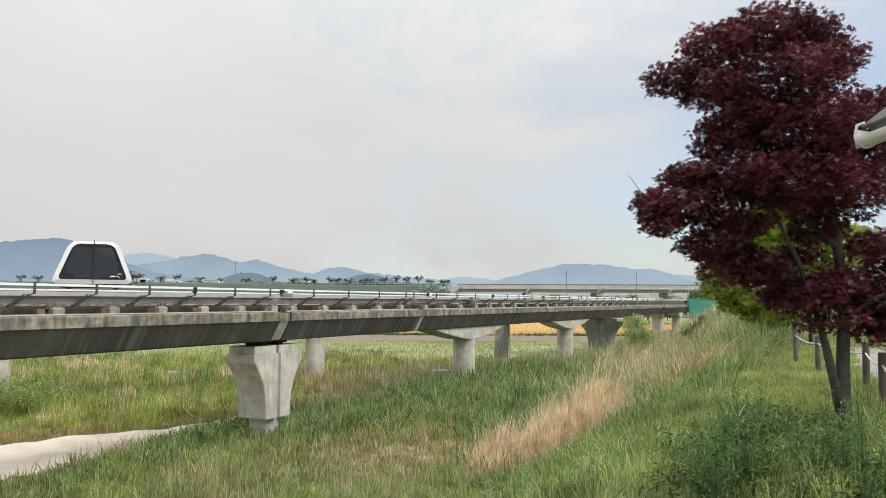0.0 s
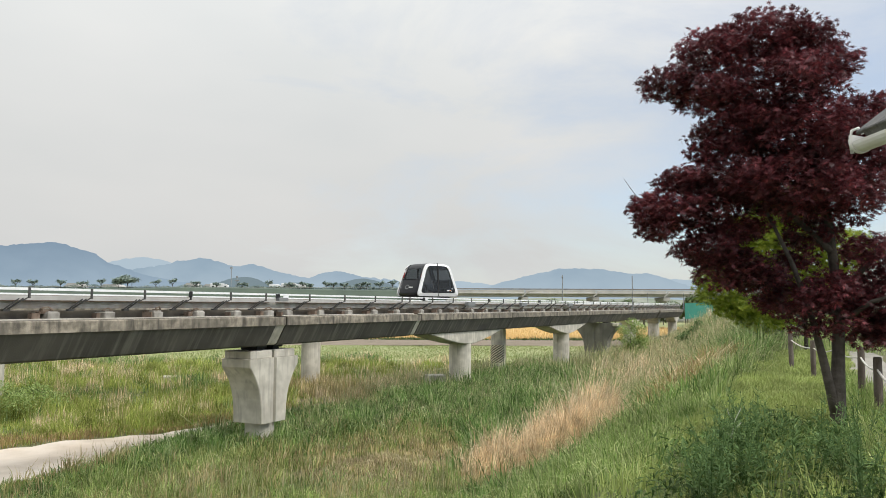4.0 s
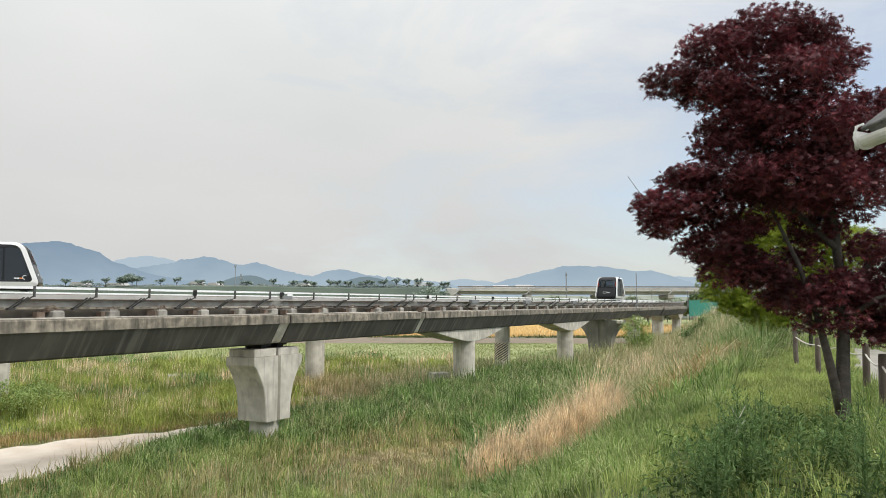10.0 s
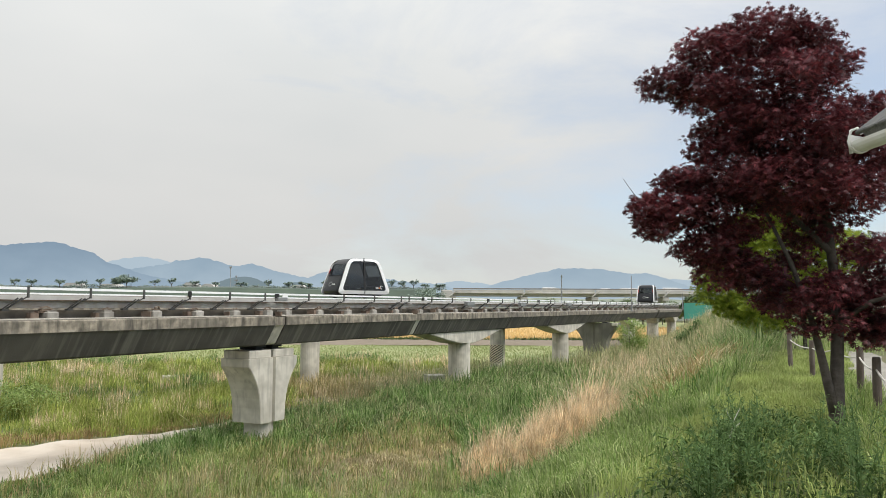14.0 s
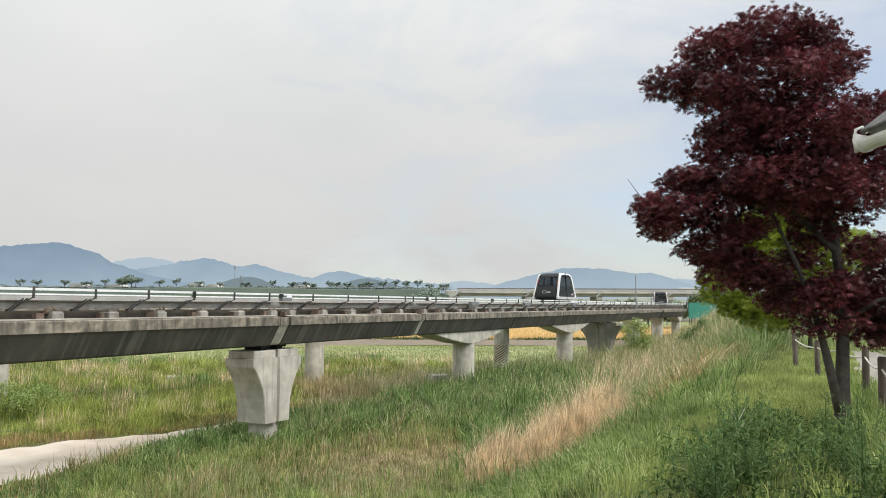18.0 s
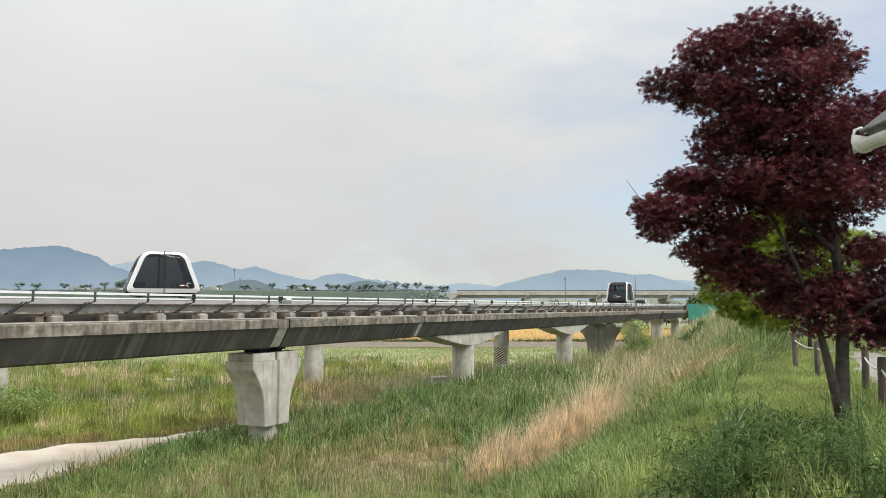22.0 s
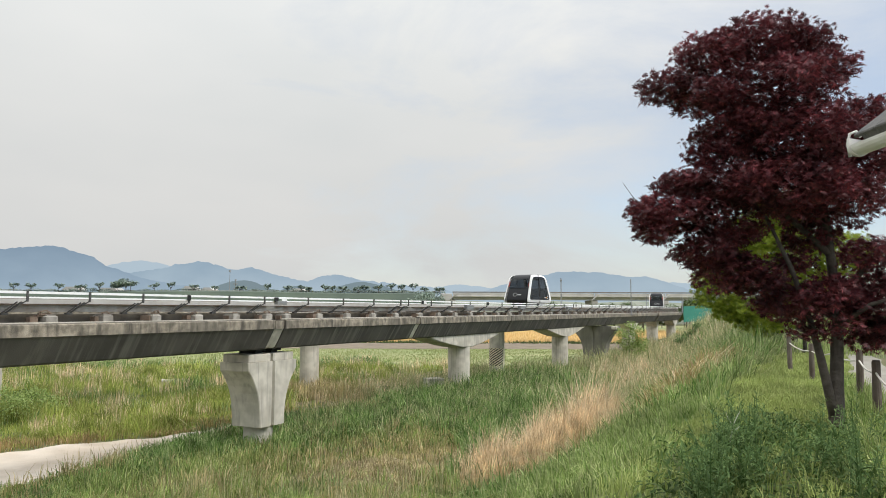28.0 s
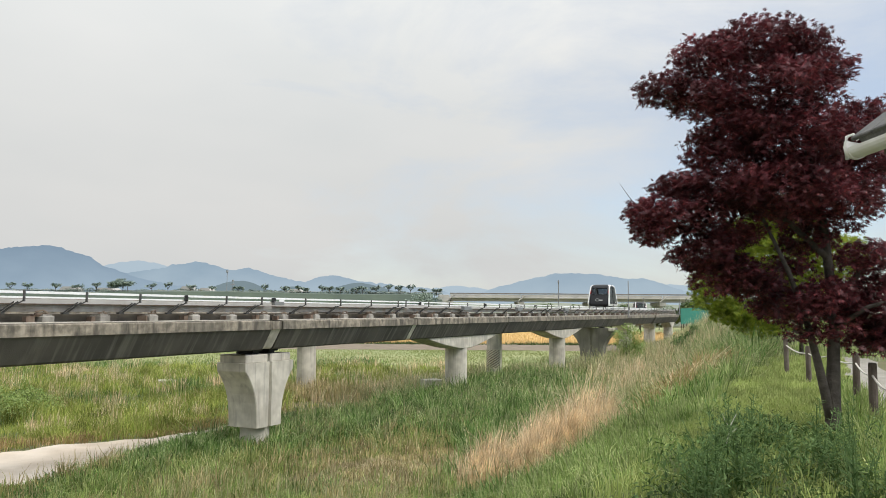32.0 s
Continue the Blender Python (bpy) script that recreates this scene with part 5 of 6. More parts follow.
leafy_tree("bush", 62.6, -13.9, 4.0, [(0, 0, 0.9, 1.2, 0.8, 0.7), (0, 0, 2.1, 1.1, 0.8, 0.7), (0.7, 0, 2.9, 0.7, 0.6, 0.5), (-0.6, 0, 2.8, 0.6, 0.6, 0.45), (0.4, 0, 1.5, 1.1, 0.8, 0.6), (0.2, 0, 3.5, 0.6, 0.5, 0.32), (1.0, 0, 2.0, 0.7, 0.6, 0.5)], 3600, 0.16, M["sapling"], "light green leafy bush below the guideway", trunk_r=0.04, category="shrub")
for s, l, k in ((23.0, -34.0, 1.0), (48.2, -34.4, 0.95), (50.6, -33.0, 1.05)):
    leafy_tree("meadow_bush", s, l, 1.0 * k, [(0, 0, 0.5 * k, 0.9 * k, 0.7, 0.4 * k), (0.7 * k, 0, 0.4 * k, 0.7, 0.6, 0.35), (-0.7 * k, 0, 0.35 * k, 0.6, 0.6, 0.3)], 900, 0.13, M["weed"], "dark green low bush in the meadow", trunk_r=0.03, category="shrub")


for s, l, k in ((18.6, -29.4, 1.2), (17.0, -30.3, 1.0), (20.6, -29.9, 0.95)):
    leafy_tree("light_bush", s, l, 1.5 * k, [(0, 0, 0.9 * k, 0.9 * k, 0.7, 0.5 * k), (0.8 * k, 0, 0.7 * k, 0.7, 0.6, 0.45), (-0.8 * k, 0, 0.6 * k, 0.7, 0.6, 0.4), (0.2, 0, 1.25 * k, 0.5, 0.4, 0.25)], 1500, 0.12, M["sapling"], "light green leafy bush in the meadow", trunk_r=0.03, category="shrub")


# ---- distant trees and houses along the road bank ----
def far_tree(x, y, z, h, w, n, name="roadside_tree", leaf="far_tree", fan=False):
    t = empty(name, Matrix.Translation((x, y, z)), label="small far tree beside the road", category="tree", group="roadside trees")
    bm = bmesh.new()
    rod(bm, (0, 0, -0.3), (0, 0, h * 0.6), 0.12, 0.05, 6)
    part("trunk", bm, M["bark"], t)
    cl = [(rng.uniform(-0.35, 0.35) * w, rng.uniform(-0.3, 0.3) * w, h * rng.uniform(0.5, 0.9), w * rng.uniform(0.25, 0.4), w * 0.35, h * rng.uniform(0.14, 0.24)) for _ in range(4)]
    if fan:
        # young trees whose branches spread like an open hand
        cl = [(dx * w * rng.uniform(0.7, 1.2), rng.uniform(-0.2, 0.2) * w, h * rng.uniform(0.66, 0.92), w * rng.uniform(0.14, 0.24), w * 0.2, h * rng.uniform(0.09, 0.16)) for dx in (-0.38, -0.12, 0.14, 0.36)]
        for c in cl[::3]:
            bm = bmesh.new()
            rod(bm, (0, 0, h * 0.35), c[:3], 0.09, 0.05, 5)
            part("limb", bm, M["bark"], t)
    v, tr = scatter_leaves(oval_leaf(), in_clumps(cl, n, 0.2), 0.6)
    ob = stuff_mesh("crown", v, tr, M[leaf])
    ob.parent = t


for k in range(38):
    x = -131 + k * 3.55 + rng.uniform(-1.2, 1.2)
    if x < -48 and k % 2:
        continue
    far_tree(x, 229 + rng.uniform(-1, 2), 9.3, rng.uniform(1.8, 3.0), rng.uniform(2.0, 3.4), 190, fan=True)
for x, h, w in ((-93, 3.9, 6.0), (-97, 3.0, 4.0), (-3, 11.2, 7.5), (-6.5, 9.6, 6), (1.0, 9.0, 6)):
    far_tree(x, 226 if x < -20 else 212, 9.3 if x < -20 else FIELD_Z, h, w, 900, "far_tree")
for k in range(18):
    far_tree(34 + k * 2.7 + rng.uniform(-1, 1), 150 + rng.uniform(-4, 4), FIELD_Z, rng.uniform(4.4, 5.6) + (2.4 if k > 5 else 0.0), rng.uniform(5, 7.5), 1100, "far_tree", "wood_edge")
for k in range(14):
    far_tree(30 + k * 3.3 + rng.uniform(-1, 1), 186 + rng.uniform(-4, 4), FIELD_Z, rng.uniform(5.4, 6.8), rng.uniform(4, 6), 600, "far_tree", "wood_edge")


def hedge():
    """Low scrub along the far road."""
    n = 9000
    x = rng.uniform(-175, 3, n)
    h = 0.35 + 0.9 * np.clip(0.5 + 0.5 * np.sin(x * 0.31) * np.sin(x * 0.083 + 1) + 0.25 * np.sin(x * 1.1), 0.1, 1)
    pl = np.stack([x, 229.5 + rng.normal(0, 0.4, n), 9.3 + h * rng.uniform(0, 1, n)], 1)
    v, t = scatter_leaves(oval_leaf(), pl, 0.5)
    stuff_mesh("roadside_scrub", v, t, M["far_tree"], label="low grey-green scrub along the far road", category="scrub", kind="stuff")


hedge()


def shed(x, y, z, w, h, mat, label):
    e = empty("far_shed", Matrix.Translation((x, y, z)), label=label, category="building", group="far sheds")
    bm = bmesh.new()
    box(bm, (w, 6, h), (0, 0, h / 2), bevel=0.1)
    part("wall", bm, mat, e)
    bm = bmesh.new()
    loft(bm, [[(-w / 2 - 0.2, y0, h), (w / 2 + 0.2, y0, h), (w / 2 - 1, y0, h + 1.0), (-w / 2 + 1, y0, h + 1.0)] for y0 in (-3.2, 3.2)])
    part("roof", bm, M["viaduct"], e)


for x, w, h in ((-106, 6, 0.6), (-118, 5, 0.9), (-80, 4, 1.2), (-45, 5, 0.6), (-74, 4, 0.8)):
    shed(x, 243, FIELD_Z, w, h + 9.6, M["far_white"], "low white shed beyond the road")


def mast(name, x, y, z0, z1, r, label, head=0.0, arms=0):
    e = empty(name, Matrix.Translation((x, y, 0)), label=label, category="mast")
    bm = bmesh.new()
    rod(bm, (0, 0, z0), (0, 0, z1), r, r * 0.7, 8)
    part("pole", bm, M["mast"], e)
    if head:
        bm = bmesh.new()
        rod(bm, (0, 0, z1 - head), (0, 0, z1), head * 0.55, seg=10)
        part("lamp_head", bm, M["mast"], e)
    for k in range(arms):
        bm = bmesh.new()
        box(bm, (r * 9, r * 3, r * 2), (0, 0, z1 - (k + 1) * (z1 - z0) * 0.12))
        part("cross_arm", bm, M["mast"], e)


mast("light_mast", -0.278 * 430, 430, -1, 26.5, 0.24, "tall far lighting mast", 1.2)
mast("signal_tower", -0.270 * 440, 440, -1, 21.5, 0.28, "far grey lattice signal tower", 1.0, 4)
mast("power_pylon", -0.2265 * 600, 600, -1, 25, 0.25, "thin far power line pylon", 0, 3)
mast("power_pylon", -0.0435 * 620, 620, -1, 24, 0.35, "thin far power line pylon", 0, 2)
mast("power_pylon", -0.0585 * 520, 520, -1, 17, 0.3, "thin far power line pole", 0, 1)


def line_pole(s, l, z0, z1, r, boxes):
    p = at(s, l)
    e = empty("trackside_pole", Matrix.Translation((p.x, p.y, 0)), label="slim grey pole beside the guideway", category="pole", group="trackside poles")
    bm = bmesh.new()
    rod(bm, (0, 0, z0), (0, 0, z1), r, r * 0.8, 8)
    part("pole", bm, M["mast"], e)
    for h in boxes:
        bm = bmesh.new()
        box(bm, (0.12, 0.12, 0.18), (0, 0, h), bevel=0.02)
        part("camera_box", bm, M["boxgrey"], e)
    if z0 > 3.5:
        bm = bmesh.new()
        box(bm, (0.5, 0.3, 0.05), (-0.1, 0.15, z0 + 0.02))
        bar(bm, (-0.3, 0.2, z0), (0, 0, z0 + 0.5), 0.04, 0.04)
        part("bracket", bm, M["mast"], e)


line_pole(74.4, -16.25, 3.9, 7.45, 0.055, [4.75, 5.75])
line_pole(59.5, -18.78, 0.0, 7.0, 0.05, [5.6, 6.8])
line_pole(100.9, -20.0, 0.0, 6.25, 0.07, [])
line_pole(105.5, -16.1, 4.0, 6.2, 0.08, [])


# tags and boxes on the guard rail
def rail_box(s, size, z, mat, name, label):
    p = at(s, MAIN_L + 1.03, z)
    bm = bmesh.new()
    box(bm, size, (0, 0, 0), bevel=0.01)
    o = part(name, bm, mat)
    o.matrix_basis = Matrix.Translation(p) @ Matrix.Rotation(math.pi / 2 - AZ, 4, "Z")
    tagged(o, label=label, category="sign" if "plate" in name else "box")


rail_box(20.55, (0.28, 0.03, 0.15), 4.70, M["white"], "rail_plate", "white plate fixed on the guard rail")
rail_box(20.12, (0.22, 0.03, 0.15), 4.70, M["black"], "rail_plate", "black plate fixed on the guard rail")
rail_box(20.35, (0.5, 0.16, 0.12), 4.59, M["boxgrey"], "junction_box", "grey junction box beneath the guard rail")
rail_box(16.15, (0.14, 0.03, 0.16), 4.70, M["black"], "rail_plate", "black plate fixed on the guard rail")
rail_box(31.0, (0.26, 0.03, 0.15), 4.70, M["white"], "rail_plate", "white plate fixed on the guard rail")
rail_box(30.75, (0.2, 0.03, 0.15), 4.70, M["black"], "rail_plate", "black plate fixed on the guard rail")
for s in (38.6, 47.0, 56.0, 66.0):
    rail_box(s, (0.25, 0.03, 0.15), 4.70, M["black"], "rail_plate", "black plate fixed on the guard rail")
for s in (36.0, 44.0, 54.0):
    rail_box(s, (0.9, 0.2, 0.22), 4.50, M["boxgrey"], "junction_box", "grey junction box beneath the guard rail")


def screen_fence():
    e = empty("screen_fence", label="green sheet screen fence on the bank", category="fence")
    for k in range(3):
        bm = bmesh.new()
        p, q = at(94 + k * 1.2, -14.2 + k * 1.0, 2.9 + 0.05 * k), at(94 + (k + 1) * 1.2, -14.2 + (k + 1) * 1.0, 2.95 + 0.05 * k)
        loft(bm, [[p, q, q + Vector((0, 0, 1.9)), p + Vector((0, 0, 1.9))], [p + Vector((0, 0.06, 0)), q + Vector((0, 0.06, 0)), q + Vector((0, 0.06, 1.9)), p + Vector((0, 0.06, 1.9))]])
        part("panel", bm, M["tarp"], e)


screen_fence()


def slab(x, y, size, label):
    bm = bmesh.new()
    box(bm, size, (0, 0, 0), bevel=0.03)
    o = part("concrete_slab", bm, M["pier"])
    s, l = x * DIR.x + y * DIR.y, x * SIDE.x + y * SIDE.y
    o.matrix_basis = Matrix.Translation((x, y, float(ground_z(s, l)) + size[2] / 2 - 0.1)) @ Matrix.Rotation(0.4, 4, "Z")
    tagged(o, label=label, category="slab")


slab(-0.05, 42.0, (1.0, 0.8, 1.0), "pale concrete footing block in the reeds")
slab(-15.9, 46.0, (1.7, 0.9, 0.45), "low concrete cover slab in the meadow")


# ---- far traffic ----
def vehicle(name, length, height, body_mat, label):
    v = empty(name, label=label, category="vehicle", group="far traffic")
    bm = bmesh.new()
    box(bm, (length * 0.74, 2.1, height * 0.72), (-length * 0.12, 0, height * 0.62), bevel=0.06)
    part("cargo_box", bm, body_mat, v)
    bm = bmesh.new()
    loft(bm, [[(length * 0.26, y, 0.4), (length * 0.5, y, 0.4), (length * 0.5, y, height * 0.55), (length * 0.42, y, height * 0.86), (length * 0.26, y, height * 0.86)] for y in (-1.0, 1.0)])
    part("cab", bm, body_mat, v)
    bm = bmesh.new()
    box(bm, (0.06, 1.7, height * 0.24), (length * 0.465, 0, height * 0.70), Matrix.Rotation(-0.3, 4, "Y"))
    part("windscreen", bm, M["van_glass"], v)
    for x in (-0.32, 0.36):
        for y in (-0.95, 0.95):
            bm = bmesh.new()
            rod(bm, (x * length, y - 0.12, 0.4), (x * length, y + 0.12, 0.4), 0.4, seg=14)
            part("wheel", bm, M["black"], v)
    return v


lorries = [vehicle("lorry", 6.0, 1.7, M["far_white"], "white box lorry on the far road"), vehicle("lorry", 6.4, 1.5, M["far_white"], "white box lorry on the far viaduct"),
           vehicle("lorry", 5.4, 1.6, M["far_white"], "white box lorry on the far viaduct"), vehicle("van", 3.8, 1.4, M["far_white"], "small white van on the far viaduct")]

# ---- grass, reeds and weeds ----
def blades(s, l, height, width, lean=0.35, wind=0.0, base=None, way=None):
    """Bent blades at plan places: five corners and three triangles each. way: the direction in which each one leans."""
    n = len(s)
    z = ground_z(s, l) if base is None else base
    x = s * DIR.x + l * SIDE.x
    y = s * DIR.y + l * SIDE.y
    h = height * rng.uniform(0.55, 1.3, n)
    w = width * rng.uniform(0.6, 1.4, n) / 2
    turn = rng.uniform(0, 2 * math.pi, n) if way is None else way + rng.normal(0, 0.7, n)
    ln = np.abs(rng.normal(0, lean, n)) * h
    dx, dy = np.cos(turn), np.sin(turn)
    lx, ly = dx * ln + wind * h, dy * ln
    side = rng.uniform(-0.9, 0.9, n)
    px, py = np.cos(side), np.sin(side)
    v = np.empty((n, 5, 3))
    v[:, 0] = np.stack([x - px * w, y - py * w, z - 0.05], 1)
    v[:, 1] = np.stack([x + px * w, y + py * w, z - 0.05], 1)
    mx, my, mz = x + lx * 0.3, y + ly * 0.3, z + h * 0.6
    v[:, 2] = np.stack([mx - px * w * 0.85, my - py * w * 0.85, mz], 1)
    v[:, 3] = np.stack([mx + px * w * 0.85, my + py * w * 0.85, mz], 1)
    drop = np.clip(np.hypot(lx, ly) / np.maximum(h, 1e-3) - 0.3, 0, 1) * 0.5
    v[:, 4] = np.stack([x + lx, y + ly, z + h * (1 - drop)], 1)
    t = np.array([(0, 1, 2), (1, 3, 2), (2, 3, 4)])
    tris = (t[None] + (np.arange(n) * 5)[:, None, None]).reshape(-1, 3)
    return v.reshape(-1, 3), tris


LATTICE = np.random.default_rng(11).uniform(0, 1, (256, 256))


def value_noise(x, y):
    """Smooth random field, 0 to 1, one unit to a cell."""
    xi, yi = np.floor(x).astype(int), np.floor(y).astype(int)
    fx, fy = smooth01(x - xi), smooth01(y - yi)
    g = lambda i, j: LATTICE[(xi + i) % 256, (yi + j) % 256]
    return (g(0, 0) * (1 - fx) + g(1, 0) * fx) * (1 - fy) + (g(0, 1) * (1 - fx) + g(1, 1) * fx) * fy


def patchy(s, l, k, ph, lo, hi):
    """0 to 1: where a patch of this growth stands; k sets the size of the patches."""
    a, b = s * k + ph * 7.3, l * k * 1.5 + ph * 3.1
    v = 0.55 * value_noise(a, b) + 0.30 * value_noise(a * 2.3 + 5, b * 2.3 + 9) + 0.15 * value_noise(a * 5.1, b * 5.1)
    return smooth01((v - lo) / (hi - lo))


def off_track(s, l, margin=0.0):
    return (s > 25 + wave(s, l, 1.7)) | (np.abs(l - sand_centre(s)) > sand_half(s) + margin + 0.2 * wave(s, l, 3.0))


def sow(name, count, x_rng, y_rng, height, width, mat, keep, label, lean=0.35, wind=0.0, near=1.0, category="grass", tuft=14, loose=0.22, along=False):
    """A growth of tufts over a stretch of the plan (x across, y ahead; with along: l across, s along the levee), kept where keep(x, y, s, l) says; blades fan out from each tuft."""
    m = count // tuft
    y = y_rng[0] + (y_rng[1] - y_rng[0]) * rng.uniform(0, 1, m) ** near
    x = rng.uniform(*x_rng, m)
    if along:
        x, y = y * DIR.x + x * SIDE.x, y * DIR.y + x * SIDE.y
    s, l = x * DIR.x + y * DIR.y, x * SIDE.x + y * SIDE.y
    ok = (rng.uniform(0, 1, m) < keep(x, y, s, l)) & (np.abs(x) < 0.66 * y + 3)
    x, y, tall = x[ok], y[ok], rng.uniform(0.6, 1.35, int(ok.sum()))
    a, r = rng.uniform(0, 2 * math.pi, len(x) * tuft), loose * np.sqrt(rng.uniform(0, 1, len(x) * tuft)) * np.repeat(0.6 + 0.02 * y, tuft)
    x, y, tall = np.repeat(x, tuft) + r * np.cos(a), np.repeat(y, tuft) + r * np.sin(a), np.repeat(tall, tuft)
    s, l = x * DIR.x + y * DIR.y, x * SIDE.x + y * SIDE.y
    hh = (height(x, y, s, l) if callable(height) else height) * tall
    v, t = blades(s, l, hh, width(x, y) if callable(width) else width, lean, wind, way=a)
    return stuff_mesh(name, v, t, mat, label=label, category=category, kind="stuff")


def hump(x, y, cx, cy, wx, wy):
    return np.exp(-(((x - cx) / wx) ** 2 + ((y - cy) / wy) ** 2))


def meadow(s, l):
    return (l < toe(s) + 1.2) & off_track(s, l, 0.1)


def grow(x, y):
    """Blades widen a little with distance so that they still read."""
    return 0.006 + 0.0005 * y


# zones of the meadow
def beyond(s, l):
    """Metres past the far edge of the sandy track."""
    return sand_centre(s) - sand_half(s) - l


def before(s, l):
    """Metres on the near side of the sandy track."""
    return l - sand_centre(s) - sand_half(s)


def worn(x, y):
    return 1.2 * hump(x, y, -0.2, 21.8, 3.4, 2.2) + 0.7 * hump(x, y, 1.8, 24.6, 1.6, 1.6)


def lush_zone(x, y, s, l):
    strip_ = np.exp(-(((before(s, l) - 1.1) / 1.0) ** 2)) * (s > 13.2) * (s < 28)
    return np.clip(1.2 * strip_ + 1.3 * hump(x, y, 0.2, 32.5, 4.6, 4.2) + 1.0 * hump(x, y, -5.0, 27.5, 3.0, 2.2) + 0.8 * hump(x, y, 4.5, 31, 2.2, 4.0) + 0.9 * hump(x, y, 3.5, 44, 6.0, 6.0), 0, 1)


def straw_zone(x, y):
    return np.clip(1.2 * hump(x, y, -5.6, 39, 2.6, 5.5) + 0.9 * hump(x, y, -3.2, 43, 3.0, 4.0), 0, 1)


def tip_zone(x, y):
    return np.clip(1.1 * hump(x, y, 2.5, 40, 5.0, 7.0) + 1.0 * hump(x, y, 7.5, 50, 4.0, 6.0), 0, 1)


# yellow-green tall grass beyond the track, with patches of straw plumes
sow("wild_grass", 190000, (-42, -2), (24, 57), lambda x, y, s, l: (0.28 + 0.5 * patchy(s, l, 0.3, 5, 0.3, 0.7)) * np.clip(0.35 + 0.4 * beyond(s, l), 0.35, 1), grow, M["meadow"],
    lambda x, y, s, l: meadow(s, l) * (beyond(s, l) > 0.2) * (0.35 + 0.65 * patchy(s, l, 0.35, 1, 0.3, 0.6)) * (1 - 0.75 * straw_zone(x, y)), "yellow-green tall meadow grass", 0.9, near=1.1)
sow("dark_tussocks", 60000, (-42, -4), (26, 66), 0.62, grow, M["lush"],
    lambda x, y, s, l: meadow(s, l) * (beyond(s, l) > 1.8) * patchy(s, l, 0.32, 41, 0.47, 0.62), "dark green grass tussocks", 0.6, tuft=26, loose=0.5)
sow("rusty_grass", 60000, (-29, -20.5), (4, 28), lambda x, y, s, l: 0.14 + 0.18 * patchy(s, l, 0.8, 3, 0.3, 0.7), grow, M["rusty"],
    lambda x, y, s, l: off_track(s, l, 0.0) * (beyond(s, l) > 0.12) * np.exp(-((np.maximum(beyond(s, l) - 0.7, 0) / 1.1) ** 2)) * (0.35 + 0.65 * patchy(s, l, 0.6, 51, 0.3, 0.5)), "low reddish-brown grass along the track", 0.8, along=True)
sow("track_edge_grass", 64000, (-21, -14.5), (5, 27), lambda x, y, s, l: (0.26 + 0.26 * patchy(s, l, 0.9, 52, 0.3, 0.7)) * np.clip(0.35 + 0.65 * (s - 11) / 6, 0.35, 1), lambda x, y: 1.2 * grow(x, y), M["lush"],
    lambda x, y, s, l: (before(s, l) > 0.3) * off_track(s, l, 0.0) * np.exp(-((np.maximum(before(s, l) - 1.1, 0) / 1.4) ** 2)) * (0.45 + 0.55 * patchy(s, l, 0.8, 53, 0.3, 0.52)), "dark lush grass along the near edge of the track", 0.8, tuft=20, loose=0.3, along=True)
sow("seed_stalks", 1400, (-6.5, 1.5), (15.5, 20), 0.75, 0.010, M["tips"],
    lambda x, y, s, l: meadow(s, l) * (0.1 + 0.9 * patchy(s, l, 1.0, 54, 0.4, 0.6)), "single tall pale seed stalks", 0.28, 0.06, tuft=5, loose=0.35)
sow("straw_stalks", 75000, (-42, 14), (22, 62), lambda x, y, s, l: 0.5 + 0.35 * smooth01((y - 24) / 14), lambda x, y: 0.6 * grow(x, y), M["straw"],
    lambda x, y, s, l: meadow(s, l) * np.clip((beyond(s, l) > 2.0) * (0.03 + 0.75 * patchy(s, l, 0.4, 21, 0.54, 0.67)) + 0.5 * straw_zone(x, y), 0, 1), "pale straw stalks standing in the meadow", 0.28, 0.05)
sow("tall_meadow_grass", 16000, (-27, -14), (26, 33), lambda x, y, s, l: 0.75 + 0.35 * patchy(s, l, 0.7, 23, 0.3, 0.7), grow, M["meadow"],
    lambda x, y, s, l: (beyond(s, l) > 1.5) * np.clip(1.2 * hump(x, y, -19.5, 30.8, 3.0, 1.5), 0, 1), "tall bright green meadow grass", 0.6, tuft=20, loose=0.4)
sow("column_grass", 9000, (-10.5, -3.5), (36.5, 41.5), 0.85, grow, M["dull"],
    lambda x, y, s, l: np.clip(1.3 * hump(x, y, -6.4, 39.2, 2.2, 1.2), 0, 1), "dry grass round the foot of a column", 0.5, tuft=16, loose=0.3)
# near side: mixed low grass, the worn brown patch, lush reeds round the pier
sow("meadow_grass", 230000, (-20, 14), (13, 62), lambda x, y, s, l: (0.24 + 0.30 * patchy(s, l, 0.5, 5, 0.3, 0.7)) * (1 - 0.6 * np.clip(worn(x, y), 0, 1)) * (1 - 0.45 * hump(x, y, -0.2, 18.8, 4, 1.8)) * np.clip(0.4 + 0.3 * before(s, l), 0.4, 1), grow, M["grass"],
    lambda x, y, s, l: meadow(s, l) * (before(s, l) > 0) * (0.4 + 0.6 * patchy(s, l, 0.45, 1, 0.3, 0.6)) * (1 - 0.9 * np.clip(worn(x, y), 0, 1)) * (1 - 0.5 * straw_zone(x, y)), "mixed green meadow grass", 0.85, near=1.2)
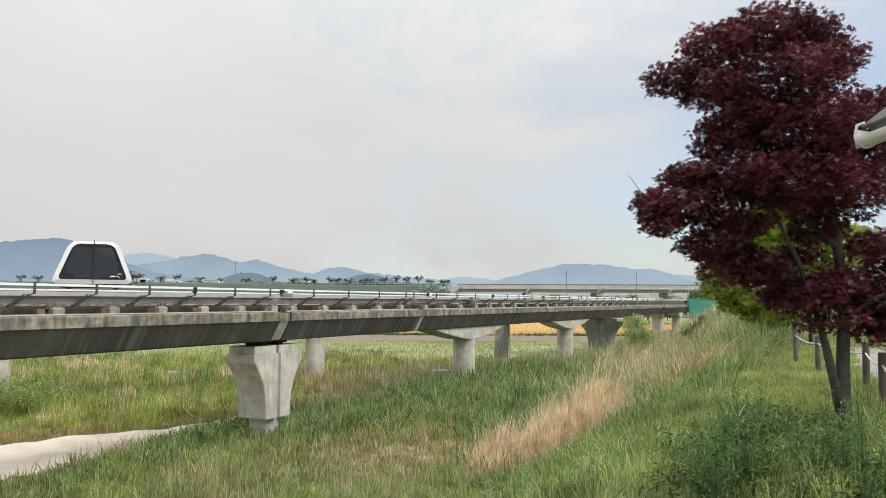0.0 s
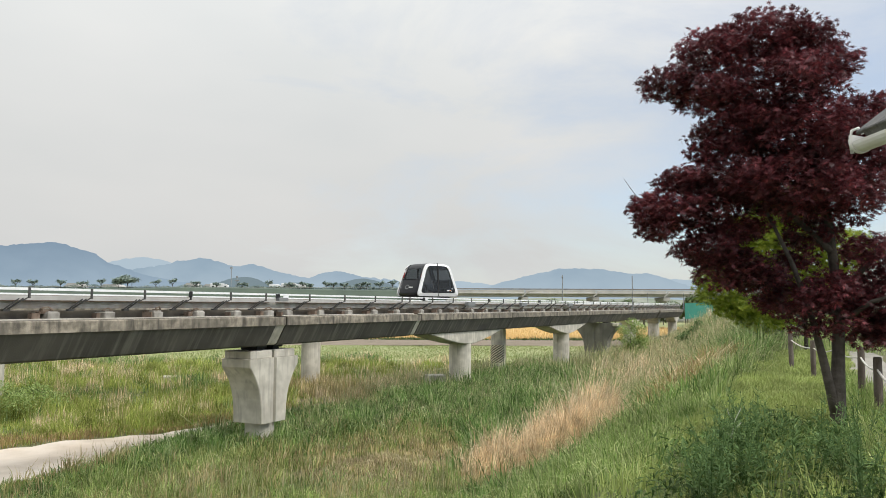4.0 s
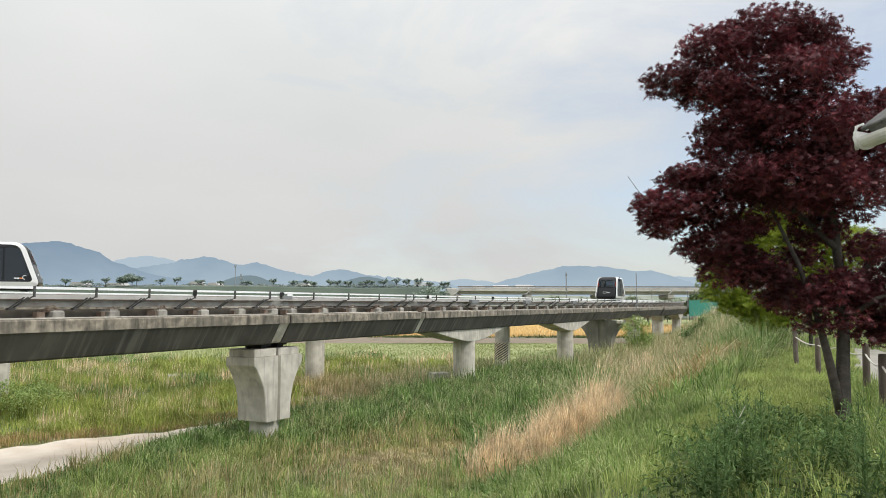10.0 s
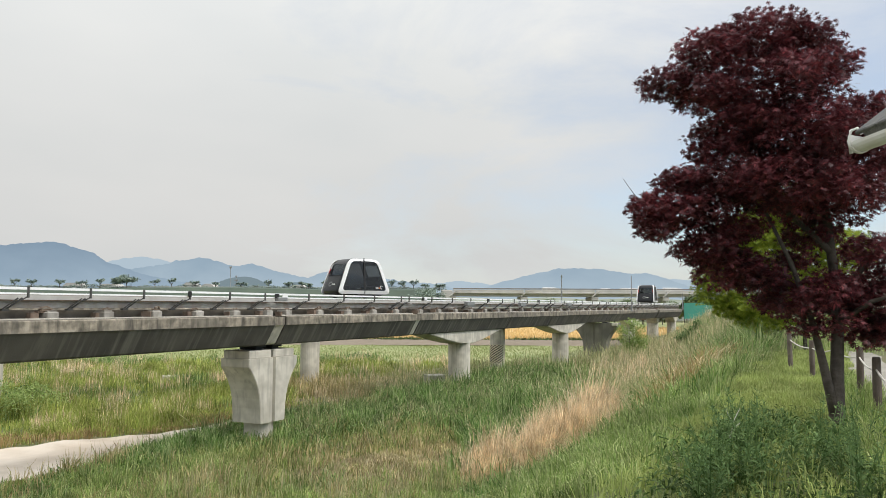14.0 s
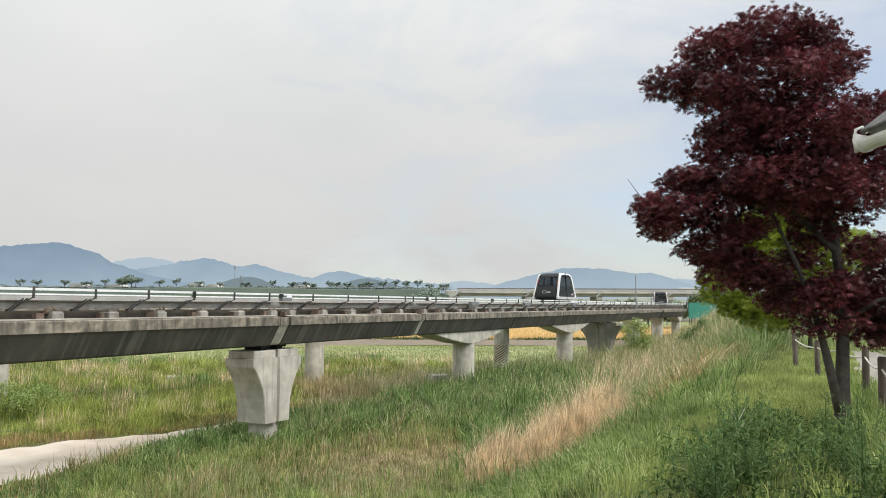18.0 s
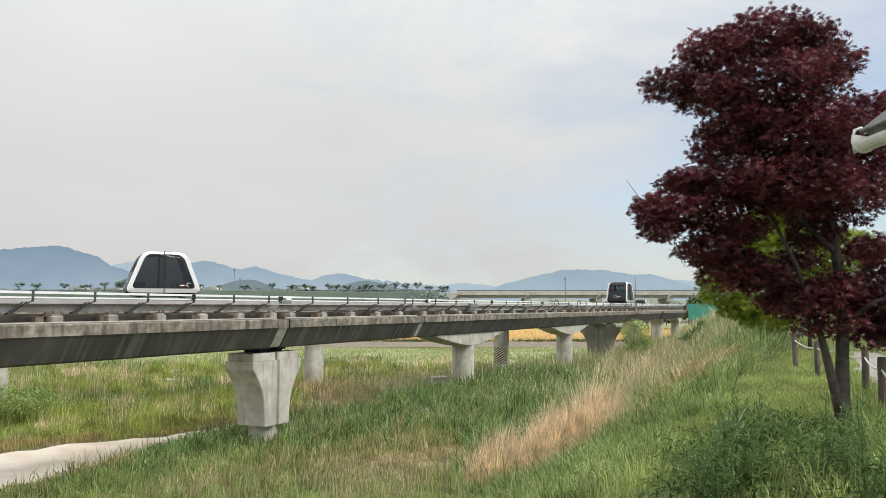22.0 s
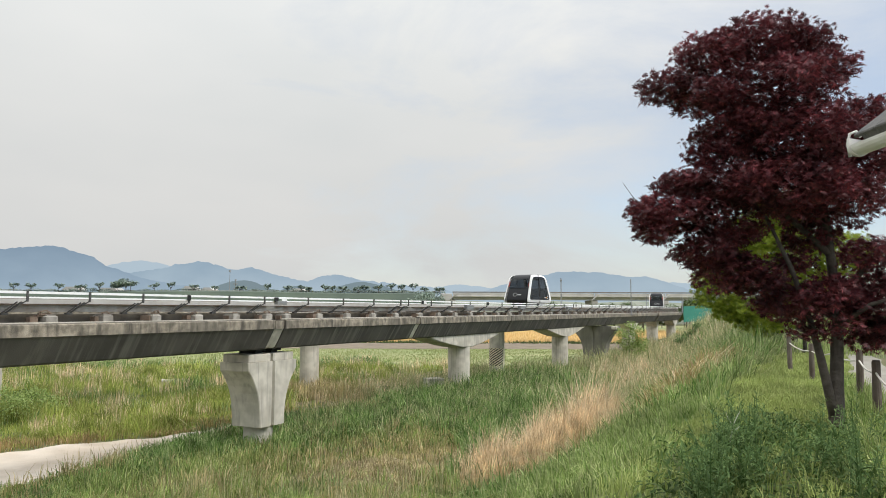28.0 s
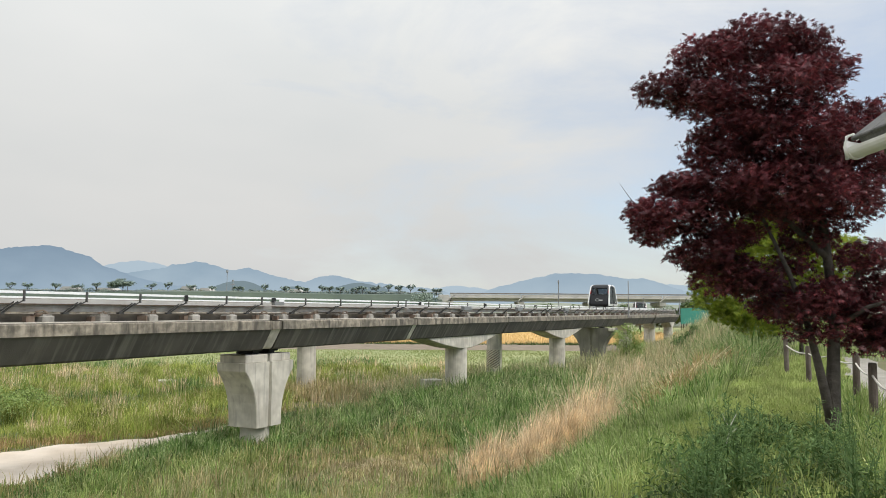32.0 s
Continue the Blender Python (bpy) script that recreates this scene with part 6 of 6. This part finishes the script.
sow("dry_meadow_grass", 200000, (-16, 12), (14, 50), lambda x, y, s, l: (0.30 + 0.3 * patchy(s, l, 0.6, 3, 0.3, 0.7)) * (1 - 0.62 * np.clip(worn(x, y), 0, 1)), grow, M["dull"],
    lambda x, y, s, l: meadow(s, l) * (before(s, l) > 0) * np.clip(1.1 * worn(x, y) * (0.35 + 0.65 * patchy(s, l, 1.0, 61, 0.3, 0.55)) + 1.0 * straw_zone(x, y) + 0.75 * hump(x, y, 0.8, 26.5, 3.4, 2.6) + 0.3 * patchy(s, l, 0.4, 9, 0.46, 0.64) + 0.3 * hump(x, y, -6, 19, 5, 3) * patchy(s, l, 0.6, 71, 0.4, 0.6), 0, 1), "brownish dry meadow grass", 0.6, near=1.2)
sow("worn_stubble", 85000, (-7, 5), (17, 29), lambda x, y, s, l: 0.10 + 0.12 * patchy(s, l, 1.0, 3, 0.3, 0.7), 0.018, M["stubble"],
    lambda x, y, s, l: meadow(s, l) * np.clip(1.3 * worn(x, y), 0, 1), "low brown stubble on worn ground", 0.8)
sow("reed_grass", 230000, (-16, 10), (17, 56), lambda x, y, s, l: np.clip(0.30 + 0.22 * before(s, l) + 0.6 * (s < 18.5), 0.3, 1) * (0.42 + 0.5 * smooth01((y - 24) / 12)) * (0.7 + 0.5 * patchy(s, l, 0.8, 2, 0.3, 0.7)), lambda x, y: 1.35 * grow(x, y), M["lush"],
    lambda x, y, s, l: meadow(s, l) * (before(s, l) > 0.1) * np.clip(lush_zone(x, y, s, l) * (0.3 + 0.7 * patchy(s, l, 0.9, 8, 0.25, 0.5)) + 0.45 * patchy(s, l, 0.5, 14, 0.5, 0.62) * (y < 40) * (x < -2) * (1 - np.clip(1.3 * worn(x, y), 0, 1)), 0, 1), "tall lush green reed grass", 0.95, tuft=20, loose=0.4)
sow("pale_tipped_reeds", 60000, (-6, 16), (30, 62), lambda x, y, s, l: 0.72 + 0.3 * patchy(s, l, 0.6, 31, 0.3, 0.6), lambda x, y: 0.8 * grow(x, y), M["tips"],
    lambda x, y, s, l: meadow(s, l) * tip_zone(x, y) * (0.45 + 0.55 * patchy(s, l, 0.8, 31, 0.3, 0.55)), "tall reeds with pale tips below the guideway", 0.75, 0.12)
sow("arching_reed_blades", 26000, (-9, 10), (25, 50), lambda x, y, s, l: 0.62 + 0.3 * patchy(s, l, 0.7, 27, 0.3, 0.7), lambda x, y: 1.1 * grow(x, y), M["reed_pale"],
    lambda x, y, s, l: meadow(s, l) * (before(s, l) > 0.3) * lush_zone(x, y, s, l) * patchy(s, l, 0.8, 28, 0.42, 0.6), "pale arching blades among the reeds", 1.1, 0.12, tuft=14, loose=0.3)
sow("bright_tufts", 40000, (-9, 6), (14.5, 22), lambda x, y, s, l: (0.32 + 0.16 * patchy(s, l, 1.2, 4, 0.3, 0.6)) * (1 - 0.35 * hump(x, y, -0.2, 18.8, 4, 1.8)), 0.016, M["bright"],
    lambda x, y, s, l: meadow(s, l) * patchy(s, l, 0.7, 81, 0.38, 0.6) * (1 - np.clip(worn(x, y), 0, 1)), "bright green grass tufts with arching blades", 0.9, tuft=30, loose=0.3)
DRY = ((4.45, 22.2, 0.75, 1.0, 1.95), (3.4, 21.8, 0.7, 0.8, 1.45), (5.3, 22.8, 0.5, 0.8, 1.15), (3.7, 21.2, 0.65, 0.9, 1.5), (2.9, 20.6, 0.75, 0.8, 1.25), (1.6, 20.9, 0.8, 0.8, 1.05), (4.4, 20.3, 0.5, 0.6, 1.0))


def dry_clump(x, y):
    return np.clip(sum((1.25 if h > 1.2 else 0.6) * hump(x, y, cx, cy, wx, wy) for cx, cy, wx, wy, h in DRY), 0, 1)


def dry_height(x, y):
    return np.maximum.reduce([h * np.clip(1.25 * hump(x, y, cx, cy, wx * 1.25, wy * 1.25), 0, 1) for cx, cy, wx, wy, h in DRY])


def small_dry(s, l):
    """Two small patches of collapsed dry reeds under the levee's edge."""
    return np.clip(1.2 * hump(s, l, 20.6, -2.75, 1.3, 0.42) + 1.0 * hump(s, l, 18.6, -3.1, 0.8, 0.45), 0, 1)


def edge(s):
    """Where the short grass of the crown ends."""
    return crest_edge(s) + 0.15 * wave(s, s * 0 + 2, 1.3) + 0.5 * smooth01((s - 17) / 8)


# the bank: short growth below, then reeds in patches, green near the edge, half dry further on
sow("slope_grass", 150000, (-14, -1.2), (3, 60), lambda x, y, s, l: (0.22 + 0.30 * patchy(s, l, 0.6, 4, 0.3, 0.7)) * np.clip(y / 14, 0.55, 1), grow, M["slope"],
    lambda x, y, s, l: (l > toe(s) - 0.6) * (l < edge(s)) * (1 - 0.85 * dry_clump(x, y)) * (0.4 + 0.6 * patchy(s, l, 0.7, 3, 0.3, 0.6)), "green grass on the levee slope", 0.95, near=1.5, along=True)
sow("slope_reeds", 90000, (-13, -1.0), (9, 62), lambda x, y, s, l: 0.28 + 0.40 * smooth01((s - 12) / 14) - 0.2 * smooth01((s - 30) / 20) + 0.25 * patchy(s, l, 0.7, 16, 0.3, 0.7), lambda x, y: 1.6 * grow(x, y), M["lush"],
    lambda x, y, s, l: (l > toe(s) - 1.0) * (l < edge(s) - 0.25) * (1 - dry_clump(x, y)) * (1 - 0.9 * small_dry(s, l)) * smooth01((s - 11) / 6) * patchy(s, l, 0.55, 26, 0.36, 0.56), "tall green reeds on the levee slope", 1.0, near=1.3, tuft=22, loose=0.34, along=True)
sow("pale_slope_reeds", 150000, (-15, -0.6), (15, 95), lambda x, y, s, l: 0.50 + 0.30 * smooth01((s - 18) / 14) - 0.28 * smooth01((s - 30) / 20) + 0.2 * patchy(s, l, 0.5, 36, 0.3, 0.7), lambda x, y: 0.66 * grow(x, y), M["reed_pale"],
    lambda x, y, s, l: (l > toe(s)) * (l < edge(s) + 0.3 * smooth01((s - 22) / 8)) * (1 - 0.9 * small_dry(s, l)) * smooth01((s - 15 - 0.4 * (l + 2)) / 6) * (0.25 + 0.75 * patchy(s, l, 0.42, 46, 0.36, 0.58)), "pale green arching reeds along the levee edge", 1.05, near=1.3, tuft=20, loose=0.34, along=True)
sow("arching_grass", 46000, (-7.2, -1.5), (6.5, 20), lambda x, y, s, l: 0.17 + 0.14 * patchy(s, l, 1.1, 56, 0.3, 0.7), lambda x, y: 0.007 + 0.0004 * y, M["slope"],
    lambda x, y, s, l: (l < edge(s) - 0.1) * (1 - dry_clump(x, y)) * patchy(s, l, 0.9, 66, 0.36, 0.58), "broad arching bright green blades at the foot of the slope", 1.05, tuft=26, loose=0.26, along=True)
sow("dry_reeds", 130000, (-1, 8.5), (18, 28), lambda x, y, s, l: 0.25 + 0.85 * dry_height(x, y), lambda x, y: 0.015 + 0 * y, M["straw"],
    lambda x, y, s, l: dry_clump(x, y) ** 1.1, "dense clump of dry straw-coloured reeds", 0.34, 0.16, tuft=30, loose=0.20)
sow("broken_reeds", 22000, (1, 9), (18, 28), lambda x, y, s, l: 0.25 + 0.5 * dry_height(x, y), 0.016, M["straw"],
    lambda x, y, s, l: dry_clump(x, y), "bent and broken dry reeds", 1.1, 0.16, tuft=10, loose=0.3)
sow("green_reed_bed", 40000, (1, 11), (24, 33), lambda x, y, s, l: 0.55 + 0.3 * patchy(s, l, 0.8, 96, 0.3, 0.7), lambda x, y: 1.4 * grow(x, y), M["lush"],
    lambda x, y, s, l: (l < toe(s) + 2.2) * (1 - dry_clump(x, y)) * (0.35 + 0.65 * patchy(s, l, 0.7, 97, 0.34, 0.56)), "dark green reed bed behind the dry clump", 0.6, tuft=22, loose=0.36)
sow("pier_reeds", 13000, (-16.5, -8.5), (52, 88), lambda x, y, s, l: 1.05 + 0.35 * patchy(s, l, 0.6, 58, 0.3, 0.7), lambda x, y: 0.8 * grow(x, y), M["tips"],
    lambda x, y, s, l: (l < toe(s) + 3.5) * (0.3 + 0.7 * patchy(s, l, 0.35, 59, 0.36, 0.58)), "tall dry reeds before the far piers", 0.5, 0.1, along=True)
sow("fallen_reeds", 16000, (-4.2, -1.8), (16.5, 24), 0.75, 0.018, M["rusty"],
    lambda x, y, s, l: small_dry(s, l), "collapsed brown reeds under the levee edge", 0.9, 0.35, tuft=16, loose=0.22, along=True)
sow("fallen_stalks", 7000, (-4.4, -1.8), (16.5, 24), 0.85, 0.014, M["straw"],
    lambda x, y, s, l: small_dry(s, l), "pale fallen stalks under the levee edge", 0.9, 0.45, tuft=10, loose=0.22, along=True)
sow("green_shoots", 16000, (0, 9), (17, 31), 0.75, 0.02, M["lush"],
    lambda x, y, s, l: (dry_clump(x, y) > 0.05) * (0.06 + 0.6 * (dry_clump(x, y) < 0.4)), "green shoots among the dry reeds", 0.6, tuft=10, loose=0.3)
sow("dry_bank_reeds", 34000, (-15, -3), (24, 95), lambda x, y, s, l: (0.7 + 0.4 * patchy(s, l, 0.6, 6, 0.35, 0.6)) * (1 + 0.35 * smooth01((s - 34) / 10)), lambda x, y: 0.7 * grow(x, y), M["straw"],
    lambda x, y, s, l: smooth01((s - 36) / 9) * np.exp(-(((l - toe(s) * (0.84 + 0.22 * smooth01((s - 42) / 8))) / 3.2) ** 2)) * (0.12 + 0.85 * patchy(s, l, 0.5, 6, 0.40, 0.64)), "half-dry reeds along the foot of the levee", 0.5, 0.12, near=1.2, along=True)
sow("pale_tipped_bank_reeds", 60000, (-16, -3), (24, 95), lambda x, y, s, l: 0.95 + 0.3 * patchy(s, l, 0.6, 76, 0.35, 0.6), lambda x, y: 0.65 * grow(x, y), M["tips"],
    lambda x, y, s, l: (l > toe(s) - 2.0) * smooth01((s - 27) / 8) * np.exp(-(((l - toe(s) * 0.8) / 3.6) ** 2)) * (0.2 + 0.8 * patchy(s, l, 0.45, 86, 0.36, 0.6)), "pale-tipped reeds on the levee slope", 0.5, 0.1, near=1.2, along=True)
# the crown
sow("crest_grass", 120000, (-2.0, 0.75), (4.5, 27), lambda x, y, s, l: 0.07 + 0.07 * patchy(s, l, 1.0, 91, 0.3, 0.6) + 0.08 * (s < 9), lambda x, y: 0.005 + 0.0006 * y, M["lawn"],
    lambda x, y, s, l: (l > edge(s) - 0.15) * np.where(s < 9.4, 0.14, 0.95), "short green grass on the levee crown", 0.8, near=1.25, tuft=12, loose=0.16, along=True)
sow("fence_grass", 14000, (0.35, 1.0), (7, 22), 0.30, lambda x, y: 0.006 + 0.0006 * y, M["bright"],
    lambda x, y, s, l: (np.abs(l - 0.72 + 0.02 * np.maximum(s - 13, 0) ** 1.9) < 0.22) * 0.9, "taller green grass round the fence posts", 0.6, near=1.2, along=True)
sow("verge_grass", 60000, (8, 40), (6, 52), 0.3, grow, M["bright"], lambda x, y, s, l: ((l > 1.75) | ((s > 26.5) & (l > -0.5))) * (l < 13) * 0.95, "green grass beyond the path", 0.5, near=1.3)


def ground_cover():
    """Low leafy plants close to the eye on the levee crown."""
    n = 140000
    y = 3.0 + 12.0 * rng.uniform(0, 1, n) ** 1.6
    x = rng.uniform(-2, 11, n)
    s, l = x * DIR.x + y * DIR.y, x * SIDE.x + y * SIDE.y
    ok = (l > -1.35 + 0.3 * wave(s, l, 1.9)) & (l < 0.6) & (s < 10.6) & (x < 0.64 * y + 1) & (rng.uniform(0, 1, n) < 0.25 + 0.75 * patchy(s, l, 1.1, 33, 0.3, 0.55))
    x, y, s, l = x[ok], y[ok], s[ok], l[ok]
    z = ground_z(s, l) + 0.02 + 0.30 * rng.uniform(0, 1, len(x)) ** 1.3 * (0.35 + 0.65 * patchy(s, l, 1.4, 3, 0.3, 0.65))
    v, t = oval_leaf()
    v, t = scatter_leaves((v * np.array([0.5, 1, 1]), t), np.stack([x, y, z], 1), 0.085, 0.9)
    stuff_mesh("ground_cover", v, t, M["cover"], label="low leafy green ground cover on the levee", category="weeds", kind="stuff")


ground_cover()


def barley():
    n = 36000
    x, y = rng.uniform(-60, 60, n), 103 + 55 * rng.uniform(0, 1, n) ** 2.0
    s, l = x * DIR.x + y * DIR.y, x * SIDE.x + y * SIDE.y
    v, t = blades(s, l, 0.6, 0.09, 0.3, base=np.full(n, FIELD_Z))
    stuff_mesh("barley", v, t, M["barley"], label="ripe golden barley standing in the far field", category="barley", kind="stuff")


barley()
sow("field_margin_grass", 16000, (-32, 22), (53.5, 58.8), lambda x, y, s, l: 0.22 + 0.2 * patchy(s, l, 0.3, 47, 0.3, 0.6), grow, M["meadow"], lambda x, y, s, l: 0.35 + 0.65 * patchy(s, l, 0.3, 48, 0.3, 0.5), "green grass along the margin of the crop field", 0.8, tuft=12, loose=0.4)
sow("field_edge_grass", 9000, (-60, 34), (100.2, 102.6), 0.38, 0.10, M["wood_edge"], lambda x, y, s, l: 0.4 + 0.6 * patchy(s, l, 0.15, 57, 0.3, 0.55), "dark green weeds along the edge of the barley", 0.8, tuft=8, loose=0.3)


def young_crop():
    n = 45000
    x, y = rng.uniform(-58, 30, n), 57 + 29 * rng.uniform(0, 1, n)
    y = np.where(rng.uniform(0, 1, n) < 0.6, np.round(y / 1.4) * 1.4 + rng.normal(0, 0.15, n), y)
    s, l = x * DIR.x + y * DIR.y, x * SIDE.x + y * SIDE.y
    v, t = blades(s, l, 0.10 + 0.06 * patchy(s, l, 0.2, 7, 0.4, 0.6), 0.045, 0.7, base=np.full(n, FIELD_Z + 0.1))
    stuff_mesh("young_crop", v, t, M["young"], label="young green crop in rows in the field", category="crop", kind="stuff")


young_crop()


def weed_plant(s, l, h, seed):
    """A bushy dark weed: stems with many narrow leaves."""
    z = float(ground_z(s, l))
    e = empty("weed_plant", Matrix.Translation(at(s, l, z)), label="bushy dark green weed on the levee edge", category="weed", group="weeds on the levee edge")
    r = np.random.default_rng(seed)
    bm = bmesh.new()
    vs, ts, nv = [], [], 0
    for k in range(r.integers(3, 6)):
        tip = Vector((r.normal(0, 0.12), r.normal(0, 0.12), h * r.uniform(0.7, 1.05)))
        foot = Vector((r.normal(0, 0.04), r.normal(0, 0.04), -0.05))
        limb(bm, [foot, foot.lerp(tip, 0.5) + Vector((r.normal(0, 0.02), r.normal(0, 0.02), 0)), tip], 0.007, 0.003, 5)
        m = 26
        f = r.uniform(0.15, 1.0, m) ** 0.8
        pl = np.array([foot.lerp(tip, float(q)) for q in f])
        v, t = oval_leaf()
        v = v * np.array([0.42, 1.15, 1])
        yaw = r.uniform(0, 2 * math.pi, m)
        up = r.uniform(-0.1, 0.9, m)
        size = 0.11 * (1.15 - 0.6 * f) * r.uniform(0.7, 1.2, m)
        c, sn, cu, su = np.cos(yaw), np.sin(yaw), np.cos(up), np.sin(up)
        X, Y, Z = v[:, 0][None] * size[:, None], v[:, 1][None] * size[:, None], v[:, 2][None] * size[:, None]
        Y2, Z2 = Y * cu[:, None] - Z * su[:, None], Y * su[:, None] + Z * cu[:, None]
        out = np.stack([X * c[:, None] - Y2 * sn[:, None], X * sn[:, None] + Y2 * c[:, None], Z2], -1) + pl[:, None, :]
        vs.append(out.reshape(-1, 3))
        ts.append((t[None] + (np.arange(m) * 4)[:, None, None]).reshape(-1, 3) + nv)
        nv += m * 4
    part("stem", bm, M["weed"], e)
    ob = stuff_mesh("foliage", np.concatenate(vs), np.concatenate(ts), M["weed"])
    ob.parent = e
    return e


kinds = [weed_plant(7.0 + 0.5 * k, -0.9, 0.36 + 0.08 * k, 40 + k) for k in range(5)]
n_weeds = 0
while n_weeds < 34:
    s, l = 5.8 + 4.2 * rng.uniform(), rng.uniform(-0.95, 0.6)
    if rng.uniform() > 0.1 + 0.9 * float(patchy(np.array([s]), np.array([l]), 1.3, 2, 0.4, 0.6)[0]):
        continue
    k = kinds[int(rng.integers(5))]
    copy_thing(k, Matrix.Translation(at(s, l, float(ground_z(s, l)))) @ Matrix.Rotation(rng.uniform(0, 6.28), 4, "Z"))
    n_weeds += 1


def dead_stalk(s, l):
    """A bleached dead stalk with a few bent twigs among the weeds."""
    e = empty("dead_stalk", Matrix.Translation(at(s, l, float(ground_z(s, l)))), label="bleached dead stalk standing among the weeds", category="weed")
    bm = bmesh.new()
    limb(bm, [(0, 0, -0.05), (-0.02, 0, 0.2), (0.03, 0.01, 0.38), (0.10, 0.02, 0.5)], 0.006, 0.003, 6)
    part("stem", bm, M["rope"], e)
    for z, dx, dz in ((0.2, -0.10, 0.10), (0.3, 0.10, 0.05), (0.38, -0.05, 0.12)):
        bm = bmesh.new()
        limb(bm, [(0.0, 0, z), (dx * 0.6, 0.01, z + dz * 0.4), (dx, 0.02, z + dz)], 0.004, 0.002, 5)
        part("twig", bm, M["rope"], e)


dead_stalk(8.5, -0.82)


# ---- a flying insect ----
def flying_insect():
    e = empty("insect", label="small dark insect flying past the tree", category="insect")
    bm = bmesh.new()
    rod(bm, (-0.020, 0, 0), (0.006, 0, 0), 0.003, 0.005, 8)
    rod(bm, (0.006, 0, 0), (0.018, 0, 0.001), 0.006, 0.003, 8)
    part("body", bm, M["black"], e)
    for sy in (-1, 1):
        bm = bmesh.new()
        loft(bm, [[Vector((0.006 + dx, sy * (0.003 + dy), 0.004 + 0.45 * dy + h)) for dx, dy in ((0, 0), (0.008, 0.012), (0.004, 0.026), (-0.006, 0.024), (-0.007, 0.008))] for h in (0, 0.0006)])
        part("wing", bm, M["boxgrey"], e)
    return e


insect = flying_insect()


# ---- what moves ----
def pod_pose(tau, slow=0.0):
    """Where a pod stands tau seconds after it came along the joining line; slow: it came on a little slower at first."""
    tau += 0.09 * math.exp(-(((tau - 6.4) / 1.3) ** 2))
    if tau < 8.718:
        p, b = back_line(4.828 * (8.718 - tau) - slow * (max(0.0, 1.6 - tau) + max(0.0, 2.2 - tau)))
    elif tau < 13.05:
        p, b = main_line(62.8 + 4.828 * (tau - 8.718))
    else:
        p, b = main_line(83.72 + 5.697 * (tau - 13.05))
    return Matrix.Translation((p.x, p.y, p.z + POD_Z)) @ Matrix.Rotation(math.pi / 2 - b, 4, "Z")


def lorry_pose(x):
    """On the far road, x metres across; it drops a little on to the viaduct."""
    k = max(0.0, min(1.0, (x + 4) / 10))
    return pose(x, 231.5, 9.42 - 0.85 * k)


def motions():
    # an insect darts past once
    walk(insect, [(0.0, pose(6.0, 4.0, 7.0)), (6.8, pose(5.9, 6.2, 6.9)), (6.9, pose(4.6, 6.3, 6.75)), (7.0, pose(3.485, 6.0, 6.62, ry=-0.3)), (7.1, pose(3.0, 5.4, 7.7)), (7.3, pose(2.5, 2.0, 9.5)), (32.0, pose(2.4, -6.0, 9.5))])
    for v, x0, speed in zip(lorries, (-93.5, -84.4, -109.5, -92.0), (12.0, 10.4, 10.4, 10.4)):
        walk(v, [(float(k), lorry_pose(min(170.0, x0 + speed * k))) for k in range(33)])
    walk(pods[0], [(0.5 * k, pod_pose(0.5 * k)) for k in range(65)])
    walk(pods[1], [(0.5 * k, pod_pose(0.5 * k - 11.1, 0.25)) for k in range(65)])
    # the third pod runs a little slower than the others
    walk(pods[2], [(0.5 * k, pod_pose(0.5 * k - 21.5 - 0.26 * max(0.0, min(1.0, (0.5 * k - 22) / 3)) - 0.2 * max(0.0, min(1.0, (0.5 * k - 26) / 5)), 0.25)) for k in range(65)])


motions()
